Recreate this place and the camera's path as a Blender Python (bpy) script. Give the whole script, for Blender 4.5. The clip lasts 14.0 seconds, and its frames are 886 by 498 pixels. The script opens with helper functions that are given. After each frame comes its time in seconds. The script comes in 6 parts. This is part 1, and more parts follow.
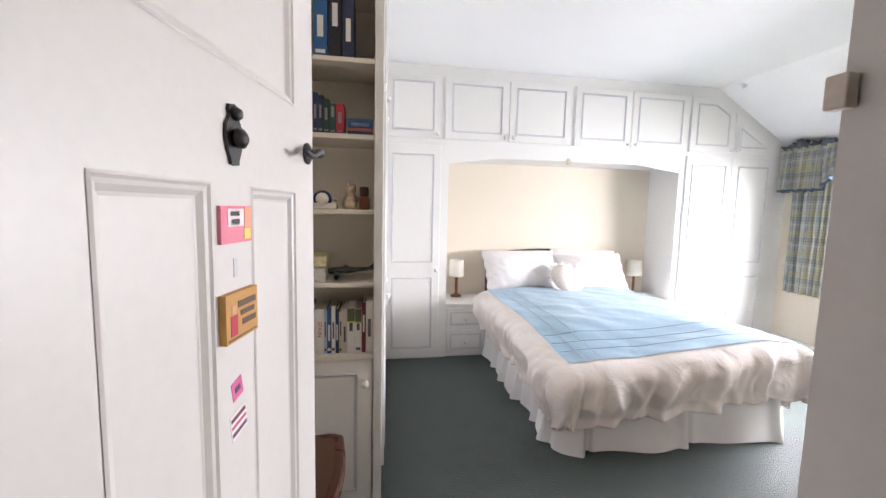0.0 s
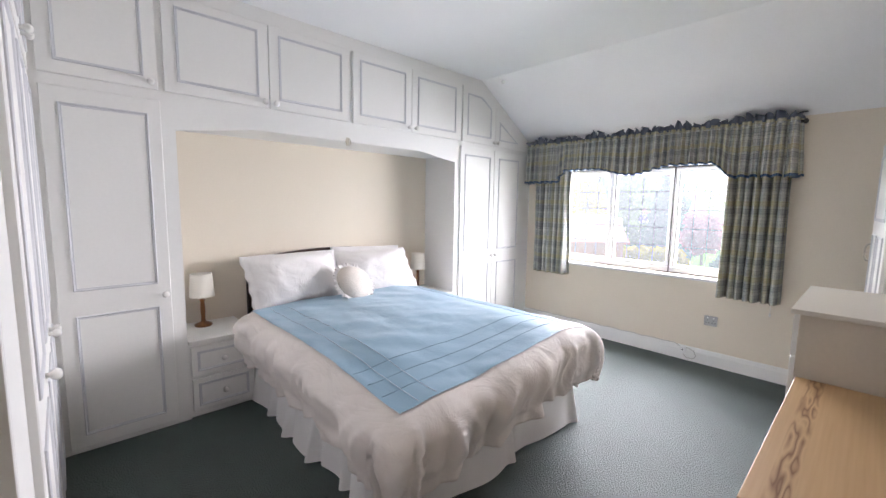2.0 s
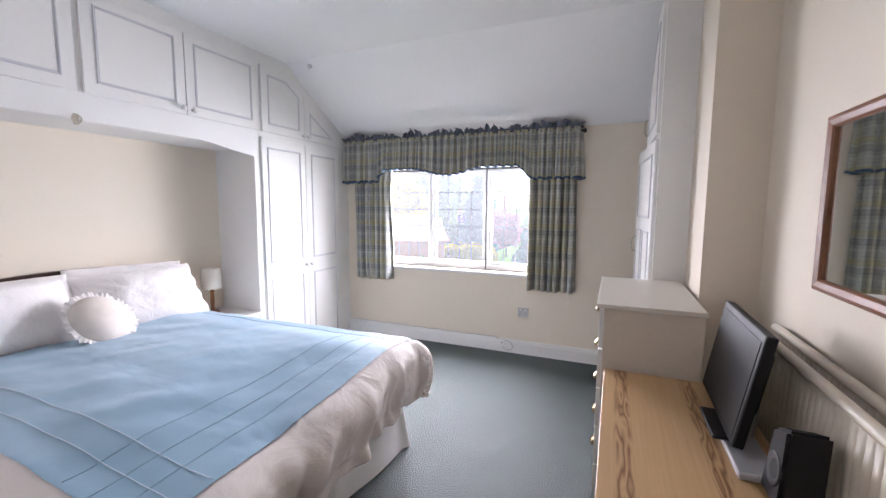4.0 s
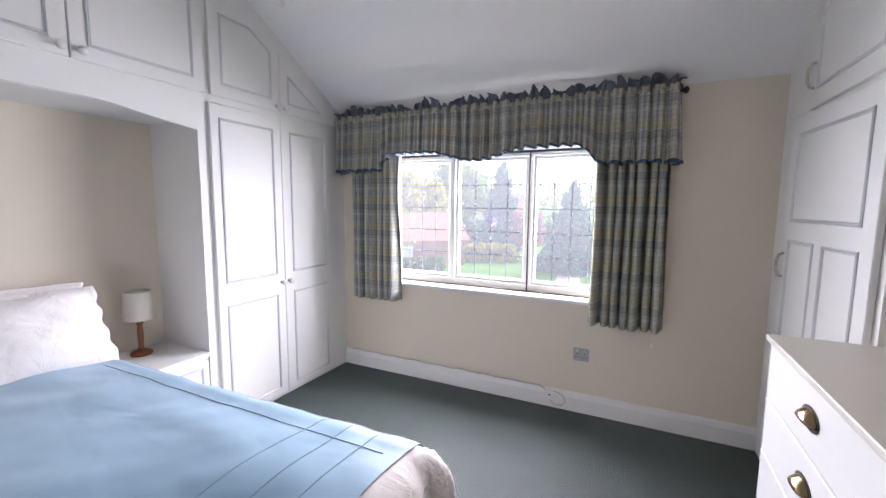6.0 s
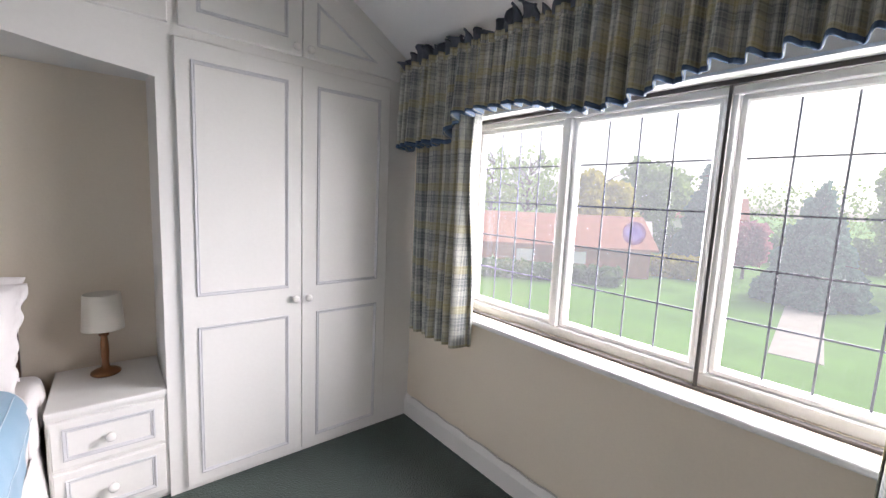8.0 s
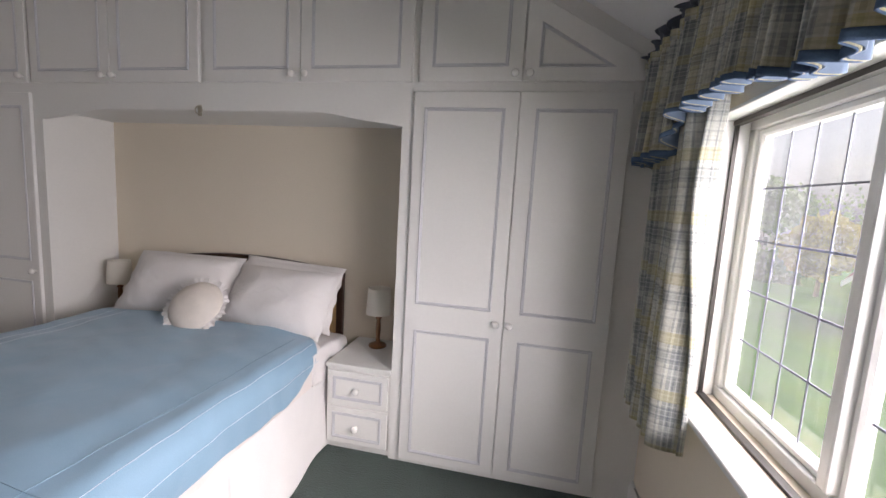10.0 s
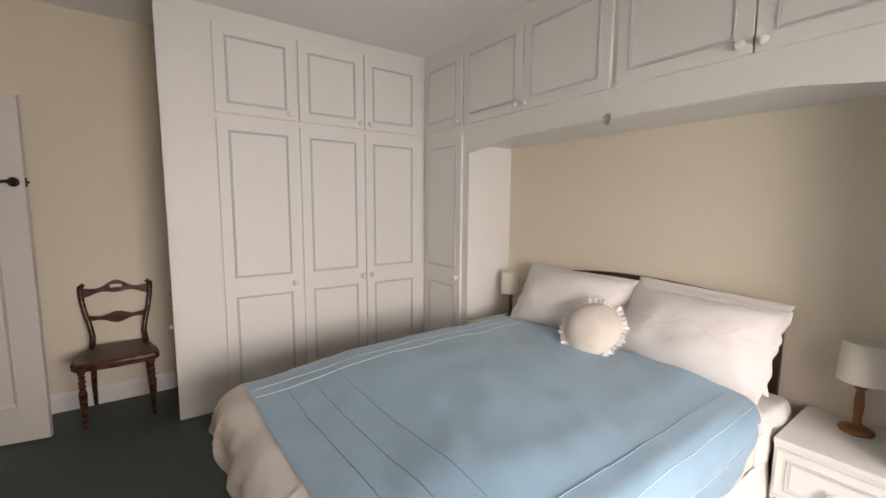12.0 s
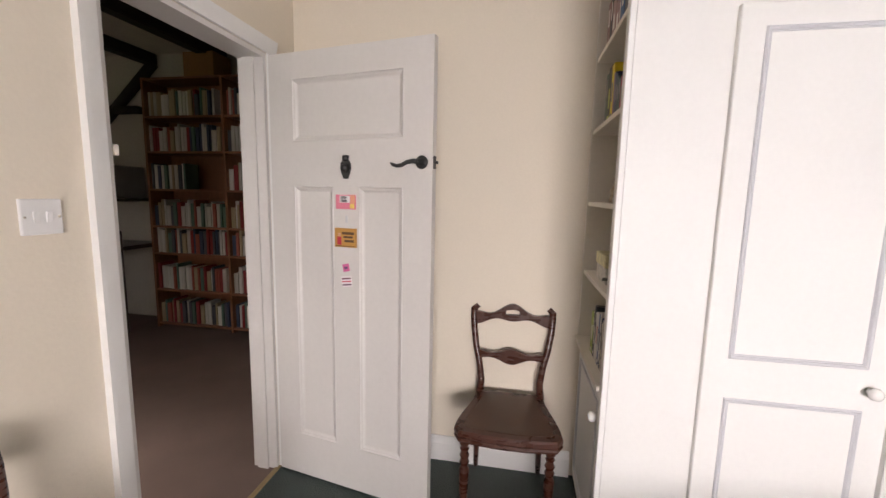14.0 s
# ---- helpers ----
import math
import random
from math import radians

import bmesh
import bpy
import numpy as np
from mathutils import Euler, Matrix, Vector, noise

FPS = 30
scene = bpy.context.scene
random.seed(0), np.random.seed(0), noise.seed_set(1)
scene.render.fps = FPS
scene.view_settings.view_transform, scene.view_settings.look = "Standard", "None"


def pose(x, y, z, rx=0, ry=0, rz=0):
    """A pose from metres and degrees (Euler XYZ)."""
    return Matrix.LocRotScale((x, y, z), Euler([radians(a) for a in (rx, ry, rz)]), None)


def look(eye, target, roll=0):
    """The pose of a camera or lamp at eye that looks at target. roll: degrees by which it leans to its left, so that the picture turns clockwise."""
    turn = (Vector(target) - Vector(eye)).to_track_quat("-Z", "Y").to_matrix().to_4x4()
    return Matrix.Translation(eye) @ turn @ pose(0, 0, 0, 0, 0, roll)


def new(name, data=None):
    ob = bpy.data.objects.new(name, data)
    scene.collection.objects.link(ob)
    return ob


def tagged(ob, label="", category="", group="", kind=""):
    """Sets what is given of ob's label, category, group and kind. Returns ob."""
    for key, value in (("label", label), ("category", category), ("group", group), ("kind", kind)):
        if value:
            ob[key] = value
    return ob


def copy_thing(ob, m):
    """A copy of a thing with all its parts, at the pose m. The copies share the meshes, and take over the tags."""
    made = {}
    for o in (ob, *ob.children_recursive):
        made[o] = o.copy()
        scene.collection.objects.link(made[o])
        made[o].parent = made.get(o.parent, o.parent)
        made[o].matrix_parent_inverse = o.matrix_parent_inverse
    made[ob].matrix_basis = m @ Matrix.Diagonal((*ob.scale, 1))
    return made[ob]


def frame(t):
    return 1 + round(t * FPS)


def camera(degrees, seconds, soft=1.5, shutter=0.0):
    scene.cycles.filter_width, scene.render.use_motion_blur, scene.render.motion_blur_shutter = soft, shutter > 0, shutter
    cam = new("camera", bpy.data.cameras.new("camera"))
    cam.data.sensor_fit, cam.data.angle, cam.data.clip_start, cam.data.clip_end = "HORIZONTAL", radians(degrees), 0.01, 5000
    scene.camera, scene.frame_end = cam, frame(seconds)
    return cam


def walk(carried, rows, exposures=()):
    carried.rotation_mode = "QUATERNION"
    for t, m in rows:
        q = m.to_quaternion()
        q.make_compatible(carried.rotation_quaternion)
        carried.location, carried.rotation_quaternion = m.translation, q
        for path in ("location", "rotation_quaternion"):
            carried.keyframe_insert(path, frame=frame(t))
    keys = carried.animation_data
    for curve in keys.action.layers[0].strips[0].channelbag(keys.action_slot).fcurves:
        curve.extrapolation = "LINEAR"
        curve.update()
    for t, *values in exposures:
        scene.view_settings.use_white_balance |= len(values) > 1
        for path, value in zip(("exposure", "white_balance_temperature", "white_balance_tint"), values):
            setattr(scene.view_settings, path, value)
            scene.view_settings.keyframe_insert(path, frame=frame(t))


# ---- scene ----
cam = camera(95.0, 14.0)
PATH = [
    (0, (0.298, 0.311, 1.39), (0.626, 2.274, 1.193), 1.3),
    (0.5, (0.263, 0.589, 1.402), (0.776, 2.51, 1.185), 1.2),
    (1, (0.31, 0.81, 1.385), (1.095, 2.634, 1.143), 1.3),
    (1.5, (0.363, 0.969, 1.388), (1.445, 2.634, 1.152), 1.1),
    (2, (0.415, 1.095, 1.397), (1.779, 2.54, 1.172), 0.9),
    (2.5, (0.483, 1.135, 1.391), (2.091, 2.303, 1.174), 0.5),
    (3, (0.574, 1.131, 1.397), (2.381, 1.962, 1.183), 0.1),
    (5.5, (1.402, 1.617, 1.398), (3.243, 2.369, 1.191), 0.3),
    (6, (1.759, 1.715, 1.394), (3.554, 2.57, 1.175), 0.5),
    (6.5, (2.085, 1.826, 1.374), (3.845, 2.749, 1.144), 0.9),
    (7, (2.421, 1.883, 1.366), (4.124, 2.903, 1.12), 1.5),
    (9.5, (3.846, 1.998, 1.409), (3.809, 3.983, 1.17), 3.6),
    (10, (3.933, 1.961, 1.444), (3.53, 3.905, 1.202), 3.3),
    (10.5, (3.961, 2.019, 1.435), (3.233, 3.869, 1.215), 2.7),
    (11, (3.861, 2.044, 1.424), (2.791, 3.718, 1.2), 1.8),
    (11.5, (3.635, 2.047, 1.439), (2.258, 3.48, 1.215), 0.9),
    (12, (3.358, 2.007, 1.416), (1.742, 3.164, 1.195), 0.4),
    (12.5, (3.013, 2.086, 1.414), (1.194, 2.889, 1.198), 0.0),
    (13, (2.594, 2.0, 1.39), (0.663, 2.466, 1.159), 0.2),
    (13.5, (2.15, 1.897, 1.392), (0.163, 1.938, 1.162), 0.6),
    (14, (1.711, 1.776, 1.392), (-0.239, 1.419, 1.131), 1.2),
]
EXPOSURES = [(0.0, 1.62, 6300, 14), (0.5, 1.4, 6350, 14), (1.0, 1.17, 6300, 14), (2.5, 0.99, 6200, 15), (5.5, 0.7, 6000, 21), (6.5, 0.5, 6250, 16), (7.0, 0.48, 6400, 15), (9.5, -0.46, 6550, 17), (10.5, -0.34, 6800, 17), (11.5, -0.03, 7200, 15), (12.5, 0.36, 7500, 15), (13.5, 0.96, 6850, 15), (14.0, 1.04, 6850, 17)]
walk(cam, [(t, look(eye, target, roll)) for t, eye, target, roll in PATH], EXPOSURES)

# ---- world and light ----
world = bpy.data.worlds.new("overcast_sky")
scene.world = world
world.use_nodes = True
wn = world.node_tree.nodes
sky = wn.new("ShaderNodeTexSky")
sky.sky_type, sky.sun_disc = "NISHITA", False
sky.sun_elevation, sky.sun_rotation = radians(38), radians(115)
sky.dust_density, sky.air_density = 4.0, 1.0
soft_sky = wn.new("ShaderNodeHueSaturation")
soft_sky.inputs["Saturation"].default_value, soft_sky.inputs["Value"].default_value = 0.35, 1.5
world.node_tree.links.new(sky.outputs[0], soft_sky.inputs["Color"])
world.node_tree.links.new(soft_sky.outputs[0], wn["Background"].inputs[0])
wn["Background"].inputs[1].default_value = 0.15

sun = new("sun", bpy.data.lights.new("sun", "SUN"))
sun.data.energy, sun.data.angle, sun.data.color = 1.5, radians(15), (1.0, 0.96, 0.9)
sun.matrix_world = look((8, -4, 7), (0, 0, 0))

# daylight that comes in through the window opening
day = new("window_daylight", bpy.data.lights.new("window_daylight", "AREA"))
day.data.shape, day.data.size, day.data.size_y = "RECTANGLE", 3.2, 1.6
day.data.energy, day.data.color, day.data.spread = 370, (0.99, 0.97, 1.0), radians(170)
# added fill lamp, out of view, that brightens the room beyond
far_fill = new("library_daylight", bpy.data.lights.new("library_daylight", "AREA"))
far_fill.data.shape, far_fill.data.size, far_fill.data.size_y = "RECTANGLE", 1.0, 1.0
far_fill.data.energy, far_fill.data.color = 2.1, (1.0, 0.96, 0.92)
far_fill.matrix_world = look((2.33, -1.3, 1.45), (0.0, -1.2, 0.6))
day.matrix_world = look((5.3, 2.71, 1.60), (4.3, 2.71, 1.17))

# ---- helpers ----
def link(bm, name, mat, smooth=False):
    me = bpy.data.meshes.new(name)
    bm.normal_update()
    bm.to_mesh(me)
    bm.free()
    if mat is not None:
        me.materials.append(mat)
    if smooth:
        for p in me.polygons:
            p.use_smooth = True
    return me


def thing(name, at, label, category, group="", kind=""):
    """An empty at the base of a thing, which parents its parts."""
    ob = new(name)
    ob.empty_display_size = 0.1
    ob.location = at
    return tagged(ob, label, category, group, kind)


def base_of(ob):
    m = Matrix.Translation(ob.location)
    return base_of(ob.parent) @ m if ob.parent and ob.parent.type == "EMPTY" else m


def part(name, bm, mat, parent, label="", smooth=False):
    """A bmesh in world places as one mesh under a thing or a part."""
    ob = new(name, link(bm, name, mat, smooth))
    ob.parent = parent
    root = parent
    while root.parent:
        root = root.parent
    if parent.type == "EMPTY":
        ob.matrix_parent_inverse = Matrix.Translation(parent.location).inverted()
    if label:
        ob["label"] = label
    return ob


def solo(name, bm, mat, label="", category="", group="", kind="", smooth=False):
    """A thing that is one mesh."""
    return tagged(new(name, link(bm, name, mat, smooth)), label, category, group, kind)


def BM():
    return bmesh.new()


def box(bm, x0, x1, y0, y1, z0, z1, bev=0.0, seg=1):
    x0, x1 = min(x0, x1), max(x0, x1)
    y0, y1 = min(y0, y1), max(y0, y1)
    z0, z1 = min(z0, z1), max(z0, z1)
    m = Matrix.LocRotScale(((x0 + x1) / 2, (y0 + y1) / 2, (z0 + z1) / 2), None, (x1 - x0, y1 - y0, z1 - z0))
    if bev:
        t = bmesh.new()
        bmesh.ops.create_cube(t, size=1.0, matrix=m)
        bmesh.ops.bevel(t, geom=t.edges[:] , offset=bev, segments=seg, affect="EDGES", profile=0.5)
        merge(bm, t)
    else:
        bmesh.ops.create_cube(bm, size=1.0, matrix=m)
    return bm


def merge(bm, t, m=None):
    vs = [bm.verts.new(m @ v.co if m else v.co) for v in t.verts]
    t.verts.index_update()
    for f in t.faces:
        nf = bm.faces.new([vs[v.index] for v in f.verts])
        nf.smooth = f.smooth
    t.free()


def prism(bm, pts, depth, to):
    """A flat outline pts (u, v) from w=0 to w=depth, laid by to(u, v, w)."""
    a = [bm.verts.new(to(u, v, 0)) for u, v in pts]
    b = [bm.verts.new(to(u, v, depth)) for u, v in pts]
    n = len(pts)
    fs = [bm.faces.new(a[::-1]), bm.faces.new(b)]
    for i in range(n):
        fs.append(bm.faces.new((a[i], a[(i + 1) % n], b[(i + 1) % n], b[i])))
    bmesh.ops.recalc_face_normals(bm, faces=fs)


def inset(pts, d):
    """A convex outline moved inwards by d."""
    n, out = len(pts), []
    area = sum(pts[i][0] * pts[(i + 1) % n][1] - pts[(i + 1) % n][0] * pts[i][1] for i in range(n))
    s = 1 if area > 0 else -1
    for i in range(n):
        p, q, r = Vector(pts[i - 1]), Vector(pts[i]), Vector(pts[(i + 1) % n])
        e1, e2 = (q - p).normalized(), (r - q).normalized()
        n1, n2 = Vector((-e1.y, e1.x)) * s, Vector((-e2.y, e2.x)) * s
        k = d / max(0.2, 1 + n1.dot(n2))
        out.append(tuple(q + (n1 + n2) * k))
    return out


def ring(bm, pts, profile, to):
    """A moulding round an outline: profile of (inset, height)."""
    loops = []
    for d, h in profile:
        loops.append([bm.verts.new(to(u, v, h)) for u, v in inset(pts, d)])
    n, fs = len(pts), []
    for a, b in zip(loops, loops[1:]):
        for i in range(n):
            fs.append(bm.faces.new((a[i], a[(i + 1) % n], b[(i + 1) % n], b[i])))
    bmesh.ops.recalc_face_normals(bm, faces=fs)


def rect(u0, u1, v0, v1):
    return [(u0, v0), (u1, v0), (u1, v1), (u0, v1)]


def lathe(bm, profile, at, axis=(0, 0, 1), seg=24):
    """A turned solid: profile of (radius, height) along an axis from at."""
    q = Vector((0, 0, 1)).rotation_difference(Vector(axis)).to_matrix()
    loops = []
    for r, h in profile:
        if r < 1e-5:
            loops.append([bm.verts.new(Vector(at) + q @ Vector((0, 0, h)))])
        else:
            loops.append([bm.verts.new(Vector(at) + q @ Vector((r * math.cos(2 * math.pi * i / seg), r * math.sin(2 * math.pi * i / seg), h))) for i in range(seg)])
    fs = []
    for a, b in zip(loops, loops[1:]):
        for i in range(seg):
            j = (i + 1) % seg
            if len(a) == 1 and len(b) == 1:
                continue
            if len(a) == 1:
                fs.append(bm.faces.new((a[0], b[i], b[j])))
            elif len(b) == 1:
                fs.append(bm.faces.new((a[i], a[j], b[0])))
            else:
                fs.append(bm.faces.new((a[i], a[j], b[j], b[i])))
    for end in (loops[0], loops[-1]):
        if len(end) > 2:
            fs.append(bm.faces.new(end))
    bmesh.ops.recalc_face_normals(bm, faces=fs)
    for f in fs:
        f.smooth = len(f.verts) < 5


def tube(bm, pts, r, seg=10, closed=False):
    """A round bar along points; r is one radius or one for each point."""
    P = [Vector(p) for p in pts]
    n = len(P)
    rad = r if isinstance(r, (list, tuple)) else [r] * n
    loops, side = [], None
    for i in range(n):
        a = P[i - 1] if i else (P[-1] if closed else P[0])
        b = P[i + 1] if i < n - 1 else (P[0] if closed else P[-1])
        d = (b - a).normalized()
        if side is None:
            side = d.orthogonal().normalized()
        side = (side - d * side.dot(d)).normalized()
        up = d.cross(side)
        loops.append([bm.verts.new(P[i] + rad[i] * (math.cos(2 * math.pi * k / seg) * side + math.sin(2 * math.pi * k / seg) * up)) for k in range(seg)])
    fs = []
    pairs = list(zip(loops, loops[1:])) + ([(loops[-1], loops[0])] if closed else [])
    for a, b in pairs:
        for k in range(seg):
            fs.append(bm.faces.new((a[k], a[(k + 1) % seg], b[(k + 1) % seg], b[k])))
    if not closed:
        fs += [bm.faces.new(loops[0]), bm.faces.new(loops[-1])]
    bmesh.ops.recalc_face_normals(bm, faces=fs)
    for f in fs:
        f.smooth = len(f.verts) == 4


def sheet(bm, nu, nv, fn, closed_u=False):
    """A grid of nu x nv points fn(u, v), u and v from 0 to 1."""
    g = [[bm.verts.new(fn(i / (nu if closed_u else nu - 1), j / (nv - 1))) for j in range(nv)] for i in range(nu)]
    for i in range(nu if closed_u else nu - 1):
        for j in range(nv - 1):
            k = (i + 1) % nu
            f = bm.faces.new((g[i][j], g[k][j], g[k][j + 1], g[i][j + 1]))
            f.smooth = True
    return g


def ease(a, b, x):
    t = min(1.0, max(0.0, (x - a) / (b - a)))
    return t * t * (3 - 2 * t)


def fuzz(x, y, z=0.0):
    return noise.noise(Vector((x, y, z)))


# ---- materials ----
def material(name, color, rough=0.6, vary=0.06, scale=6.0, grain=120.0, bump=0.08, metal=0.0, spec=0.5, stretch=(1, 1, 1), island=0.0, coords="Object"):
    """A surface with stains at one scale and grain at another."""
    m = bpy.data.materials.new(name)
    m.use_nodes = True
    nt = m.node_tree
    n, l = nt.nodes, nt.links
    b = n["Principled BSDF"]
    tc, mp = n.new("ShaderNodeTexCoord"), n.new("ShaderNodeMapping")
    mp.inputs["Scale"].default_value = stretch
    l.new(tc.outputs[coords], mp.inputs["Vector"])
    big, fine = n.new("ShaderNodeTexNoise"), n.new("ShaderNodeTexNoise")
    big.inputs["Scale"].default_value, big.inputs["Detail"].default_value = scale, 3
    fine.inputs["Scale"].default_value, fine.inputs["Detail"].default_value = grain, 2
    l.new(mp.outputs[0], big.inputs["Vector"])
    l.new(mp.outputs[0], fine.inputs["Vector"])
    add = n.new("ShaderNodeMath")
    add.operation = "ADD"
    l.new(big.outputs[0], add.inputs[0])
    l.new(fine.outputs[0], add.inputs[1])
    rng = n.new("ShaderNodeMapRange")
    rng.inputs["From Min"].default_value, rng.inputs["From Max"].default_value = 0.6, 1.4
    rng.inputs["To Min"].default_value, rng.inputs["To Max"].default_value = 1 - vary, 1 + vary
    l.new(add.outputs[0], rng.inputs["Value"])
    mul = n.new("ShaderNodeMix")
    mul.data_type, mul.blend_type = "RGBA", "MULTIPLY"
    mul.inputs["Factor"].default_value = 1.0
    mul.inputs["A"].default_value = (*color, 1)
    l.new(rng.outputs[0], mul.inputs["B"])
    out = mul.outputs["Result"]
    if island:
        g, r2, m2 = n.new("ShaderNodeObjectInfo"), n.new("ShaderNodeMapRange"), n.new("ShaderNodeMix")
        r2.inputs["To Min"].default_value, r2.inputs["To Max"].default_value = 1 - island, 1 + island
        m2.data_type, m2.blend_type = "RGBA", "MULTIPLY"
        m2.inputs["Factor"].default_value = 1.0
        l.new(g.outputs["Random"], r2.inputs["Value"])
        l.new(out, m2.inputs["A"])
        l.new(r2.outputs[0], m2.inputs["B"])
        out = m2.outputs["Result"]
    l.new(out, b.inputs["Base Color"])
    rr = n.new("ShaderNodeMapRange")
    rr.inputs["To Min"].default_value, rr.inputs["To Max"].default_value = max(0, rough - 0.08), min(1, rough + 0.08)
    l.new(big.outputs[0], rr.inputs["Value"])
    l.new(rr.outputs[0], b.inputs["Roughness"])
    b.inputs["Metallic"].default_value = metal
    b.inputs["Specular IOR Level"].default_value = spec
    if bump:
        bp = n.new("ShaderNodeBump")
        bp.inputs["Strength"].default_value, bp.inputs["Distance"].default_value = bump, 0.004
        l.new(fine.outputs[0], bp.inputs["Height"])
        l.new(bp.outputs[0], b.inputs["Normal"])
    return m


M_CREAM = material("cream_wall_paint", (0.75, 0.672, 0.555), 0.75, 0.025, 2.0, 90, 0.12)
M_CEIL = material("white_ceiling_paint", (0.88, 0.88, 0.875), 0.85, 0.02, 2.0, 80, 0.15)
M_WHITE = material("white_satin_joinery", (0.79, 0.78, 0.755), 0.52, 0.02, 3.0, 60, 0.03)
# door mouldings, a cooler and darker grey than the joinery
M_TRIM = material("grey_moulding", (0.60, 0.60, 0.62), 0.4, 0.03, 6.0, 60, 0.03)
M_CARPET = material("green_carpet", (0.028, 0.043, 0.037), 0.56, 0.6, 7.0, 120, 1.0, spec=0.75)
cp = M_CARPET.node_tree.nodes["Principled BSDF"]
M_CARPET.node_tree.nodes["Bump"].inputs["Distance"].default_value = 0.009
cp.inputs["Sheen Weight"].default_value, cp.inputs["Sheen Roughness"].default_value, cp.inputs["Sheen Tint"].default_value = 0.15, 0.4, (0.62, 0.85, 0.80, 1)
M_BROWN_CARPET = material("brown_carpet", (0.23, 0.165, 0.14), 0.95, 0.15, 3, 260, 0.7, spec=0.1)
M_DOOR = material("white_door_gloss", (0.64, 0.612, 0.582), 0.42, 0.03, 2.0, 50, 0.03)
M_SHEET = material("white_cotton", (0.82, 0.79, 0.78), 0.85, 0.03, 8, 300, 0.15, spec=0.2)
M_DUVET = material("ivory_cotton_duvet", (0.80, 0.74, 0.705), 0.85, 0.03, 8, 300, 0.15, spec=0.2)
M_BLUE = material("pale_blue_satin_cover", (0.25, 0.40, 0.53), 0.52, 0.05, 4, 320, 0.15, spec=0.5)
def film(name, color, cover):
    """A thin printed film that lets most of the light through."""
    m = bpy.data.materials.new(name)
    m.use_nodes = True
    n, l = m.node_tree.nodes, m.node_tree.links
    tr, mx = n.new("ShaderNodeBsdfTransparent"), n.new("ShaderNodeMixShader")
    n["Principled BSDF"].inputs["Base Color"].default_value = (*color, 1)
    mx.inputs[0].default_value = cover
    l.new(tr.outputs[0], mx.inputs[1])
    l.new(n["Principled BSDF"].outputs[0], mx.inputs[2])
    l.new(mx.outputs[0], n["Material Output"].inputs[0])
    return m


def creased(m, scale, strength, reach=0.03, detail=4, bend=1.6):
    """Adds soft creases to a cloth."""
    n, l = m.node_tree.nodes, m.node_tree.links
    b = n["Principled BSDF"]
    old = b.inputs["Normal"].links[0].from_node
    tc, mp, nz, bp = n.new("ShaderNodeTexCoord"), n.new("ShaderNodeMapping"), n.new("ShaderNodeTexNoise"), n.new("ShaderNodeBump")
    mp.inputs["Scale"].default_value = (1, 0.6, 1)
    nz.inputs["Scale"].default_value, nz.inputs["Detail"].default_value, nz.inputs["Distortion"].default_value = scale, detail, bend
    bp.inputs["Strength"].default_value, bp.inputs["Distance"].default_value = strength, reach
    l.new(tc.outputs["Object"], mp.inputs[0])
    l.new(mp.outputs[0], nz.inputs["Vector"])
    l.new(nz.outputs[0], bp.inputs["Height"])
    l.new(bp.outputs[0], old.inputs["Normal"])


creased(M_SHEET, 6, 0.35)
creased(M_DUVET, 6, 0.4)
creased(M_BLUE, 4.5, 0.34, 0.03, 2.5, 0.5)
M_BLUE.node_tree.nodes["Principled BSDF"].inputs["Sheen Weight"].default_value = 0.2
M_BLACK = material("black_iron", (0.012, 0.012, 0.012), 0.4, 0.2, 10, 90, 0.2)

# ---- the room ----
XW, XE, YS, YN, YB, ZC = -0.27, 4.535, 0.63, 3.968, 4.41, 2.64
XF = 0.33          # front of the west wardrobes
SLOPE_X, EAVE_Z = 3.64, 2.09


def structure(name, bm, mat, label, category):
    return solo(name, bm, mat, label, category, kind="structure")


structure("floor", box(BM(), XW - 0.1, XE + 0.1, YS, YB + 0.1, -0.15, 0.0), M_CARPET, "dark green fitted carpet with a short pile", "floor")
structure("floor_library", box(BM(), -3.2, 2.4, -3.4, YS, -0.15, -0.004), M_BROWN_CARPET, "brown fitted carpet of the room beyond", "floor")

bm = BM()
box(bm, XW - 0.12, XW, YS - 0.13, YB + 0.12, 0, ZC)
structure("wall_west", bm, M_CREAM, "plain cream painted wall behind the chair", "wall")
bm = BM()
box(bm, XW, XE + 0.3, YB, YB + 0.12, 0, ZC)
structure("wall_north", bm, M_CREAM, "cream painted wall behind the bed", "wall")

WIN_Y0, WIN_Y1, WIN_Z0, WIN_Z1 = 1.815, 3.61, 0.772, 1.785
bm = BM()
box(bm, XE, XE + 0.2, YS - 0.13, WIN_Y0, 0, ZC)
box(bm, XE, XE + 0.2, WIN_Y1, YB + 0.12, 0, ZC)
box(bm, XE, XE + 0.2, WIN_Y0, WIN_Y1, 0, WIN_Z0)
box(bm, XE, XE + 0.2, WIN_Y0, WIN_Y1, WIN_Z1, ZC)
structure("wall_east", bm, M_CREAM, "cream painted wall with a wide window opening", "wall")

DOOR_X0, DOOR_X1, DOOR_H = -0.03, 0.74, 2.01
bm = BM()
box(bm, XW - 0.12, DOOR_X0, YS - 0.13, YS, 0, ZC)
box(bm, DOOR_X1, XE, YS - 0.13, YS, 0, ZC)
box(bm, DOOR_X0, DOOR_X1, YS - 0.13, YS, DOOR_H, ZC)
structure("wall_south", bm, M_CREAM, "cream painted wall with the doorway", "wall")

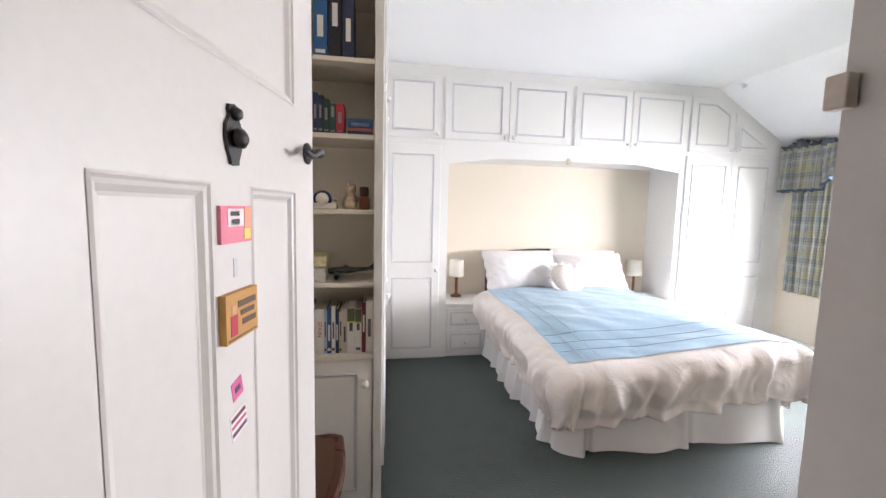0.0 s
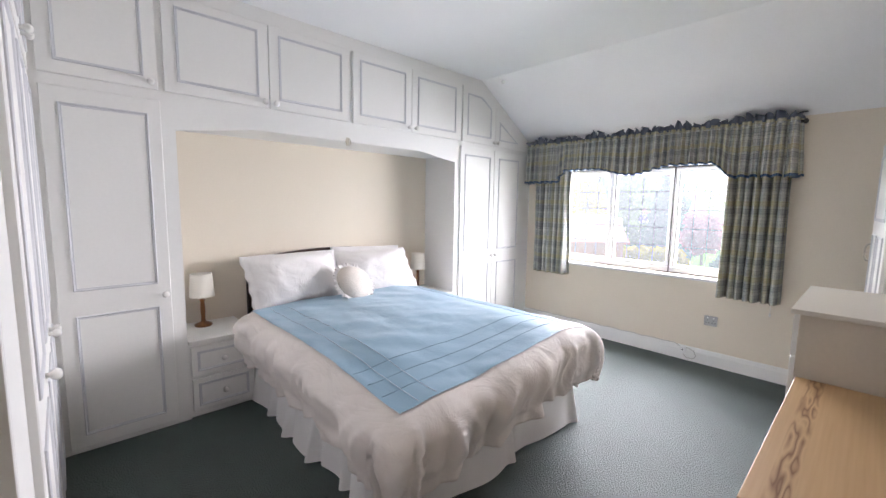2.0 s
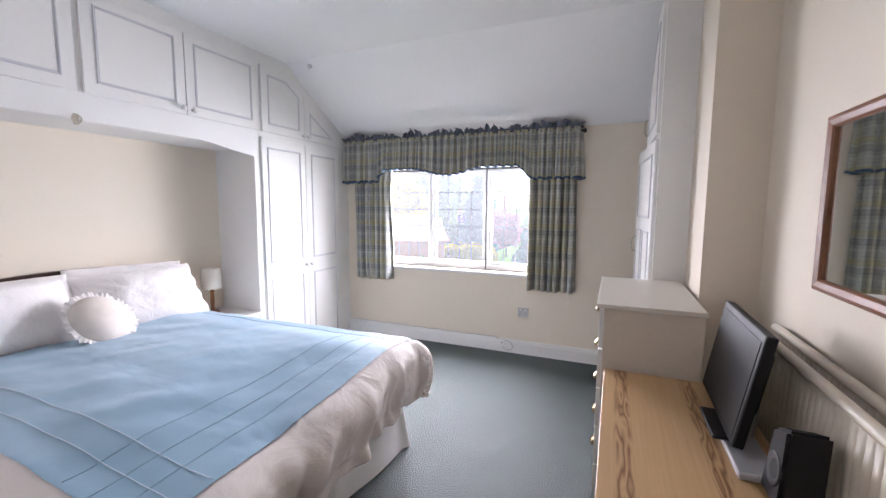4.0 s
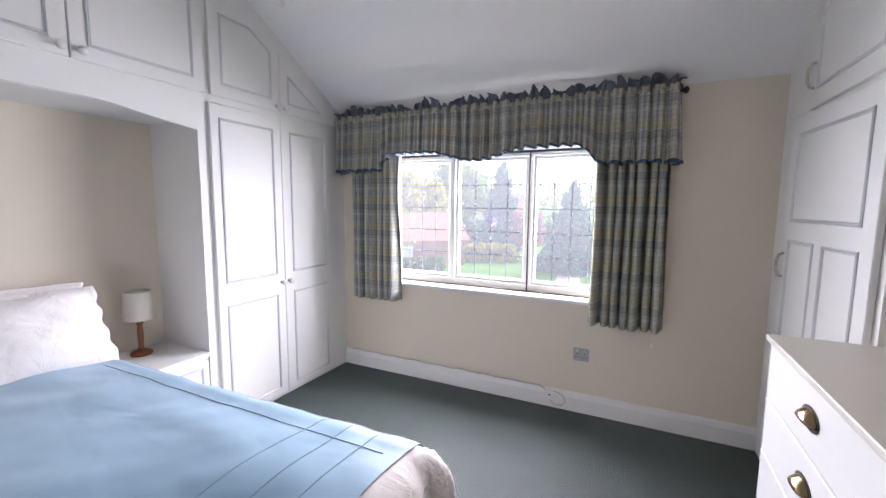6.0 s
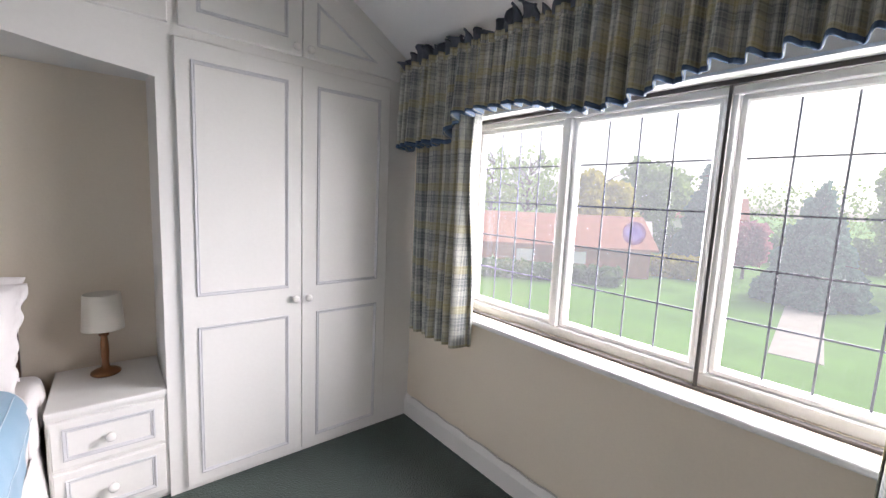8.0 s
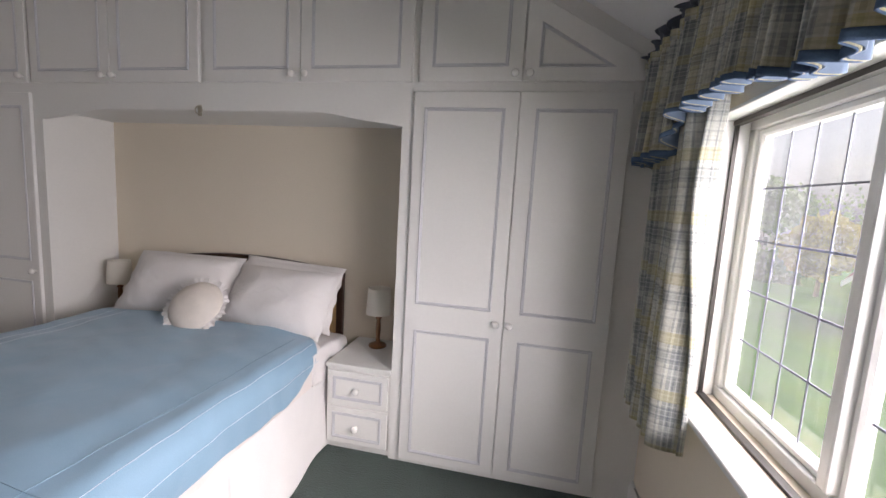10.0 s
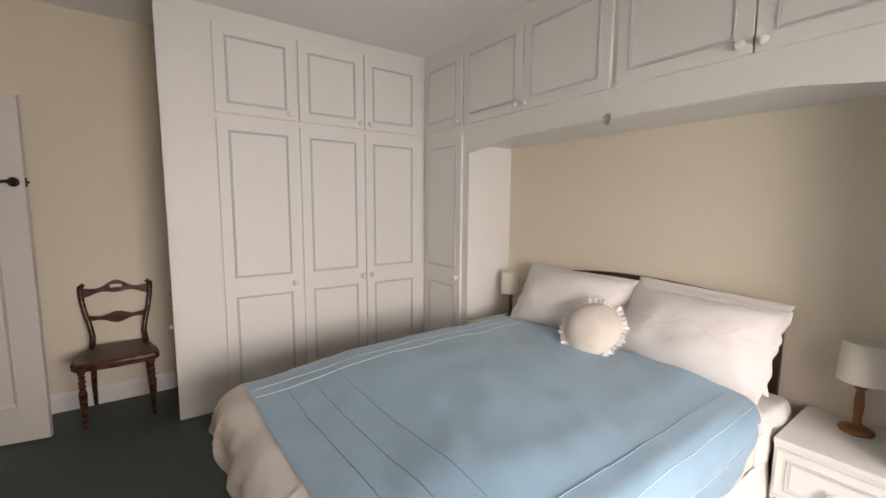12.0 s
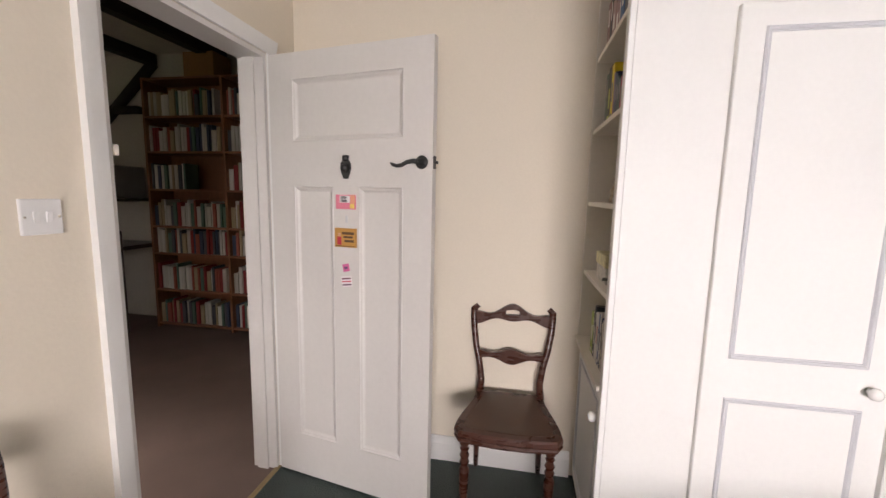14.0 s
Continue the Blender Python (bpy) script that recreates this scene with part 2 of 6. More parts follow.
bm = BM()
box(bm, XW - 0.12, SLOPE_X, YS - 0.13, YB + 0.12, ZC, ZC + 0.1)
prism(bm, [(SLOPE_X, ZC), (XE + 0.2, EAVE_Z - 0.2 * (ZC - EAVE_Z) / (XE - SLOPE_X)), (XE + 0.2, EAVE_Z + 0.3), (SLOPE_X, ZC + 0.1)], YB - YS + 0.25, lambda u, v, w: (u, YS - 0.13 + w, v))
structure("ceiling", bm, M_CEIL, "white ceiling that slopes down to the window wall", "ceiling")

# ---- built-in cupboards ----
def north(u, v, w):
    return (u, YN - w, v)


def west(u, v, w):
    return (XF + w, u, v)


def knob(parent, at, axis, r=0.019):
    bm = BM()
    lathe(bm, [(0.009, 0), (0.008, 0.01), (r * 0.75, 0.016), (r, 0.026), (r * 0.85, 0.036), (r * 0.45, 0.041), (0, 0.042)], at, axis, 18)
    part("knob", bm, M_KNOB, parent, "round white knob", True)


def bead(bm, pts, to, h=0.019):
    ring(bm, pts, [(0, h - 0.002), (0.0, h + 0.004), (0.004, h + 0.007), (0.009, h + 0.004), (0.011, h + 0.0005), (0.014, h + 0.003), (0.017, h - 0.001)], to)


def leaf(parent, outline, panels, to, axis, knobs=(), name="door", groove=True):
    """A cupboard door: slab, planted mouldings round its panels, knobs."""
    bm = BM()
    prism(bm, outline, 0.016, to)
    ring(bm, outline, [(0.0, 0.016), (0.003, 0.019)], to)
    f = [bm.verts.new(to(u, v, 0.019)) for u, v in inset(outline, 0.003)]
    bmesh.ops.recalc_face_normals(bm, faces=[bm.faces.new(f)])
    d = part(name, bm, M_WHITE, parent)
    for p in panels:
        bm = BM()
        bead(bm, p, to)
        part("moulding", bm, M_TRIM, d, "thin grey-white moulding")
    for u, v in knobs:
        knob(d, to(u, v, 0.018), axis)
    return d


M_KNOB = material("white_ceramic_knob", (0.82, 0.80, 0.77), 0.2, 0.02, 20, 90, 0.0)
NAX, WAX = (0, -1, 0), (1, 0, 0)
ZU0, ZU1 = 2.004, 2.543

# north run: carcass frame around the doors and the bed recess
wardrobe_nw = thing("wardrobe", (0.6, YN, 0), "narrow white built-in wardrobe with a panelled door", "wardrobe", "built-in wardrobes")
bm = BM()
box(bm, XF, 0.945, YN, YB, 0, 1.97)
part("body", bm, M_WHITE, wardrobe_nw)
leaf(wardrobe_nw, rect(0.375, 0.873, 0.03, 1.95), [rect(0.44, 0.812, 0.90, 1.872), rect(0.44, 0.812, 0.10, 0.765)], north, NAX, [(0.842, 0.835)])

wardrobe_ne = thing("wardrobe", (3.8, YN, 0), "white built-in double wardrobe with panelled doors beside the window", "wardrobe", "built-in wardrobes")
bm = BM()
box(bm, 3.272, XE, YN, YB, 0, 1.97)
part("body", bm, M_WHITE, wardrobe_ne)
leaf(wardrobe_ne, rect(3.336, 3.846, 0.025, 1.963), [rect(3.39, 3.783, 0.90, 1.886), rect(3.39, 3.783, 0.075, 0.762)], north, NAX, [(3.812, 0.843)])
leaf(wardrobe_ne, rect(3.850, 4.342, 0.025, 1.963), [rect(3.924, 4.279, 0.90, 1.886), rect(3.924, 4.279, 0.075, 0.762)], north, NAX, [(3.876, 0.843)])


def slope_z(x, off=0.0):
    return ZC - (x - SLOPE_X) * (ZC - EAVE_Z) / (XE - SLOPE_X) - off


overhead = thing("overhead_cupboard", (2.0, YN, ZU0), "row of white overhead cupboards above the bed recess", "cupboard")
bm = BM()
prism(bm, [(XF, 1.97), (XE, 1.97), (XE, slope_z(XE)), (SLOPE_X, ZC), (XF, ZC)], -(YB - YN), north)
part("body", bm, M_WHITE, overhead)
cuts = [(0.374, 0.868, "R"), (0.900, 1.488, "R"), (1.494, 2.096, "L"), (2.130, 2.708, "R"), (2.714, 3.318, "L")]
for a, b, side in cuts:
    k = b - 0.035 if side == "R" else a + 0.035
    leaf(overhead, rect(a, b, ZU0 + 0.005, ZU1), [rect(a + 0.063, b - 0.063, ZU0 + 0.068, ZU1 - 0.05)], north, NAX, [(k, ZU0 + 0.04)])
o = [(3.352, ZU0 + 0.005), (3.848, ZU0 + 0.005), (3.848, slope_z(3.848, 0.10)), (3.645, slope_z(3.645, 0.10)), (3.352, ZU1)]
leaf(overhead, o, [inset(o, 0.065)], north, NAX, [(3.816, ZU0 + 0.035)])
o = [(3.854, ZU0 + 0.005), (4.40, ZU0 + 0.005), (4.40, slope_z(4.40, 0.08)), (3.854, slope_z(3.854, 0.10))]
leaf(overhead, o, [[(3.920, ZU0 + 0.065), (4.255, ZU0 + 0.065), (3.920, ZU0 + 0.265)]], north, NAX, [(3.882, ZU0 + 0.035)])

# shaped header over the bed recess
bm = BM()
pts = [(0.945, 1.97), (0.945, 1.797)]
for i in range(25):
    s = i / 24
    x = 0.945 + s * 2.327
    d = min(x - 0.945, 3.272 - x)
    z = 1.797 + 0.02 * ease(0.0, 0.16, d) + 0.045 * ease(0.12, 0.5, d)
    pts.append((x, z))
pts += [(3.272, 1.97)]
prism(bm, pts, -0.022, north)
header = thing("bed_canopy", (2.1, YN, 1.8), "white painted header board with shaped ends over the bed", "canopy")
part("header_board", bm, M_WHITE, header)
bm = BM()
box(bm, 0.945, 3.272, YN + 0.022, YB, 1.86, 1.968)
part("soffit", bm, M_WHITE, header)

# west run
wardrobe_w = thing("wardrobe", (XF, 3.0, 0), "tall white built-in wardrobe with three panelled doors", "wardrobe", "built-in wardrobes")
bm = BM()
box(bm, XW + 0.3, XF, 2.40, YB, 0, ZC)
box(bm, 0.311, XF, 2.10, 2.40, 0, ZC)
part("body", bm, M_WHITE, wardrobe_w)
for a, b, k in [(2.374, 2.888, 2.828), (2.902, 3.398, 3.362), (3.404, 3.905, 3.440)]:
    leaf(wardrobe_w, rect(a, b, 0.02, 1.95), [rect(a + 0.068, b - 0.07, 0.905, 1.885), rect(a + 0.068, b - 0.07, 0.085, 0.775)], west, WAX, [(k, 0.84)])
    leaf(wardrobe_w, rect(a, b, 1.99, 2.55), [rect(a + 0.068, b - 0.07, 2.055, 2.475)], west, WAX, [(k, 2.03)])

# bedside units
def bedside(x0, x1, label):
    t = thing("bedside_cabinet", ((x0 + x1) / 2, YN, 0), label, "bedside cabinet", "bedside cabinets")
    bm = BM()
    box(bm, x0, x1, YN + 0.012, YB, 0.02, 0.485)
    box(bm, x0, x1, YN + 0.02, YB, 0.0, 0.02)
    part("body", bm, M_WHITE, t)
    bm = BM()
    box(bm, x0, x1, YN - 0.012, YB, 0.485, 0.51, 0.005, 2)
    part("top", bm, M_WHITE, t)
    for z0, z1 in ((0.275, 0.465), (0.045, 0.255)):
        leaf(t, rect(x0 + 0.012, x1 - 0.012, z0, z1), [rect(x0 + 0.045, x1 - 0.045, z0 + 0.03, z1 - 0.03)], lambda u, v, w: (u, YN + 0.012 - w, v), NAX, [((x0 + x1) / 2, (z0 + z1) / 2)], "drawer")


bedside(0.947, 1.34, "white two-drawer bedside unit in the recess, lamp on top")
bedside(2.89, 3.27, "white two-drawer bedside unit beside the window wardrobe")

# ---- the bed ----
BX0, BX1, BY0, BY1 = 1.39, 2.85, 2.40, 4.33
M_CANE = material("woven_cane", (0.42, 0.27, 0.12), 0.6, 0.35, 30, 240, 0.6)
M_DARKWOOD = material("dark_stained_wood", (0.045, 0.022, 0.014), 0.3, 0.3, 6, 40, 0.06, stretch=(1, 6, 1))
M_VALANCE = material("white_cotton_valance", (0.78, 0.76, 0.75), 0.9, 0.04, 8, 280, 0.15, spec=0.15)
M_STITCH = material("blue_stitched_seam", (0.24, 0.36, 0.46), 0.7, 0.05, 20, 300, 0.1)
M_PIPING = material("pale_silver_piping", (0.62, 0.72, 0.80), 0.45, 0.05, 20, 300, 0.05)

bed = thing("bed", (2.1, 3.35, 0), "double divan bed with white valance, pillows and a pale blue quilt", "bed")
bm = BM()
box(bm, BX0, BX1, BY0, BY1, 0.05, 0.32, 0.02, 2)
part("base", bm, M_VALANCE, bed)
bm = BM()
box(bm, BX0, BX1, BY0, BY1, 0.32, 0.53, 0.05, 4)
part("mattress", bm, M_SHEET, bed, "white sheeted mattress", True)

# headboard: dark arched frame round a cane panel
bm = BM()
def head_z(x):
    s = (x - 2.10) / 0.70
    return 0.995 - 0.065 * s * s
pts = [(1.43 + 1.36 * i / 24, head_z(1.43 + 1.36 * i / 24)) for i in range(25)]
inner_top = [(x, z - 0.035) for x, z in pts if 1.45 < x < 2.75]
for i in range(24):
    (xa, za), (xb, zb) = pts[i], pts[i + 1]
    prism(bm, [(xa, za - 0.035), (xb, zb - 0.035), (xb, zb), (xa, za)], 0.03, lambda u, v, w: (u, 4.355 + w, v))
box(bm, 1.43, 1.465, 4.355, 4.385, 0.0, 0.905, 0.004)
box(bm, 2.745, 2.79, 4.355, 4.385, 0.0, 0.905, 0.004)
head = part("headboard", bm, M_DARKWOOD, bed, "dark wooden arched headboard")
bm = BM()
prism(bm, [(1.455, 0.32), (2.745, 0.32), (2.745, 0.89)] + [(x, z) for x, z in inner_top[::-1]] + [(1.455, 0.89)], 0.012, lambda u, v, w: (u, 4.364 + w, v))
part("cane_panel", bm, M_CANE, head, "woven cane panel")

# pleated valance along the sides and the foot
def skirt(u, v, path, length, seed, pleats):
    x, y, nx, ny = path(u)
    s = u * length
    out = 0.012 + 0.05 * v + 0.018 * v * math.sin(s * 9 + seed + 2.2 * fuzz(s * 1.4, seed)) + 0.02 * v * fuzz(s * 3, seed, 2.0)
    for p in pleats:
        out += (0.035 * math.exp(-((s - p) / 0.035) ** 2) - 0.03 * math.exp(-((s - p - 0.05) / 0.02) ** 2)) * v
    return (x + nx * out, y + ny * out, 0.40 - v * (0.392 - 0.006 * math.sin(s * 14)))
R = 0.05
def round_path(u):
    """Along the west side, round the foot and up the east side."""
    w, f, e = BY1 - 0.35 - BY0 - R, BX1 - BX0 - 2 * R, BY1 - 0.3 - BY0 - R
    q = R * math.pi / 2
    s = u * (w + f + e + 2 * q)
    if s < w:
        return BX0, BY1 - 0.35 - s, -1, 0
    s -= w
    if s < q:
        a = s / R
        return BX0 + R - R * math.cos(a), BY0 + R - R * math.sin(a), -math.cos(a), -math.sin(a)
    s -= q
    if s < f:
        return BX0 + R + s, BY0, 0, -1
    s -= f
    if s < q:
        a = s / R
        return BX1 - R + R * math.sin(a), BY0 + R - R * math.cos(a), math.sin(a), -math.cos(a)
    s -= q
    return BX1, BY0 + R + s, 1, 0
bm = BM()
sheet(bm, 420, 10, lambda u, v: skirt(u, v, round_path, 4.75, 1.0, [0.3, 0.62, 0.95, 1.25, 1.5, 1.68, 2.35, 3.02, 3.9]))
part("valance", bm, M_VALANCE, bed, "pleated white valance")

# the quilt: cloth that lies flat, rolls over the edges and hangs
QX0, QX1, QY0, QY1 = 1.37, 2.775, 2.34, 3.97
ROLL = 0.10


def quilt(s, t, lift=0.0):
    """The place of the cloth's point (s, t): flat inside the top, hanging outside."""
    dx = s - QX1 if s > QX1 else (s - QX0 if s < QX0 else 0.0)
    dy = t - QY0 if t < QY0 else 0.0
    cx, cy = min(max(s, QX0), QX1), max(t, QY0)
    d = math.hypot(dx, dy)
    top = 0.628 + 0.012 * fuzz(s * 2.2, t * 2.2) + 0.006 * fuzz(s * 6, t * 6, 3) + 0.004 * fuzz(s * 5 + t * 9, t * 3 - s * 4, 8)
    top += 0.02 * ease(QX0, QX0 + 0.25, s) * ease(QX1, QX1 - 0.25, s)
    top -= (0.062 - 0.072 * ease(1.7, 2.7, s)) * ease(QY0 + 0.65, QY0, t)
    if d < 1e-6:
        return (s, t, top + lift)
    ux, uy = dx / d, dy / d
    a = min(d / ROLL, math.pi / 2)
    out = ROLL * math.sin(a)
    down = ROLL * (1 - math.cos(a)) + max(0.0, d - ROLL * math.pi / 2)
    along = t * abs(ux) + s * abs(uy) + 0.5 * math.atan2(uy, ux)
    soft = ease(0.02, 0.26, d)
    white_side = 1.0 if not (s > QX1 and uy > -0.5) else 0.35
    fold = 0.018 * math.sin(along * 19 + 3.4 * fuzz(along * 2.1, 1.7)) + 0.012 * (1 - 2 * abs(math.sin(along * 17 + 2.5 * fuzz(along * 3.1, 6.1) + 4 * fuzz(s * 4, t * 4, 2)))) + 0.012 * math.sin(along * 41 + 4 * fuzz(along * 4, 5.2)) + 0.02 * fuzz(along * 7, d * 5, 4)
    corner = abs(ux * uy) * 2
    fold *= 1 - 0.65 * corner
    puff = 0.060 * (1 - 0.65 * ease(2.0, 2.8, s) * ease(0.0, 0.6, -uy)) * math.sin(min(1.0, d / 0.34) * math.pi) * white_side * (1 - 0.75 * ease(0.0, 0.6, ux))
    out = out * (1.0 if white_side == 1.0 else 0.8) + soft * fold * white_side ** 2 + puff
    out += 0.05 * math.sin(min(1.0, d / 0.4) * math.pi) * ease(QY0 + 1.0, QY0 + 0.1, t) * ease(0.0, 0.6, ux)
    out += 0.04 * corner * ease(0.1, 0.4, d)
    down += 0.010 * soft * white_side ** 2 * math.sin(along * 23 + 1.3)
    return (cx + ux * (out + lift * math.sin(a)), cy + uy * (out + lift * math.sin(a)), top - down + lift * math.cos(a))


def patch(bm, s0, s1, t0, t1, ns, nt, cut=None, lift=0.0):
    g = {}
    for i in range(ns + 1):
        for j in range(nt + 1):
            s, t = s0 + (s1 - s0) * i / ns, t0 + (t1 - t0) * j / nt
            if cut:
                s, t = cut(s, t)
            g[i, j] = bm.verts.new(quilt(s, t, lift))
    for i in range(ns):
        for j in range(nt):
            bm.faces.new((g[i, j], g[i + 1, j], g[i + 1, j + 1], g[i, j + 1])).smooth = True


def round_hem(s, t):
    """Draws the cloth's two foot corners in."""
    dx = s - QX1 if s > QX1 else (s - QX0 if s < QX0 else 0.0)
    dy = t - QY0 if t < QY0 else 0.0
    d = math.hypot(dx, dy)
    most = 0.38
    if d > most and dx and dy:
        k = most / d
        return (min(max(s, QX0), QX1) + dx * k, max(t, QY0) + dy * k)
    return s, t


HANG_W, HANG_E, HANG_S = 0.40, 0.50, 0.40
bm = BM()
patch(bm, QX0 - HANG_W, QX1 + HANG_E, QY0 - HANG_S, QY1, 200, 180, round_hem)
duvet = part("duvet", bm, M_DUVET, bed, "plump ivory cotton duvet with ruched edges")
solid = duvet.modifiers.new("thickness", "SOLIDIFY")
solid.thickness, solid.offset = 0.012, -1

BLX0, BLX1, BLY0, BLY1 = QX0 - 0.02, QX1 + 0.27, QY0 - 0.02, QY1 + 0.02


def blue_cut(s, t):
    # the panel's north-east corner is rounded off
    dx, dy = s - (BLX1 - 0.38), t - (BLY1 - 0.38)
    if dx > 0 and dy > 0:
        d = math.hypot(dx, dy)
        m = max(dx, dy)
        k = m / d
        return BLX1 - 0.38 + dx * k, BLY1 - 0.38 + dy * k
    return s, t


bm = BM()
patch(bm, BLX0, BLX1, BLY0, BLY1, 200, 180, blue_cut, 0.006)
cover = part("centre_panel", bm, M_BLUE, duvet, "pale blue satin panel with stitched lines")


def seam(pts, mat, r=0.0015):
    bm = BM()
    tube(bm, [quilt(s, t, 0.0070) for s, t in pts], r, 5)
    part("seam", bm, mat, duvet)


N = 60
for dx in (0.11, 0.21, 0.32):
    seam([(BLX1 - dx, BLY0 + 0.05 + (BLY1 - BLY0 - 0.12) * i / N) for i in range(N + 1)], M_PIPING if dx < 0.3 else M_STITCH)
for dx in (0.10, 0.20):
    seam([(BLX0 + dx, BLY0 + 0.01 + (BLY1 - BLY0 - 0.04) * i / N) for i in range(N + 1)], M_PIPING)
for dy in (0.13, 0.24, 0.36):
    seam([(BLX0 + 0.01 + (BLX1 - BLX0 - 0.03) * i / N, BLY0 + dy) for i in range(N + 1)], M_STITCH)

# sheet turned back at the pillow end
bm = BM()
def turnback(u, v):
    s = BX0 - 0.06 + u * (BX1 + 0.36 - BX0)
    t = QY1 - 0.10 + v * 0.42
    edge = s - BX0 + 0.06
    over = max(0.0, s - BX1 + 0.005 - 0.008 * fuzz(t * 9, 3.3))
    z = 0.585 + 0.012 * fuzz(s * 5, t * 5, 9) + 0.01 * fuzz(s * 14, t * 4, 2) - 0.10 * ease(0.12, 0.0, edge) - 0.03 * ease(0.2, 0.42, v * 0.42)
    if over > 0:
        s = s - over + 0.026 * (1 - math.exp(-over / 0.04)) + 0.006 * math.sin(t * 38 + 5 * over) * ease(0.02, 0.15, over)
        z -= 0.85 * over ** 1.25
    return (s, t + 0.02 * fuzz(s * 6, z * 9, 4) * ease(0.0, 0.1, over), z)
sheet(bm, 90, 40, turnback)
top_sheet = part("sheet", bm, M_SHEET, bed, "white cotton sheet")
sm = top_sheet.modifiers.new("thickness", "SOLIDIFY")
sm.thickness, sm.offset = 0.014, -1


def pillow(name, at, w, h, d, rx, rz, ry=0, label="", mat=None, seed=0):
    """A stuffed pillow with a soft crown and drawn corners."""
    bm = BM()
    m = pose(*at, rx, ry, rz)
    n = 34
    for side in (1, -1):
        g = {}
        for i in range(n + 1):
            for j in range(n + 1):
                u, v = 2 * i / n - 1, 2 * j / n - 1
                crown = max(0.0, (1 - abs(u * 1.09) ** 2.6)) ** 0.62 * max(0.0, (1 - abs(v * 1.12) ** 2.6)) ** 0.62
                px = u * w / 2 * (1 - 0.035 * (1 - v * v) * abs(u) ** 3)
                py = v * h / 2 * (1 - 0.05 * (1 - u * u) * abs(v) ** 3 - 0.05 * abs(u) ** 3)
                wr = 0.016 * fuzz(u * 2.4 + seed, v * 2.4, side) + 0.010 * fuzz(u * 7 + v * 4, v * 3 + seed, 2) * (0.3 + abs(u))
                px += (0.006 * fuzz(v * 4 + seed, u, 5) + 0.006 * math.sin(v * 13 + seed)) * ease(0.84, 1.0, abs(u))
                pz_crease = 0.007 * max(0.0, math.sin(math.atan2(v, u - 0.3) * 9 + 2 * fuzz(u * 3, v * 3, seed))) * (u * u + v * v) * 0.5
                pz = side * (d / 2 * crown + wr * crown + pz_crease * crown + 0.002) + 0.012 * fuzz(u * 3 + seed, v * 3, 7) * (1 - crown)
                g[i, j] = bm.verts.new(m @ Vector((px, py, pz)))
        for i in range(n):
            for j in range(n):
                q = (g[i, j], g[i + 1, j], g[i + 1, j + 1], g[i, j + 1])
                bm.faces.new(q if side > 0 else q[::-1]).smooth = True
    rim_edges = [e for e in bm.edges if e.is_boundary]
    bmesh.ops.bridge_loops(bm, edges=rim_edges)
    return tagged(solo(name, bm, mat or M_SHEET), label, name)


pillow("pillow", (1.74, 4.15, 0.79), 0.78, 0.48, 0.23, 56, 3, 0, "white cotton pillow propped against the headboard", None, 1)
pillow("pillow", (2.46, 4.14, 0.78), 0.76, 0.47, 0.23, 53, -5, 0, "white cotton pillow propped against the headboard", None, 4)
pillow("pillow", (2.46, 4.235, 0.795), 0.72, 0.44, 0.15, 66, -2, 2, "white cotton pillow tucked behind another", None, 8)

# round cushion with a ruffled edge
cushion = thing("round_cushion", (2.08, 3.93, 0.66), "round cream cushion with a ruffled frill on the bed", "cushion")
cm = pose(2.095, 3.905, 0.755, 50, 0, 8)
bm = BM()
prof = [(0, -0.075), (0.07, -0.068), (0.12, -0.045), (0.148, -0.012), (0.152, 0.0), (0.148, 0.012), (0.12, 0.045), (0.07, 0.068), (0, 0.075)]
lathe(bm, prof, (0, 0, 0), (0, 0, 1), 40)
for v in bm.verts:
    v.co *= 1 + 0.03 * fuzz(v.co.x * 14, v.co.y * 14, v.co.z * 8)
    v.co = cm @ v.co
part("pad", bm, material("cream_towelling", (0.74, 0.68, 0.62), 0.95, 0.08, 20, 400, 0.5, spec=0.1), cushion, "", True)
bm = BM()
def frill(u, v):
    a = 2 * math.pi * u
    r = 0.148 + v * (0.034 + 0.004 * math.sin(a * 29))
    z = (0.006 * v) * math.sin(a * 42 + 1.5 * math.sin(a * 5)) + 0.008 * v * math.sin(a * 13 + 1)
    return cm @ Vector((r * math.cos(a), r * math.sin(a), z))
sheet(bm, 240, 5, frill, True)
part("frill", bm, M_SHEET, cushion, "gathered white frill")


# ---- bedside lamps ----
M_SHADE = material("cream_fabric_shade", (0.78, 0.74, 0.66), 0.9, 0.03, 10, 300, 0.2)
M_TURNED = material("turned_honey_wood", (0.21, 0.085, 0.027), 0.35, 0.2, 8, 60, 0.05, stretch=(4, 4, 1))


def bedside_lamp(x, y, label):
    t = thing("table_lamp", (x, y, 0.51), label, "lamp", "bedside lamps")
    bm = BM()
    lathe(bm, [(0.0, 0), (0.052, 0), (0.056, 0.006), (0.054, 0.014), (0.04, 0.022), (0.02, 0.028), (0.015, 0.036), (0.013, 0.06), (0.016, 0.10), (0.0155, 0.14), (0.012, 0.175), (0.018, 0.18), (0.02, 0.186), (0.017, 0.192), (0.009, 0.195), (0.008, 0.24), (0, 0.24)], (x, y, 0.51), seg=28)
    part("stem", bm, M_TURNED, t, "turned honey-brown wooden stem and foot", False)
    bm = BM()
    lathe(bm, [(0.078, 0.212), (0.0775, 0.215), (0.068, 0.372), (0.066, 0.372), (0.0755, 0.215), (0.076, 0.212)], (x, y, 0.51), seg=36)
    part("shade", bm, M_SHADE, t, "cream drum shade")


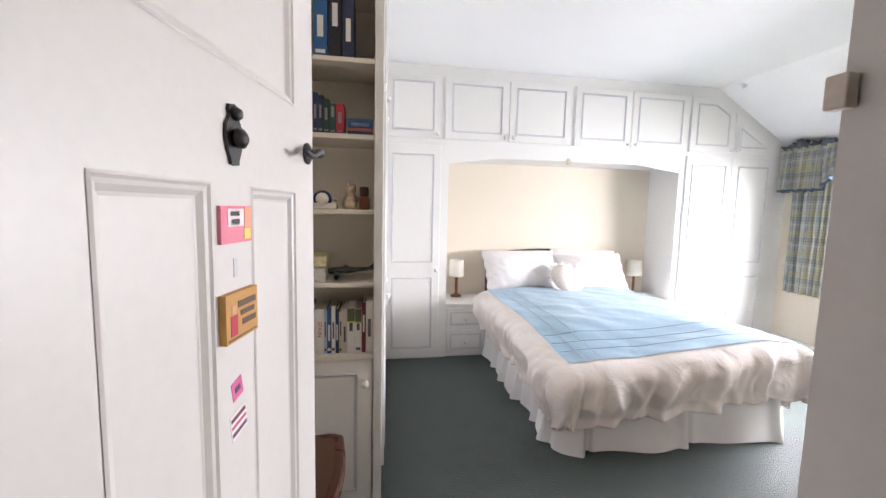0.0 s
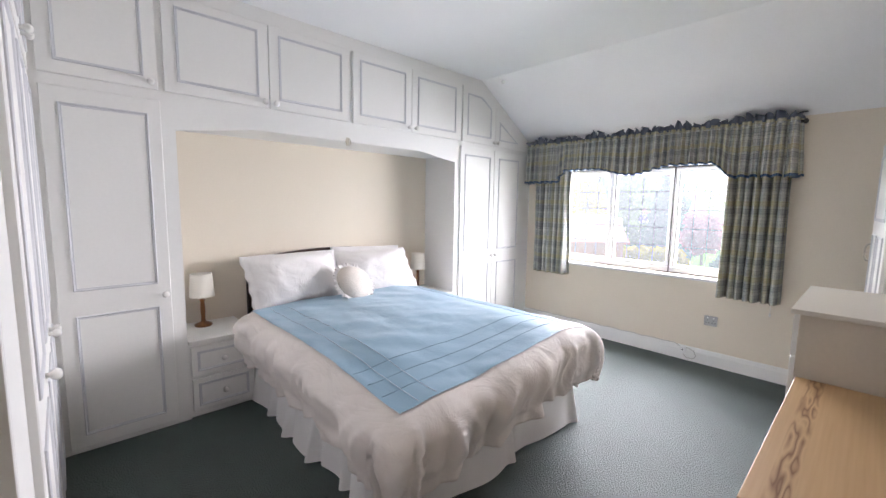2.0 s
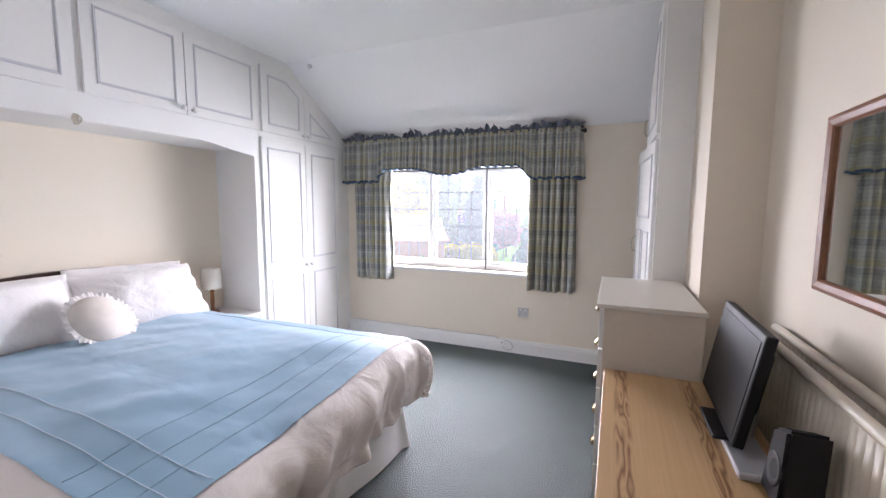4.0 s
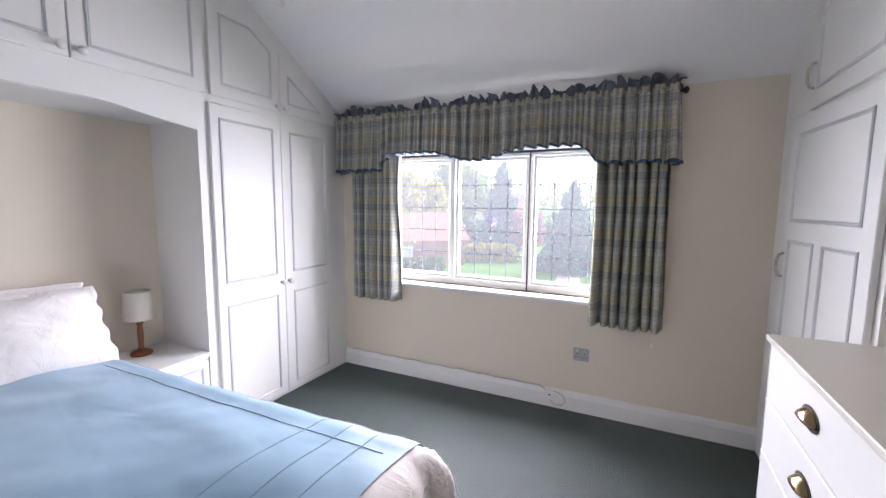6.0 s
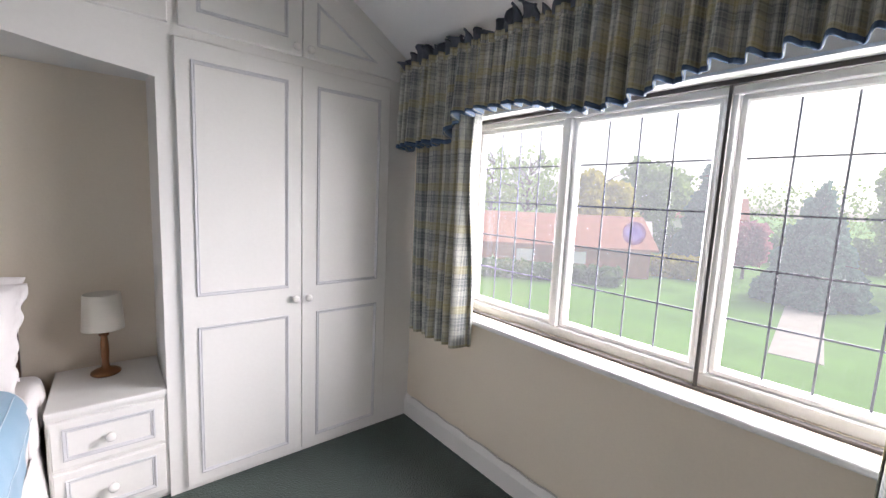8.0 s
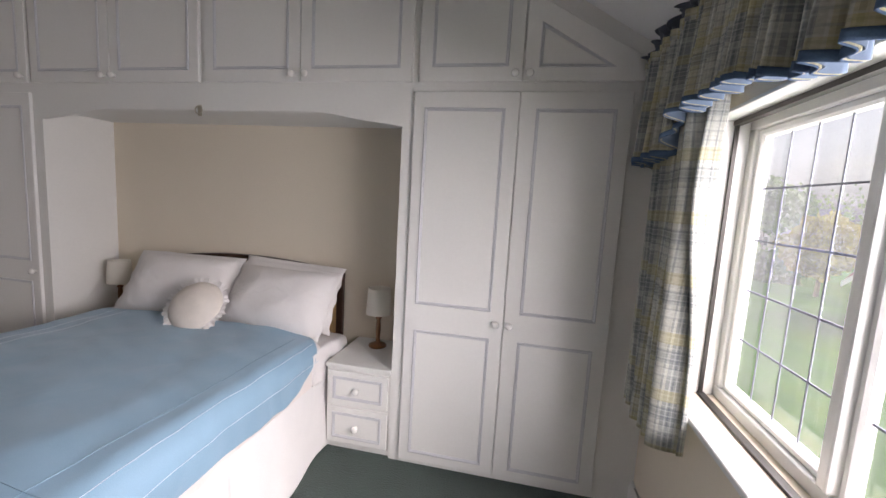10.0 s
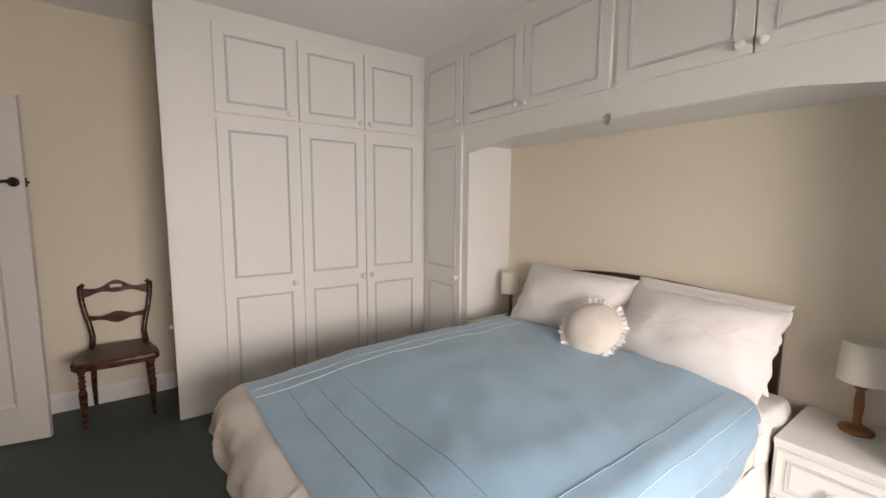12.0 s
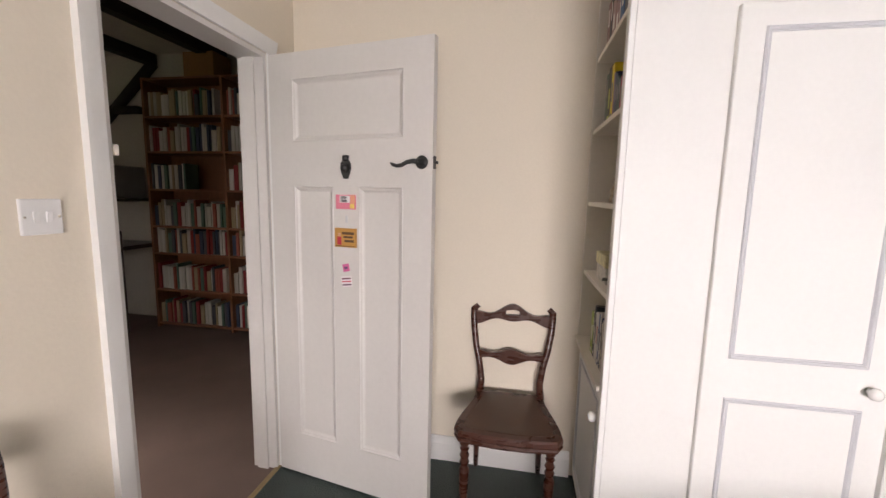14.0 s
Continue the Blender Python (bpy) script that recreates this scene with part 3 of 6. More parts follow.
bedside_lamp(1.105, 4.28, "small wooden table lamp with a cream drum shade")
bedside_lamp(3.07, 4.28, "small wooden table lamp with a cream drum shade")

# hook on the header above the bed
hook = thing("hook", (2.075, YN, 1.845), "small brass hook with a ring on the header board", "hook")
bm = BM()
M_BRASS = material("aged_brass", (0.55, 0.51, 0.43), 0.45, 0.2, 30, 90, 0.1, metal=1.0)
box(bm, 2.073, 2.099, YN - 0.004, YN - 0.0005, 1.83, 1.89, 0.001)
part("plate", bm, M_BRASS, hook)
bm = BM()
tube(bm, [(2.086 + 0.022 * math.cos(a * math.pi / 8), YN - 0.012, 1.86 + 0.022 * math.sin(a * math.pi / 8)) for a in range(16)], 0.0035, 8, True)
part("ring", bm, M_BRASS, hook)

# ---- trim of the room ----
def skirting(name, x0, y0, x1, y1, nx, ny):
    """A moulded board along the wall foot, standing out towards (nx, ny)."""
    bm = BM()
    L = math.hypot(x1 - x0, y1 - y0)
    ux, uy = (x1 - x0) / L, (y1 - y0) / L
    prism(bm, [(0, 0.0), (0.02, 0.0), (0.02, 0.095), (0.015, 0.108), (0.012, 0.118), (0.006, 0.128), (0, 0.13)], L, lambda a, b, w: (x0 + ux * w + nx * a, y0 + uy * w + ny * a, b))
    structure(name, bm, M_WHITE, "white painted skirting board", "skirting board")


skirting("baseboard", XE, 1.03, XE, YN, -1, 0)
skirting("baseboard", XW, YS, XW, 2.08, 1, 0)
skirting("baseboard", 0.84, YS, 3.0, YS, 0, 1)


def architrave(name, x0, x1, z0, z1, y, ny):
    bm = BM()
    if x1 - x0 < 0.2:
        inner = x1 if x0 < 0.3 else x0
        outer = x0 if x0 < 0.3 else x1
        prism(bm, [(inner, 0), (inner, 0.012), (inner + (outer - inner) * 0.3, 0.016), (inner + (outer - inner) * 0.75, 0.022), (outer, 0.024), (outer, 0)], z1 - z0, lambda u, v, w: (u, y + ny * v, z0 + w))
    else:
        prism(bm, [(z0, 0), (z0, 0.012), (z0 + 0.3 * (z1 - z0), 0.016), (z0 + 0.75 * (z1 - z0), 0.022), (z1, 0.024), (z1, 0)], x1 - x0, lambda u, v, w: (x0 + w, y + ny * v, u))
    structure(name, bm, M_WHITE, "white moulded door architrave", "architrave")


architrave("trim", DOOR_X0 - 0.06, DOOR_X0, 0, DOOR_H + 0.0, YS, 1)
architrave("trim", DOOR_X1, DOOR_X1 + 0.06, 0, DOOR_H + 0.0, YS, 1)
architrave("trim", DOOR_X0 - 0.06, DOOR_X1 + 0.06, DOOR_H, DOOR_H + 0.06, YS, 1)
bm = BM()
box(bm, DOOR_X0 + 0.001, DOOR_X0 + 0.022, YS - 0.128, YS - 0.001, 0, DOOR_H - 0.002)
box(bm, DOOR_X1 - 0.022, DOOR_X1 - 0.001, YS - 0.128, YS - 0.001, 0, DOOR_H - 0.002)
box(bm, DOOR_X0 + 0.022, DOOR_X1 - 0.022, YS - 0.128, YS - 0.001, DOOR_H - 0.024, DOOR_H - 0.002)
box(bm, DOOR_X0 + 0.022, DOOR_X0 + 0.034, YS - 0.1, YS - 0.045, 0, DOOR_H - 0.024)
box(bm, DOOR_X1 - 0.034, DOOR_X1 - 0.022, YS - 0.1, YS - 0.045, 0, DOOR_H - 0.024)
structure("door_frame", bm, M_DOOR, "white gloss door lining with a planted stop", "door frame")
keep = thing("latch_keep", (DOOR_X1 - 0.02, YS - 0.03, 1.46), "white painted rim latch keep on the door frame", "latch keep")
bm = BM()
box(bm, DOOR_X1 - 0.036, DOOR_X1 - 0.0225, YS - 0.014, YS + 0.006, 1.487, 1.518, 0.002, 2)
part("box", bm, material("cream_painted_keep", (0.66, 0.60, 0.52), 0.35, 0.1, 20, 80, 0.05), keep)
bm = BM()
box(bm, DOOR_X0, DOOR_X1, YS - 0.014, YS + 0.012, -0.002, 0.006, 0.003)
structure("threshold", bm, material("brass_carpet_bar", (0.40, 0.30, 0.16), 0.4, 0.15, 20, 90, 0.05, metal=0.8), "worn brass carpet bar in the doorway", "threshold")

# ---- the open door ----
DM = pose(-0.012, 0.652, 0, 0, 0, math.degrees(math.atan2(1.433 - 0.663, 0.127 + 0.015)))
DW, DT = 0.80, 0.036


def on_door(u, v, w):
    """w stands out from the face that the room sees."""
    return DM @ Vector((u, -w, v))


door = thing("door_1", (-0.012, 0.652, 0), "white panelled door standing open, with small signs on it", "door", kind="structure")
bm = BM()
panels = [(0.125, 0.675, 1.615, 1.885), (0.125, 0.338, 0.222, 1.423), (0.462, 0.675, 0.222, 1.423)]
def slab(u0, u1, v0, v1, d0=0.0, d1=DT):
    prism(bm, rect(u0, u1, v0, v1), d1 - d0, lambda u, v, w: on_door(u, v, -d1 + w))
slab(0, 0.125, 0.012, 1.993)
slab(0.675, DW, 0.012, 1.993)
slab(0.125, 0.675, 1.885, 1.993)
slab(0.125, 0.675, 1.423, 1.615)
slab(0.125, 0.675, 0.012, 0.222)
slab(0.338, 0.462, 0.222, 1.423)
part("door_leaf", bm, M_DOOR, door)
for p in panels:
    bm = BM()
    prism(bm, rect(*p), 0.012, lambda u, v, w: on_door(u, v, -0.024 + w))
    ring(bm, rect(*p), [(0.0, 0.001), (0.004, 0.003), (0.008, -0.001), (0.014, -0.003), (0.022, -0.010), (0.027, -0.0115)], on_door)
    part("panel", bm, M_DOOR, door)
# black iron lever and key cover
bm = BM()
lathe(bm, [(0.0, 0.0), (0.026, 0.0), (0.027, 0.004), (0.022, 0.008), (0.011, 0.011), (0.010, 0.04), (0, 0.042)], on_door(0.755, 1.52, 0.0), DM.to_3x3() @ Vector((0, -1, 0)), 22)
tube(bm, [on_door(*p) for p in [(0.755, 1.52, 0.036), (0.735, 1.522, 0.042), (0.71, 1.518, 0.044), (0.685, 1.506, 0.043), (0.665, 1.504, 0.042), (0.645, 1.510, 0.04), (0.637, 1.516, 0.04)]], [0.010, 0.0095, 0.008, 0.008, 0.0075, 0.0065, 0.004], 10)
part("lever_handle", bm, M_BLACK, door, "black iron lever handle")
bm = BM()
outline = [(0.0, -0.058), (0.014, -0.056), (0.016, -0.046), (0.024, -0.03), (0.030, -0.005), (0.028, 0.018), (0.018, 0.032), (0.014, 0.040), (0.019, 0.047), (0.016, 0.057), (0.0, 0.06)]
full = [(0.403 + u * 0.85, 1.503 + v * 0.85) for u, v in outline] + [(0.403 - u * 0.85, 1.503 + v * 0.85) for u, v in outline[-2:0:-1]]
prism(bm, full, 0.006, on_door)
lathe(bm, [(0.012, 0.006), (0.017, 0.012), (0.016, 0.02), (0.008, 0.026), (0, 0.027)], on_door(0.403, 1.498, 0.0), DM.to_3x3() @ Vector((0, -1, 0)), 16)
lathe(bm, [(0.009, 0.004), (0.012, 0.01), (0.008, 0.017), (0, 0.018)], on_door(0.403, 1.538, 0.0), DM.to_3x3() @ Vector((0, -1, 0)), 14)
part("knocker", bm, M_BLACK, door, "black cast iron door knocker")
bm = BM()
box(bm, 0, 0.004, 0, 0.022, 0, 0.05)
for v in bm.verts:
    v.co = DM @ Vector((DW - 0.0005 + v.co.x, 0.007 + v.co.y, 1.495 + v.co.z))
lathe(bm, [(0.006, 0), (0.006, 0.012), (0, 0.013)], DM @ Vector((DW + 0.003, 0.018, 1.52)), DM.to_3x3() @ Vector((1, 0, 0)), 10)
part("latch_plate", bm, M_BLACK, door, "dark latch plate on the door edge")


def plain(name, color, rough=0.6, **k):
    return material(name, color, rough, k.pop("vary", 0.04), k.pop("scale", 12), k.pop("grain", 120), k.pop("bump", 0.03), **k)


def plaque(name, u, v, w, h, color, bars, label, tilt=0.0, thick=0.006):
    """A small flat sign on the door, with bars of colour on it."""
    t = thing(name, on_door(u, v, 0), label, "sign", "signs on the door")
    c, s = math.cos(radians(tilt)), math.sin(radians(tilt))
    def lay(a, b, d):
        return on_door(u + a * c - b * s, v + a * s + b * c, d)
    bm = BM()
    prism(bm, rect(-w / 2, w / 2, -h / 2, h / 2), thick, lay)
    part("board", bm, plain("sign_" + name, color), t)
    for a0, a1, b0, b1, col in bars:
        bm = BM()
        prism(bm, rect(a0 * w / 2, a1 * w / 2, b0 * h / 2, b1 * h / 2), 0.0008, lambda a, b, d: lay(a, b, thick + d))
        part("print", bm, plain("print", col), t)


plaque("sign", 0.402, 1.356, 0.098, 0.062, (0.75, 0.22, 0.30), [(-0.6, 0.45, -0.1, 0.85, (0.8, 0.72, 0.72)), (-0.45, 0.15, 0.45, 0.72, (0.03, 0.03, 0.04)), (-0.4, 0.15, 0.02, 0.3, (0.03, 0.03, 0.04)), (0.5, 0.97, -0.2, 0.95, (0.80, 0.35, 0.22)), (0.45, 0.9, -0.85, -0.25, (0.85, 0.62, 0.15))], "small pink sign with a white label and yellow flower")
plaque("sticker", 0.403, 1.282, 0.011, 0.032, (0.55, 0.55, 0.56), [], "small grey sticker on the door", 0, 0.001)
plaque("wooden_plaque", 0.402, 1.202, 0.105, 0.082, (0.48, 0.25, 0.06), [(-0.3, 0.85, 0.35, 0.62, (0.10, 0.05, 0.02)), (-0.15, 0.75, -0.02, 0.2, (0.10, 0.05, 0.02)), (-0.05, 0.85, -0.45, -0.2, (0.10, 0.05, 0.02)), (-0.75, -0.35, -0.75, 0.1, (0.45, 0.03, 0.05)), (-0.68, -0.42, 0.15, 0.5, (0.55, 0.3, 0.18)), (-0.9, 0.9, -0.92, -0.84, (0.14, 0.07, 0.02))], "small brown wooden plaque with dark lettering", 0, 0.012)
plaque("sticker", 0.398, 1.069, 0.034, 0.034, (0.60, 0.12, 0.28), [(-0.5, 0.5, -0.3, 0.3, (0.12, 0.05, 0.12))], "small round purple and pink sticker", 12, 0.001)
plaque("sticker", 0.40, 1.007, 0.052, 0.046, (0.80, 0.74, 0.74), [(-0.9, 0.9, 0.45, 0.75, (0.15, 0.05, 0.08)), (-0.9, 0.9, -0.1, 0.15, (0.55, 0.10, 0.15)), (-0.9, 0.9, -0.75, -0.45, (0.12, 0.06, 0.10))], "small white sticker with red and black lines", 8, 0.001)


# ---- bar-back chairs ----
M_MAHOG = material("dark_mahogany", (0.060, 0.020, 0.012), 0.28, 0.3, 8, 50, 0.05, stretch=(2, 2, 8))
M_SEAT = material("brown_cane_seat", (0.075, 0.032, 0.016), 0.38, 0.3, 25, 320, 0.5)


def bar_back_chair(label):
    """Built at the origin, facing +x, its back towards -x."""
    t = thing("bar_back_chair", (0, 0, 0), label, "chair", "mahogany chairs")
    H = 0.435
    bm = BM()
    def seat_pt(u, v):
        x = -0.165 + u * 0.375
        half = 0.155 + 0.06 * ease(0.0, 0.9, u) - 0.02 * ease(0.9, 1.0, u)
        return x, (v * 2 - 1) * half
    n = 20
    rim = [(-0.165, -0.155)] + [(seat_pt(i / n, 0)) for i in range(1, n + 1)] + [(0.21 + 0.018 * math.sin(math.pi * k / 8), -0.195 + 0.39 * k / 8) for k in range(1, 8)] + [seat_pt(i / n, 1) for i in range(n, -1, -1)]
    prism(bm, rim, 0.05, lambda u, v, w: (u, v, H - 0.05 + w))
    ring(bm, rim, [(-0.004, H - 0.045), (-0.008, H - 0.038), (-0.003, H - 0.03), (-0.008, H - 0.02), (-0.006, H - 0.006), (0.0, H + 0.003), (0.03, H + 0.004), (0.034, H)], lambda u, v, w: (u, v, w))
    part("seat_frame", bm, M_MAHOG, t)
    bm = BM()
    prism(bm, inset(rim, 0.032), 0.004, lambda u, v, w: (u, v, H + 0.0005 + w))
    part("seat", bm, M_SEAT, t, "brown woven cane seat")
    for s in (-1, 1):
        bm = BM()
        lathe(bm, [(0.019, 0.385), (0.021, 0.36), (0.012, 0.352), (0.020, 0.34), (0.013, 0.328), (0.021, 0.31), (0.014, 0.295), (0.021, 0.28), (0.014, 0.265), (0.022, 0.245), (0.021, 0.20), (0.017, 0.12), (0.012, 0.06), (0.015, 0.045), (0.010, 0.02), (0.009, 0.0)], (0.175, s * 0.175, 0), seg=16)
        part("leg", bm, M_MAHOG, t, "turned front leg")
        bm = BM()
        tube(bm, [(-0.205, s * 0.158, 0.0), (-0.185, s * 0.156, 0.15), (-0.165, s * 0.150, 0.32), (-0.160, s * 0.148, 0.42)], [0.012, 0.015, 0.018, 0.019], 8)
        part("leg", bm, M_MAHOG, t)
        bm = BM()
        tube(bm, [(-0.158, s * 0.148, 0.42), (-0.158, s * 0.140, 0.50), (-0.168, s * 0.152, 0.58), (-0.182, s * 0.172, 0.66), (-0.198, s * 0.185, 0.74), (-0.212, s * 0.190, 0.80), (-0.222, s * 0.190, 0.835), (-0.228, s * 0.178, 0.848), (-0.226, s * 0.168, 0.838)], [0.019, 0.017, 0.016, 0.016, 0.016, 0.017, 0.018, 0.016, 0.010], 10)
        part("back_post", bm, M_MAHOG, t)
    # crest rail with a pierced middle
    bm = BM()
    top, low = [], []
    for i in range(33):
        y = -0.178 + 0.356 * i / 32
        s = y / 0.178
        top.append((y, 0.815 + 0.045 * math.cos(s * math.pi * 0.5) ** 2 + 0.012 * math.cos(s * math.pi * 2.0)))
        low.append((y, 0.775 + 0.022 * math.cos(s * math.pi * 0.5) ** 2 - 0.010 * math.cos(s * math.pi * 2)))
    for i in range(32):
        mid = abs((i + 0.5) / 32 - 0.5) < 0.09
        (ya, ta), (yb, tb) = top[i], top[i + 1]
        la, lb = low[i][1], low[i + 1][1]
        lay = lambda u, v, w: (-0.222 + w + 0.02 * (0.8 - v), u, v)
        if mid:
            prism(bm, [(ya, la), (yb, lb), (yb, lb + (tb - lb) * 0.38), (ya, la + (ta - la) * 0.38)], 0.02, lay)
            prism(bm, [(ya, la + (ta - la) * 0.68), (yb, lb + (tb - lb) * 0.68), (yb, tb), (ya, ta)], 0.02, lay)
        else:
            prism(bm, [(ya, la), (yb, lb), (yb, tb), (ya, ta)], 0.02, lay)
    part("crest_rail", bm, M_MAHOG, t, "carved crest rail with a pierced middle")
    bm = BM()
    for i in range(32):
        ya, yb = -0.165 + 0.33 * i / 32, -0.165 + 0.33 * (i + 1) / 32
        def h(y):
            s = y / 0.165
            return 0.014 + 0.018 * math.cos(s * math.pi / 2) ** 4 + 0.006 * math.cos(s * math.pi * 2)
        def mz(y):
            return 0.625 - 0.008 * math.cos(y / 0.165 * math.pi / 2)
        prism(bm, [(ya, mz(ya) - h(ya)), (yb, mz(yb) - h(yb)), (yb, mz(yb) + h(yb)), (ya, mz(ya) + h(ya))], 0.02, lambda u, v, w: (-0.187 + w, u, v))
    part("middle_rail", bm, M_MAHOG, t)
    return t


chair = bar_back_chair("dark mahogany bar-back chair with a cane seat against the wall")
copy_thing(chair, pose(1.29, 0.91, 0, 0, 0, 90))
chair.location = (-0.045, 1.772, 0)

# ---- bookcase in the end of the west wardrobes ----
M_SHELF = material("cream_shelf_paint", (0.74, 0.69, 0.60), 0.5, 0.03, 5, 60, 0.03)
bookcase = thing("bookcase", (0.0, 2.25, 0), "built-in cream bookcase with a cupboard below, full shelves", "bookcase")
bm = BM()
box(bm, XW, 0.30, 2.385, 2.397, 0.0, ZC)
part("back", bm, M_SHELF, bookcase)
for x0, x1, y0 in ((XW, XW + 0.015, 2.085), (0.2905, 0.31, 2.1)):
    bm = BM()
    box(bm, x0, x1, y0, 2.385, 0.70, ZC)
    part("side_panel", bm, M_SHELF, bookcase)
bm = BM()
box(bm, XW, 0.30, 2.115, 2.385, 0.0, 0.70)
part("cupboard", bm, M_SHELF, bookcase)
SHELVES = [0.743, 1.061, 1.378, 1.694, 2.002, 2.33]
for z in SHELVES:
    bm = BM()
    box(bm, XW + 0.015, 0.29, 2.09 if z > 0.8 else 2.07, 2.385, z - 0.02, z, 0.002)
    part("shelf", bm, M_SHELF, bookcase)
bm = BM()
box(bm, 0.2915, XF, 2.08, 2.0995, 0.0, ZC, 0.002)
part("stile", bm, M_WHITE, bookcase)
def south_face(u, v, w):
    return (u, 2.115 - w, v)
d = leaf(bookcase, rect(XW + 0.01, 0.286, 0.03, 0.715), [rect(XW + 0.07, 0.222, 0.095, 0.65)], south_face, (0, -1, 0), [(0.255, 0.61)])

# books and ornaments
random.seed(5)
PAPER = plain("book_paper", (0.72, 0.68, 0.58), 0.8)
def book(x, z, w, h, d, color, front=2.13, lean=0.0, title=None, flat=False, ink=(0.75, 0.72, 0.68)):
    """A closed book: cover round a block of pages, its spine to the front."""
    t = thing("book", (x + w / 2, front, z), random.choice(["upright book with a coloured spine on the shelf", "well-read book standing on the shelf", "bound book standing among others"]), "book", "books on the shelves")
    m = pose(x, front, z, 0, lean, 0)
    cover = plain("book_cover", color, 0.45)
    bm = BM()
    box(bm, 0, w, 0, 0.004, 0, h, 0.0012)
    box(bm, 0, 0.0025, 0.004, d, 0, h)
    box(bm, w - 0.0025, w, 0.004, d, 0, h)
    bm.transform(m)
    part("cover", bm, cover, t)
    bm = BM()
    box(bm, 0.003, w - 0.003, 0.005, d - 0.004, 0.003, h - 0.004)
    bm.transform(m)
    part("page_block", bm, PAPER, t)
    bm = BM()
    if title:
        cu = bpy.data.curves.new("title", "FONT")
        cu.body, cu.size, cu.align_x, cu.align_y, cu.extrude = title, min(w * 0.8, h / max(3, len(title)) * 1.25), "CENTER", "CENTER", 0.0003
        ob = new("title", cu)
        ob.parent = t
        ob.matrix_parent_inverse = Matrix.Translation(t.location).inverted()
        ob.matrix_basis = m @ pose(w / 2, -0.0006, h * 0.55, 90, 0, 0) @ pose(0, 0, 0, 0, 0, -90)
        cu.materials.append(plain("spine_ink", ink, 0.5))
        bm.free()
    else:
        k = random.uniform(0.45, 0.75)
        box(bm, w * 0.28, w * 0.72, -0.0007, 0.0, h * (k - 0.2), h * (k + 0.15))
        bm.transform(m)
        if random.random() < 0.6:
            b2 = box(BM(), w * 0.15, w * 0.85, -0.0007, 0.0, h * 0.06, h * 0.12)
            b2.transform(m)
            part("spine_band", b2, plain("spine_ink", ink, 0.5), t)
        part("spine_print", bm, plain("spine_ink", ink, 0.5), t)
    return t


WHITEB, DARKB, REDB, BLUEB, GREYB = (0.72, 0.70, 0.66), (0.02, 0.022, 0.035), (0.30, 0.03, 0.04), (0.03, 0.09, 0.22), (0.30, 0.30, 0.30)
LIME, NAVYB, OLIVE = (0.36, 0.46, 0.08), (0.02, 0.035, 0.09), (0.10, 0.10, 0.05)
row = [(0.050, 0.175, LIME, None), (0.013, 0.18, (0.03, 0.06, 0.03), None), (0.026, 0.215, (0.04, 0.05, 0.07), None), (0.016, 0.195, WHITEB, None), (0.034, 0.20, WHITEB, "SPAIN"), (0.012, 0.195, (0.45, 0.50, 0.60), None), (0.018, 0.205, BLUEB, None), (0.016, 0.215, WHITEB, None), (0.014, 0.20, NAVYB, None), (0.013, 0.185, (0.52, 0.50, 0.34), None), (0.020, 0.20, (0.50, 0.44, 0.42), None), (0.032, 0.205, WHITEB, "ITALY"), (0.028, 0.20, WHITEB, "FRANCE"), (0.017, 0.225, (0.13, 0.015, 0.025), None), (0.031, 0.235, (0.62, 0.60, 0.54), None)]
x = -0.068
for k, (w, h, c, tt) in enumerate(row):
    light = sum(c) > 1.2
    b = book(x, 0.743, w, h, 0.16, c, 2.105, 0, tt if tt == "SPAIN" else None, ink=(0.45, 0.05, 0.04) if tt == "SPAIN" else ((0.08, 0.08, 0.1) if light else (0.7, 0.68, 0.62)))
    if tt in ("ITALY", "FRANCE"):
        # travel guides: dark picture and yellow line over a white spine
        part("spine_picture", box(BM(), x + 0.0005, x + w - 0.0005, 2.1038, 2.1049, 0.743 + h * 0.70, 0.743 + h * 0.985), plain("guide_picture", OLIVE, 0.4), b)
        part("spine_line", box(BM(), x + 0.0005, x + w - 0.0005, 2.1037, 2.1049, 0.743 + h * 0.672, 0.743 + h * 0.70), plain("guide_yellow", (0.70, 0.58, 0.05), 0.4), b)
    x += w + 0.0012
x = -0.130
for w, h, c in [(0.044, 0.20, (0.05, 0.075, 0.05)), (0.058, 0.215, (0.012, 0.014, 0.012)), (0.040, 0.21, (0.74, 0.56, 0.02)), (0.021, 0.17, (0.20, 0.09, 0.18)), (0.020, 0.165, NAVYB), (0.020, 0.155, (0.02, 0.03, 0.07)), (0.024, 0.14, (0.012, 0.04, 0.03)), (0.027, 0.125, (0.015, 0.05, 0.045)), (0.030, 0.125, (0.42, 0.03, 0.06))]:
    book(x, 1.694, w, h, 0.15, c, 2.11, ink=(0.40, 0.44, 0.08) if h == 0.215 else (0.24, 0.22, 0.22))
    x += w + 0.001
zz = 1.694
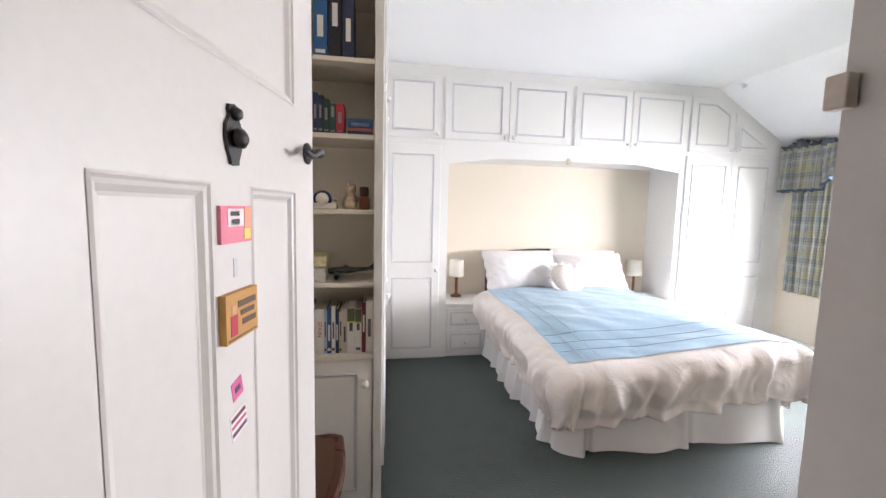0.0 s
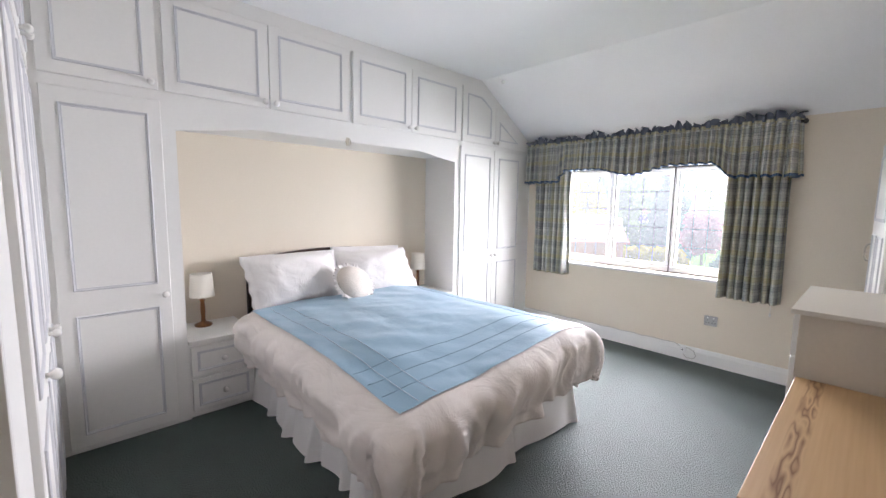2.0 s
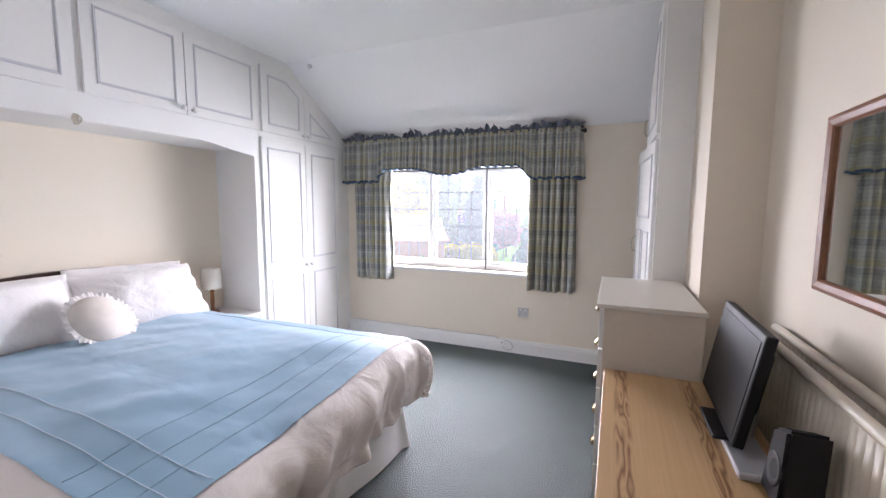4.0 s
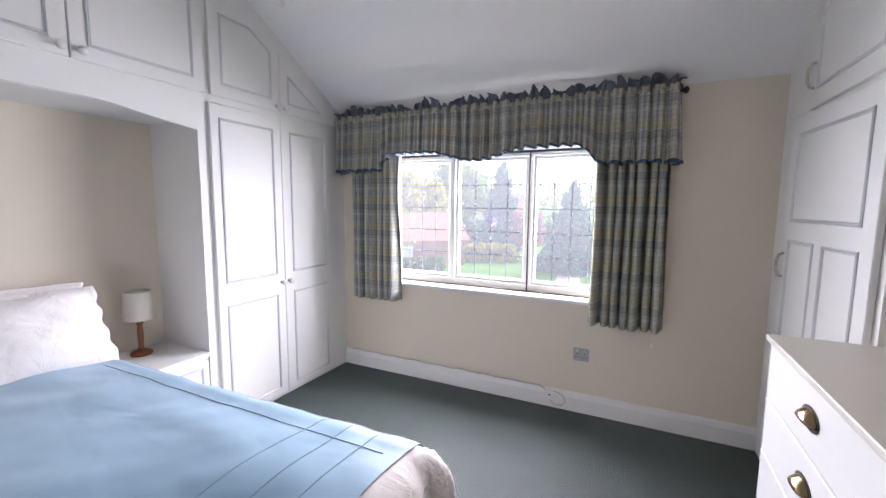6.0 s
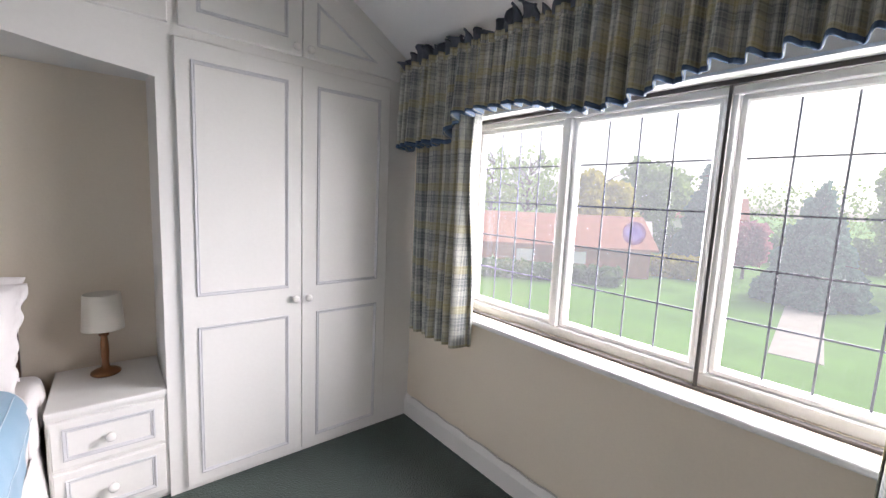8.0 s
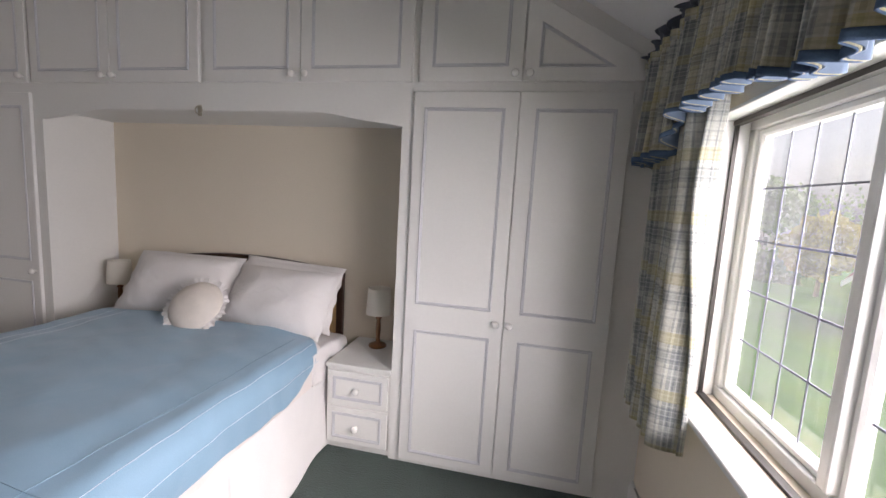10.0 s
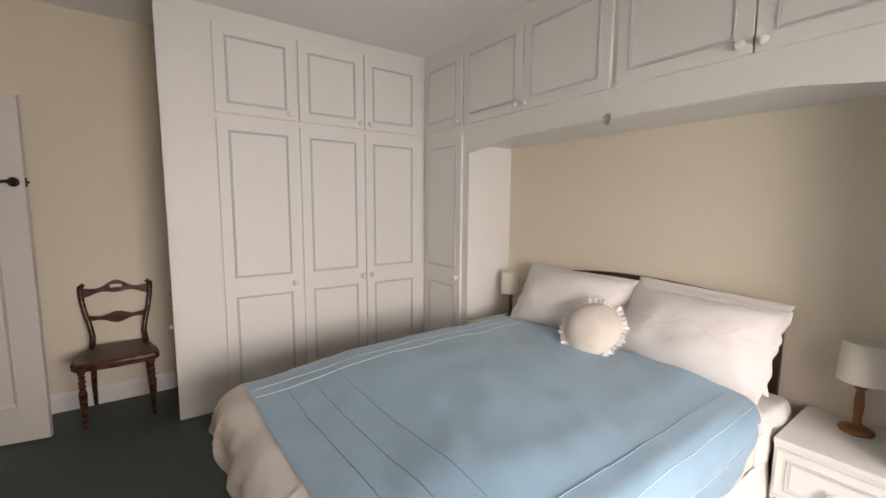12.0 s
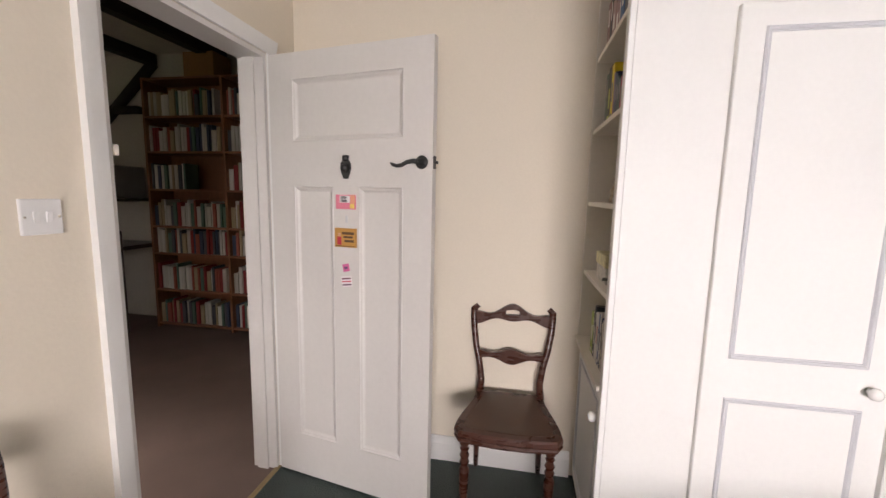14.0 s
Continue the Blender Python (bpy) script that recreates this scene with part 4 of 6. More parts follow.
for h, c, tt in [(0.016, (0.03, 0.05, 0.12), None), (0.010, (0.45, 0.10, 0.06), None), (0.028, (0.02, 0.07, 0.20), "FRENCH"), (0.009, (0.03, 0.09, 0.22), None)]:
    bt = thing("book", (0.20, 2.12, zz), "blue paperback lying flat in a small stack", "book", "books on the shelves")
    bm = BM()
    box(bm, 0.178, 0.284, 2.11, 2.24, zz, zz + 0.0025)
    box(bm, 0.178, 0.284, 2.11, 2.24, zz + h - 0.0025, zz + h)
    box(bm, 0.178, 0.284, 2.108, 2.112, zz, zz + h)
    part("cover", bm, plain("book_cover", c, 0.4), bt)
    bm = BM()
    box(bm, 0.181, 0.281, 2.113, 2.236, zz + 0.003, zz + h - 0.003)
    part("page_block", bm, PAPER, bt)
    if tt:
        cu = bpy.data.curves.new("title", "FONT")
        cu.body, cu.size, cu.align_x, cu.align_y, cu.extrude = tt, 0.020, "CENTER", "CENTER", 0.0003
        ob = new("title", cu)
        ob.parent = bt
        ob.matrix_parent_inverse = Matrix.Translation(bt.location).inverted()
        ob.matrix_basis = pose(0.231, 2.1075, zz + h / 2, 90, 0, 0)
        cu.materials.append(plain("spine_ink", (0.5, 0.52, 0.55), 0.5))
    zz += h + 0.001
x = XW + 0.07
for w, h, c in [(0.05, 0.19, (0.25, 0.12, 0.1)), (0.03, 0.20, DARKB), (0.06, 0.16, (0.35, 0.22, 0.2)), (0.05, 0.13, (0.30, 0.16, 0.16)), (0.012, 0.15, (0.5, 0.45, 0.4)), (0.055, 0.24, (0.02, 0.10, 0.26)), (0.05, 0.26, (0.02, 0.02, 0.03)), (0.045, 0.26, (0.02, 0.03, 0.07))]:
    book(x + 0.01, 2.002, w, h, 0.17, c, 2.11)
    x += w + 0.006

# model aeroplane
plane = thing("model_aeroplane", (0.13, 2.2, 1.061), "dark camouflaged model aeroplane on the shelf", "model aeroplane")
M_CAMO = material("camouflage_paint", (0.06, 0.075, 0.06), 0.5, 0.6, 25, 60, 0.02)
bm = BM()
tube(bm, [(0.035, 2.2, 1.095), (0.05, 2.2, 1.097), (0.10, 2.2, 1.1), (0.16, 2.2, 1.103), (0.22, 2.2, 1.108), (0.245, 2.2, 1.11)], [0.006, 0.014, 0.017, 0.013, 0.007, 0.003], 12)
lathe(bm, [(0.014, 0), (0.011, 0.01), (0, 0.016)], (0.12, 2.2, 1.11), seg=12)
part("fuselage", bm, M_CAMO, plane)
bm = BM()
prism(bm, [(0.075, 2.10), (0.11, 2.09), (0.125, 2.19), (0.125, 2.21), (0.11, 2.31), (0.075, 2.30), (0.07, 2.2)], 0.006, lambda u, v, w: (u, v, 1.092 + w))
part("wing", bm, M_CAMO, plane)
bm = BM()
prism(bm, [(0.215, 2.16), (0.235, 2.16), (0.24, 2.24), (0.22, 2.24)], 0.004, lambda u, v, w: (u, v, 1.108 + w))
prism(bm, [(0.215, 1.108), (0.25, 1.108), (0.255, 1.145), (0.24, 1.1)], 0.004, lambda u, v, w: (u, 2.198 + w, v))
part("tail", bm, M_CAMO, plane)
for y in (2.17, 2.23):
    bm = BM()
    tube(bm, [(0.085, y, 1.092), (0.08, y, 1.072)], 0.002, 6)
    lathe(bm, [(0.0, -0.004), (0.0105, -0.003), (0.0105, 0.003), (0, 0.004)], (0.08, y, 1.072), (0, 1, 0), 14)
    part("wheel", bm, M_BLACK, plane)
bm = BM()
tube(bm, [(0.031, 2.2, 1.07), (0.031, 2.2, 1.12)], 0.002, 6)
part("propeller", bm, M_BLACK, plane)
plane.location.x += 0.045
# white patterned box
cbx = thing("storage_box", (0., 2.2, 1.061), "white patterned cardboard box with a yellowish lid", "box")
bm = BM()
box(bm, -0.085, 0.085, 2.115, 2.28, 1.061, 1.125, 0.003)
part("box_body", bm, material("printed_card", (0.62, 0.60, 0.55), 0.6, 0.25, 30, 60, 0.02), cbx)
bm = BM()
box(bm, -0.09, 0.09, 2.11, 2.285, 1.126, 1.175, 0.004)
part("lid", bm, material("printed_lid", (0.62, 0.58, 0.34), 0.6, 0.25, 30, 60, 0.02), cbx)
# ornaments on the middle shelf
M_PORC = plain("glazed_porcelain", (0.72, 0.68, 0.62), 0.2)
M_COBALT = plain("cobalt_glaze", (0.03, 0.05, 0.13), 0.25)
orn = thing("mantel_clock", (0.07, 2.17, 1.378), "small blue and white china clock with a round face", "clock")
bm = BM()
lathe(bm, [(0.0, 0), (0.037, 0.0), (0.039, 0.012), (0.030, 0.022), (0, 0.024)], (0.07, 2.16, 1.420), (0, -1, 0), 28)
part("case", bm, M_COBALT, orn)
bm = BM()
lathe(bm, [(0.0, 0.0), (0.027, 0.0), (0.027, 0.003), (0, 0.004)], (0.07, 2.1358, 1.420), (0, -1, 0), 24)
part("dial", bm, M_PORC, orn, "white dial")
bm = BM()
box(bm, 0.01, 0.13, 2.135, 2.20, 1.378, 1.404, 0.006, 2)
tube(bm, [(0.02, 2.165, 1.404), (0.025, 2.165, 1.424), (0.04, 2.165, 1.409)], 0.012, 8)
tube(bm, [(0.12, 2.165, 1.404), (0.115, 2.165, 1.424), (0.1, 2.165, 1.409)], 0.012, 8)
part("foot", bm, M_PORC, orn)
cat = thing("cat_figurine", (0.19, 2.17, 1.378), "small pottery cat figurine sitting on the shelf", "figurine")
M_POT = material("brown_spotted_pottery", (0.42, 0.32, 0.22), 0.35, 0.5, 40, 80, 0.02)
bm = BM()
lathe(bm, [(0, 0), (0.036, 0.0), (0.04, 0.02), (0.034, 0.045), (0.022, 0.062), (0.014, 0.068), (0.02, 0.075), (0.023, 0.088), (0.019, 0.1), (0.008, 0.106), (0, 0.107)], (0.19, 2.17, 1.378), seg=20)
lathe(bm, [(0.009, 0), (0.004, 0.014), (0, 0.02)], (0.177, 2.17, 1.475), seg=8)
lathe(bm, [(0.009, 0), (0.004, 0.014), (0, 0.02)], (0.203, 2.17, 1.475), seg=8)
lathe(bm, [(0, 0), (0.016, 0.004), (0.018, 0.03), (0.01, 0.036), (0, 0.037)], (0.225, 2.15, 1.378), seg=12)
part("body", bm, M_POT, cat, "", True)
fig = thing("figurine", (-0.11, 2.18, 1.378), "small pale china figurine on the shelf", "figurine")
bm = BM()
lathe(bm, [(0, 0), (0.032, 0.0), (0.035, 0.01), (0.028, 0.03), (0.03, 0.05), (0.016, 0.075), (0.012, 0.085), (0.018, 0.095), (0.014, 0.112), (0, 0.117)], (-0.11, 2.18, 1.378), seg=18)
part("body", bm, M_POT, fig, "", True)
jar = thing("tin", (0.235, 2.17, 1.378), "small brown tin with a dark lid", "tin")
bm = BM()
box(bm, 0.222, 0.272, 2.13, 2.21, 1.378, 1.434, 0.006, 2)
part("tin_body", bm, plain("brown_tin", (0.16, 0.06, 0.03), 0.35), jar)
bm = BM()
box(bm, 0.227, 0.267, 2.135, 2.205, 1.434, 1.479, 0.008, 2)
part("lid", bm, plain("dark_tin_lid", (0.05, 0.02, 0.015), 0.3), jar)

# ---- south wall: pier, cupboard, chest, desk, radiator, mirror ----
bm = BM()
box(bm, 3.0, 3.42, YS, 0.862, 0, ZC)
structure("wall_pier", bm, M_CREAM, "cream painted wall pier", "wall")

cup = thing("corner_cupboard", (4.0, 1.06, 0), "white built-in corner cupboard with its lower door slightly ajar", "cupboard")
YCF = 1.03
bm = BM()
def south(u, v, w):
    return (u, YCF + w, v)
prism(bm, [(3.42, 0), (XE, 0), (XE, slope_z(XE)), (SLOPE_X, ZC), (3.42, ZC)], -(YCF - YS), south)
part("body", bm, M_WHITE, cup)
HX, AJ = 3.455, radians(4)
def ajar(u, v, w):
    a, b = u - HX, w
    return (HX + a * math.cos(AJ) - b * math.sin(AJ), YCF + 0.002 + a * math.sin(AJ) + b * math.cos(AJ), v)
def d_handle(parent, u, v, to):
    bm = BM()
    tube(bm, [to(u, v - 0.055, 0.018), to(u, v - 0.05, 0.035), to(u, v - 0.025, 0.045), to(u, v + 0.025, 0.045), to(u, v + 0.05, 0.035), to(u, v + 0.055, 0.018)], 0.006, 8)
    part("handle", bm, M_BRASS, parent, "brass bow handle")
lower = leaf(cup, rect(HX, 4.15, 0.06, 1.79), [rect(3.53, 4.075, 1.33, 1.715), rect(3.53, 3.77, 0.14, 1.25), rect(3.84, 4.075, 0.14, 1.25)], ajar, (0, 1, 0))
d_handle(lower, 4.115, 1.13, ajar)
o = [(HX, 1.825), (4.15, 1.825), (4.15, slope_z(4.15, 0.06)), (3.70, 2.54), (HX, 2.54)]
upper = leaf(cup, o, [inset(o, 0.075)], south, (0, 1, 0))
d_handle(upper, 4.115, 1.965, south)

# chest of five drawers
# cream of the chest, darkened because the sides' shade is put into the colour
M_CHEST_SIDE = material("shaded_cream_melamine", (0.64, 0.575, 0.48), 0.45, 0.03, 4, 60, 0.02)
M_CHROME = material("antique_brass", (0.26, 0.19, 0.10), 0.22, 0.05, 10, 60, 0.0, metal=1.0)
chest = thing("chest_of_drawers", (3.03, 1.1, 0), "tall white five-drawer chest with cream sides and brass cup handles", "chest of drawers")
bm = BM()
box(bm, 2.665, 3.40, 0.89, 1.275, 0.0, 0.955, 0.003)
part("carcass", bm, M_CHEST_SIDE, chest, "cream melamine carcass, coloured darker for its shaded sides")
bm = BM()
box(bm, 2.65, 3.41, 0.885, 1.305, 0.955, 0.976, 0.003, 2)
part("top", bm, material("pale_cream_melamine", (0.70, 0.66, 0.585), 0.35, 0.02, 4, 60, 0.02), chest)
for k in range(5):
    z0 = 0.035 + k * 0.184
    dr = leaf(chest, rect(2.67, 3.395, z0, z0 + 0.178), [], lambda u, v, w: (u, 1.275 + w, v), (0, 1, 0), name="drawer")
    bm = BM()
    zc = z0 + 0.10
    def cupf(u, v):
        a = math.pi * u
        r = 0.030 * math.sin(v * math.pi / 2)
        return (3.03 - 0.045 * math.cos(a), 1.295 + 0.024 * math.cos(v * math.pi / 2) * math.sin(a) ** 0.5 if 0 < u < 1 else 1.295, zc - 0.012 + 0.034 * math.sin(a) * (0.15 + 0.85 * v))
    sheet(bm, 17, 7, cupf)
    box(bm, 2.98, 3.08, 1.2935, 1.2965, zc - 0.018, zc - 0.008)
    h = part("cup_handle", bm, M_CHROME, dr, "brass cup handle")
    hm = h.modifiers.new("thickness", "SOLIDIFY")
    hm.thickness = 0.0025
    # black oval put behind the cup to draw its shaded hollow
    bm = BM()
    prism(bm, [(3.03 + 0.056 * math.cos(a * math.pi / 8), zc - 0.004 + 0.030 * math.sin(a * math.pi / 8)) for a in range(16)], 0.0022, lambda u, v, w: (u, 1.2942 + w, v))
    part("backplate", bm, M_BLACK, h, "black oval standing in for the shade inside the cup")

# pine with a dark grain figure
def pine_material():
    m = bpy.data.materials.new("varnished_pine_board")
    m.use_nodes = True
    n, l = m.node_tree.nodes, m.node_tree.links
    b = n["Principled BSDF"]
    tc, mp = n.new("ShaderNodeTexCoord"), n.new("ShaderNodeMapping")
    l.new(tc.outputs["Object"], mp.inputs[0])
    mp.inputs["Scale"].default_value = (3.6, 26.0, 26.0)
    # growth rings cut along the board: level lines of a drawn-out noise
    ring_noise, steps, wv = n.new("ShaderNodeTexNoise"), n.new("ShaderNodeMath"), n.new("ShaderNodeMath")
    ring_noise.inputs["Scale"].default_value, ring_noise.inputs["Detail"].default_value = 1.0, 1.5
    l.new(mp.outputs[0], ring_noise.inputs["Vector"])
    steps.operation, wv.operation = "MULTIPLY", "PINGPONG"
    steps.inputs[1].default_value, wv.inputs[1].default_value = 13.0, 1.0
    l.new(ring_noise.outputs[0], steps.inputs[0])
    l.new(steps.outputs[0], wv.inputs[0])
    mp2, nz = n.new("ShaderNodeMapping"), n.new("ShaderNodeTexNoise")
    mp2.inputs["Scale"].default_value = (3, 90, 90)
    l.new(tc.outputs["Object"], mp2.inputs[0])
    l.new(mp2.outputs[0], nz.inputs["Vector"])
    nz.inputs["Scale"].default_value = 1.0
    # the figure shows only in some bands across the board
    sep, mask = n.new("ShaderNodeSeparateXYZ"), n.new("ShaderNodeMath")
    l.new(tc.outputs["Object"], sep.inputs[0])
    sc = n.new("ShaderNodeMath")
    sc.operation = "MULTIPLY_ADD"
    sc.inputs[1].default_value, sc.inputs[2].default_value = 26.2, 1.571 - 26.2 * 0.238
    l.new(sep.outputs["Y"], sc.inputs[0])
    mask.operation = "SINE"
    l.new(sc.outputs[0], mask.inputs[0])
    mr = n.new("ShaderNodeMapRange")
    mr.inputs["From Min"].default_value, mr.inputs["From Max"].default_value = 0.72, 0.93
    l.new(mask.outputs[0], mr.inputs["Value"])
    pw = n.new("ShaderNodeMath")
    pw.operation = "POWER"
    pw.inputs[1].default_value = 1.5
    l.new(wv.outputs[0], pw.inputs[0])
    mul = n.new("ShaderNodeMath")
    mul.operation = "MULTIPLY"
    l.new(mr.outputs[0], mul.inputs[0])
    l.new(pw.outputs[0], mul.inputs[1])
    a = n.new("ShaderNodeMix")
    a.data_type = "RGBA"
    a.inputs["A"].default_value, a.inputs["B"].default_value = (0.60, 0.40, 0.205, 1), (0.48, 0.295, 0.135, 1)
    l.new(nz.outputs[0], a.inputs["Factor"])
    c = n.new("ShaderNodeMix")
    c.data_type = "RGBA"
    c.inputs["B"].default_value = (0.19, 0.08, 0.022, 1)
    l.new(mul.outputs[0], c.inputs["Factor"])
    l.new(a.outputs["Result"], c.inputs["A"])
    l.new(c.outputs["Result"], b.inputs["Base Color"])
    b.inputs["Roughness"].default_value = 0.38
    return m


M_PINEB = pine_material()
desk = thing("desk", (2.1, 1.05, 0), "varnished pine desk with bold grain beside the chest", "desk")
bm = BM()
box(bm, 1.585, 2.645, 0.79, 1.266, 0.665, 0.69, 0.002, 1)
part("desktop", bm, M_PINEB, desk)
bm = BM()
box(bm, 1.61, 2.64, 0.81, 1.245, 0.54, 0.665)
part("frame", bm, M_PINEB, desk)
for x in (1.61, 2.15):
    bm = BM()
    box(bm, x + 0.015, x + 0.45, 1.243, 1.257, 0.555, 0.655, 0.003)
    dr = part("drawer", bm, M_PINEB, desk)
    bm = BM()
    lathe(bm, [(0.008, 0), (0.008, 0.003), (0.014, 0.006), (0.012, 0.010), (0, 0.011)], (x + 0.23, 1.255, 0.605), (0, 1, 0), 14)
    part("knob", bm, M_PINEB, dr)
for x in (1.615, 2.585):
    for y in (0.815, 1.19):
        bm = BM()
        box(bm, x, x + 0.05, y, y + 0.05, 0, 0.54, 0.004)
        part("leg", bm, M_PINEB, desk)

# double radiator
M_RAD = material("cream_radiator_enamel", (0.70, 0.63, 0.52), 0.5, 0.03, 5, 60, 0.02)
rad = thing("radiator", (2.2, 0.70, 0.2), "cream double panel radiator with rounded top rails", "radiator")
for y in (0.665, 0.738):
    bm = BM()
    n = 140
    def fl(u, v):
        x = 1.54 + u * 1.115
        k = (x * 30) % 1.0
        out = 0.008 * (ease(0.12, 0.3, k) - ease(0.7, 0.88, k)) * ease(0, 0.05, v) * ease(1, 0.95, v)
        return (x, y - 0.004 + out, 0.20 + v * 0.73)
    sheet(bm, 380, 9, fl)
    pn = part("panel", bm, M_RAD, rad)
    pm = pn.modifiers.new("thickness", "SOLIDIFY")
    pm.thickness, pm.offset = 0.006, -1
    for z in (0.945, 0.185):
        bm = BM()
        lathe(bm, [(0, 0), (0.010, 0.0), (0.013, 0.003), (0.0155, 0.008), (0.0155, 1.123), (0.013, 1.129), (0, 1.129)], (1.532, y, z), (1, 0, 0), 20)
        lathe(bm, [(0.008, 0), (0.008, 0.004), (0, 0.004)], (1.532, y, z), (-1, 0, 0), 10)
        part("rail", bm, M_RAD, rad, "rounded rail with a plugged end")
bm = BM()
tube(bm, [(1.6, 0.66, 0.4), (1.6, YS + 0.002, 0.4)], 0.01, 6)
tube(bm, [(2.5, 0.66, 0.4), (2.5, YS + 0.002, 0.4)], 0.01, 6)
tube(bm, [(1.515, 0.70, 0.0), (1.515, 0.70, 0.185), (1.535, 0.70, 0.185)], 0.008, 8)
part("bracket", bm, M_RAD, rad)

# computer screen on its stand
M_BPLAST = material("black_plastic", (0.006, 0.006, 0.007), 0.5, 0.15, 20, 200, 0.05, spec=0.25)
M_SCREEN = material("dark_screen_glass", (0.010, 0.011, 0.014), 0.4, 0.05, 5, 60, 0.0, spec=0.2)
M_SILVER = material("silver_plastic", (0.45, 0.45, 0.46), 0.35, 0.05, 10, 90, 0.02, metal=0.4)
mon = thing("computer_monitor", (2.23, 0.93, 0.69), "black flat computer monitor on a silver stand", "monitor")
mm = pose(2.32, 0.915, 0.725, 10, 0, -1)
def at(bm, m):
    bm.transform(m)
    return bm
bm = box(BM(), -0.235, 0.235, -0.03, 0.0, 0.0, 0.335, 0.006, 2)
part("housing", at(bm, mm), M_BPLAST, mon)
bm = box(BM(), -0.215, 0.215, 0.0, 0.002, 0.022, 0.312)
part("screen", at(bm, mm), M_SCREEN, mon)
bm = box(BM(), -0.13, 0.13, -0.075, -0.03, 0.06, 0.27, 0.02, 2)
part("rear_case", at(bm, mm), M_BPLAST, mon)
bm = BM()
tube(bm, [(2.22, 0.86, 0.70), (2.23, 0.845, 0.78), (2.24, 0.845, 0.88)], [0.03, 0.022, 0.03], 10)
box(bm, 1.985, 2.30, 0.83, 0.925, 0.691, 0.712, 0.006, 2)
part("stand", bm, M_SILVER, mon, "silver stand and foot")
bm = BM()
box(bm, 2.14, 2.34, 0.905, 0.955, 0.7125, 0.722, 0.004)
part("foot_bar", bm, M_BPLAST, mon)
spk = thing("loudspeaker", (1.93, 0.85, 0.69), "small black loudspeaker behind the monitor", "loudspeaker")
bm = BM()
prism(bm, [(1.875, 0.691), (1.995, 0.691), (1.985, 0.855), (1.905, 0.885)], 0.085, lambda u, v, w: (u, 0.792 + w - 0.10 * (v - 0.69), v))
bmesh.ops.bevel(bm, geom=bm.edges[:], offset=0.008, segments=2, affect="EDGES")
part("case", bm, M_BPLAST, spk)
bm = BM()
lathe(bm, [(0.04, 0), (0.042, 0.004), (0.036, 0.006), (0.02, 0.002), (0, 0.003)], (1.935, 0.866, 0.77), (0, 1, 0.1), 20)
part("cone", bm, M_BLACK, spk)

# mirror
M_MFRAME = material("brown_oak_frame", (0.20, 0.075, 0.028), 0.4, 0.25, 8, 60, 0.08, stretch=(4, 4, 1))
mirror = thing("mirror", (2.23, YS, 1.41), "rectangular wall mirror in a brown wooden frame", "mirror")
bm = BM()
def sw(u, v, w):
    return (u, YS + w, v)
ring(bm, rect(2.02, 2.435, 1.137, 1.68), [(0, 0.001), (0.0, 0.018), (0.004, 0.023), (0.014, 0.025), (0.03, 0.02), (0.036, 0.014), (0.036, 0.006)], sw)
part("frame", bm, M_MFRAME, mirror)
bm = BM()
prism(bm, rect(2.052, 2.403, 1.169, 1.648), 0.008, sw)
mg = bpy.data.materials.new("mirror_glass")
mg.use_nodes = True
mg.node_tree.nodes["Principled BSDF"].inputs["Metallic"].default_value = 1.0
mg.node_tree.nodes["Principled BSDF"].inputs["Roughness"].default_value = 0.03
mg.node_tree.nodes["Principled BSDF"].inputs["Base Color"].default_value = (0.85, 0.87, 0.86, 1)
part("glass", bm, mg, mirror, "silvered glass")

# light switch by the door
M_PLAST = material("white_plastic", (0.78, 0.77, 0.75), 0.3, 0.02, 10, 60, 0.0)
swt = thing("light_switch", (0.917, YS, 1.32), "white double light switch beside the doorway", "light switch")
bm = BM()
box(bm, 0.872, 0.962, YS + 0.0005, YS + 0.010, 1.277, 1.364, 0.003, 2)
part("plate", bm, M_PLAST, swt)
for x in (0.903, 0.931):
    bm = BM()
    prism(bm, [(YS + 0.010, 1.308), (YS + 0.012, 1.308), (YS + 0.016, 1.333), (YS + 0.010, 1.333)], 0.012, lambda u, v, w: (x - 0.006 + w, u, v))
    part("rocker", bm, M_PLAST, swt)
for x in (0.88, 0.954):
    bm = BM()
    lathe(bm, [(0.003, 0), (0.003, 0.0015), (0, 0.002)], (x, YS + 0.0095, 1.32), (0, 1, 0), 10)
    part("screw", bm, M_BRASS, swt)

# power socket, cable and outlet on the window wall
sock = thing("power_socket", (XE, 2.006, 0.40), "grey double power socket under the window", "power socket")
bm = BM()
box(bm, XE - 0.009, XE - 0.0005, 1.955, 2.055, 0.357, 0.445, 0.003, 2)
part("plate", bm, material("satin_grey_plate", (0.42, 0.41, 0.40), 0.35, 0.05, 10, 60, 0.0, metal=0.3), sock)
for y in (1.982, 2.028):
    bm = BM()
    for dy, dz in ((0, 0.008), (-0.011, -0.014), (0.011, -0.014)):
        box(bm, XE - 0.0095, XE - 0.0088, y + dy - 0.003, y + dy + 0.003, 0.398 + dz - 0.004, 0.398 + dz + 0.004)
    part("pin_slot", bm, M_BLACK, sock)
    bm = BM()
    box(bm, XE - 0.013, XE - 0.009, y - 0.005, y + 0.005, 0.420, 0.436, 0.002)
    part("rocker", bm, M_PLAST, sock)
M_CABLE = material("grey_white_cable", (0.50, 0.47, 0.44), 0.5, 0.1, 20, 80, 0.0)
cab = thing("cable", (XE, 2.8, 0.13), "thin white cable clipped along the skirting board", "cable")
bm = BM()
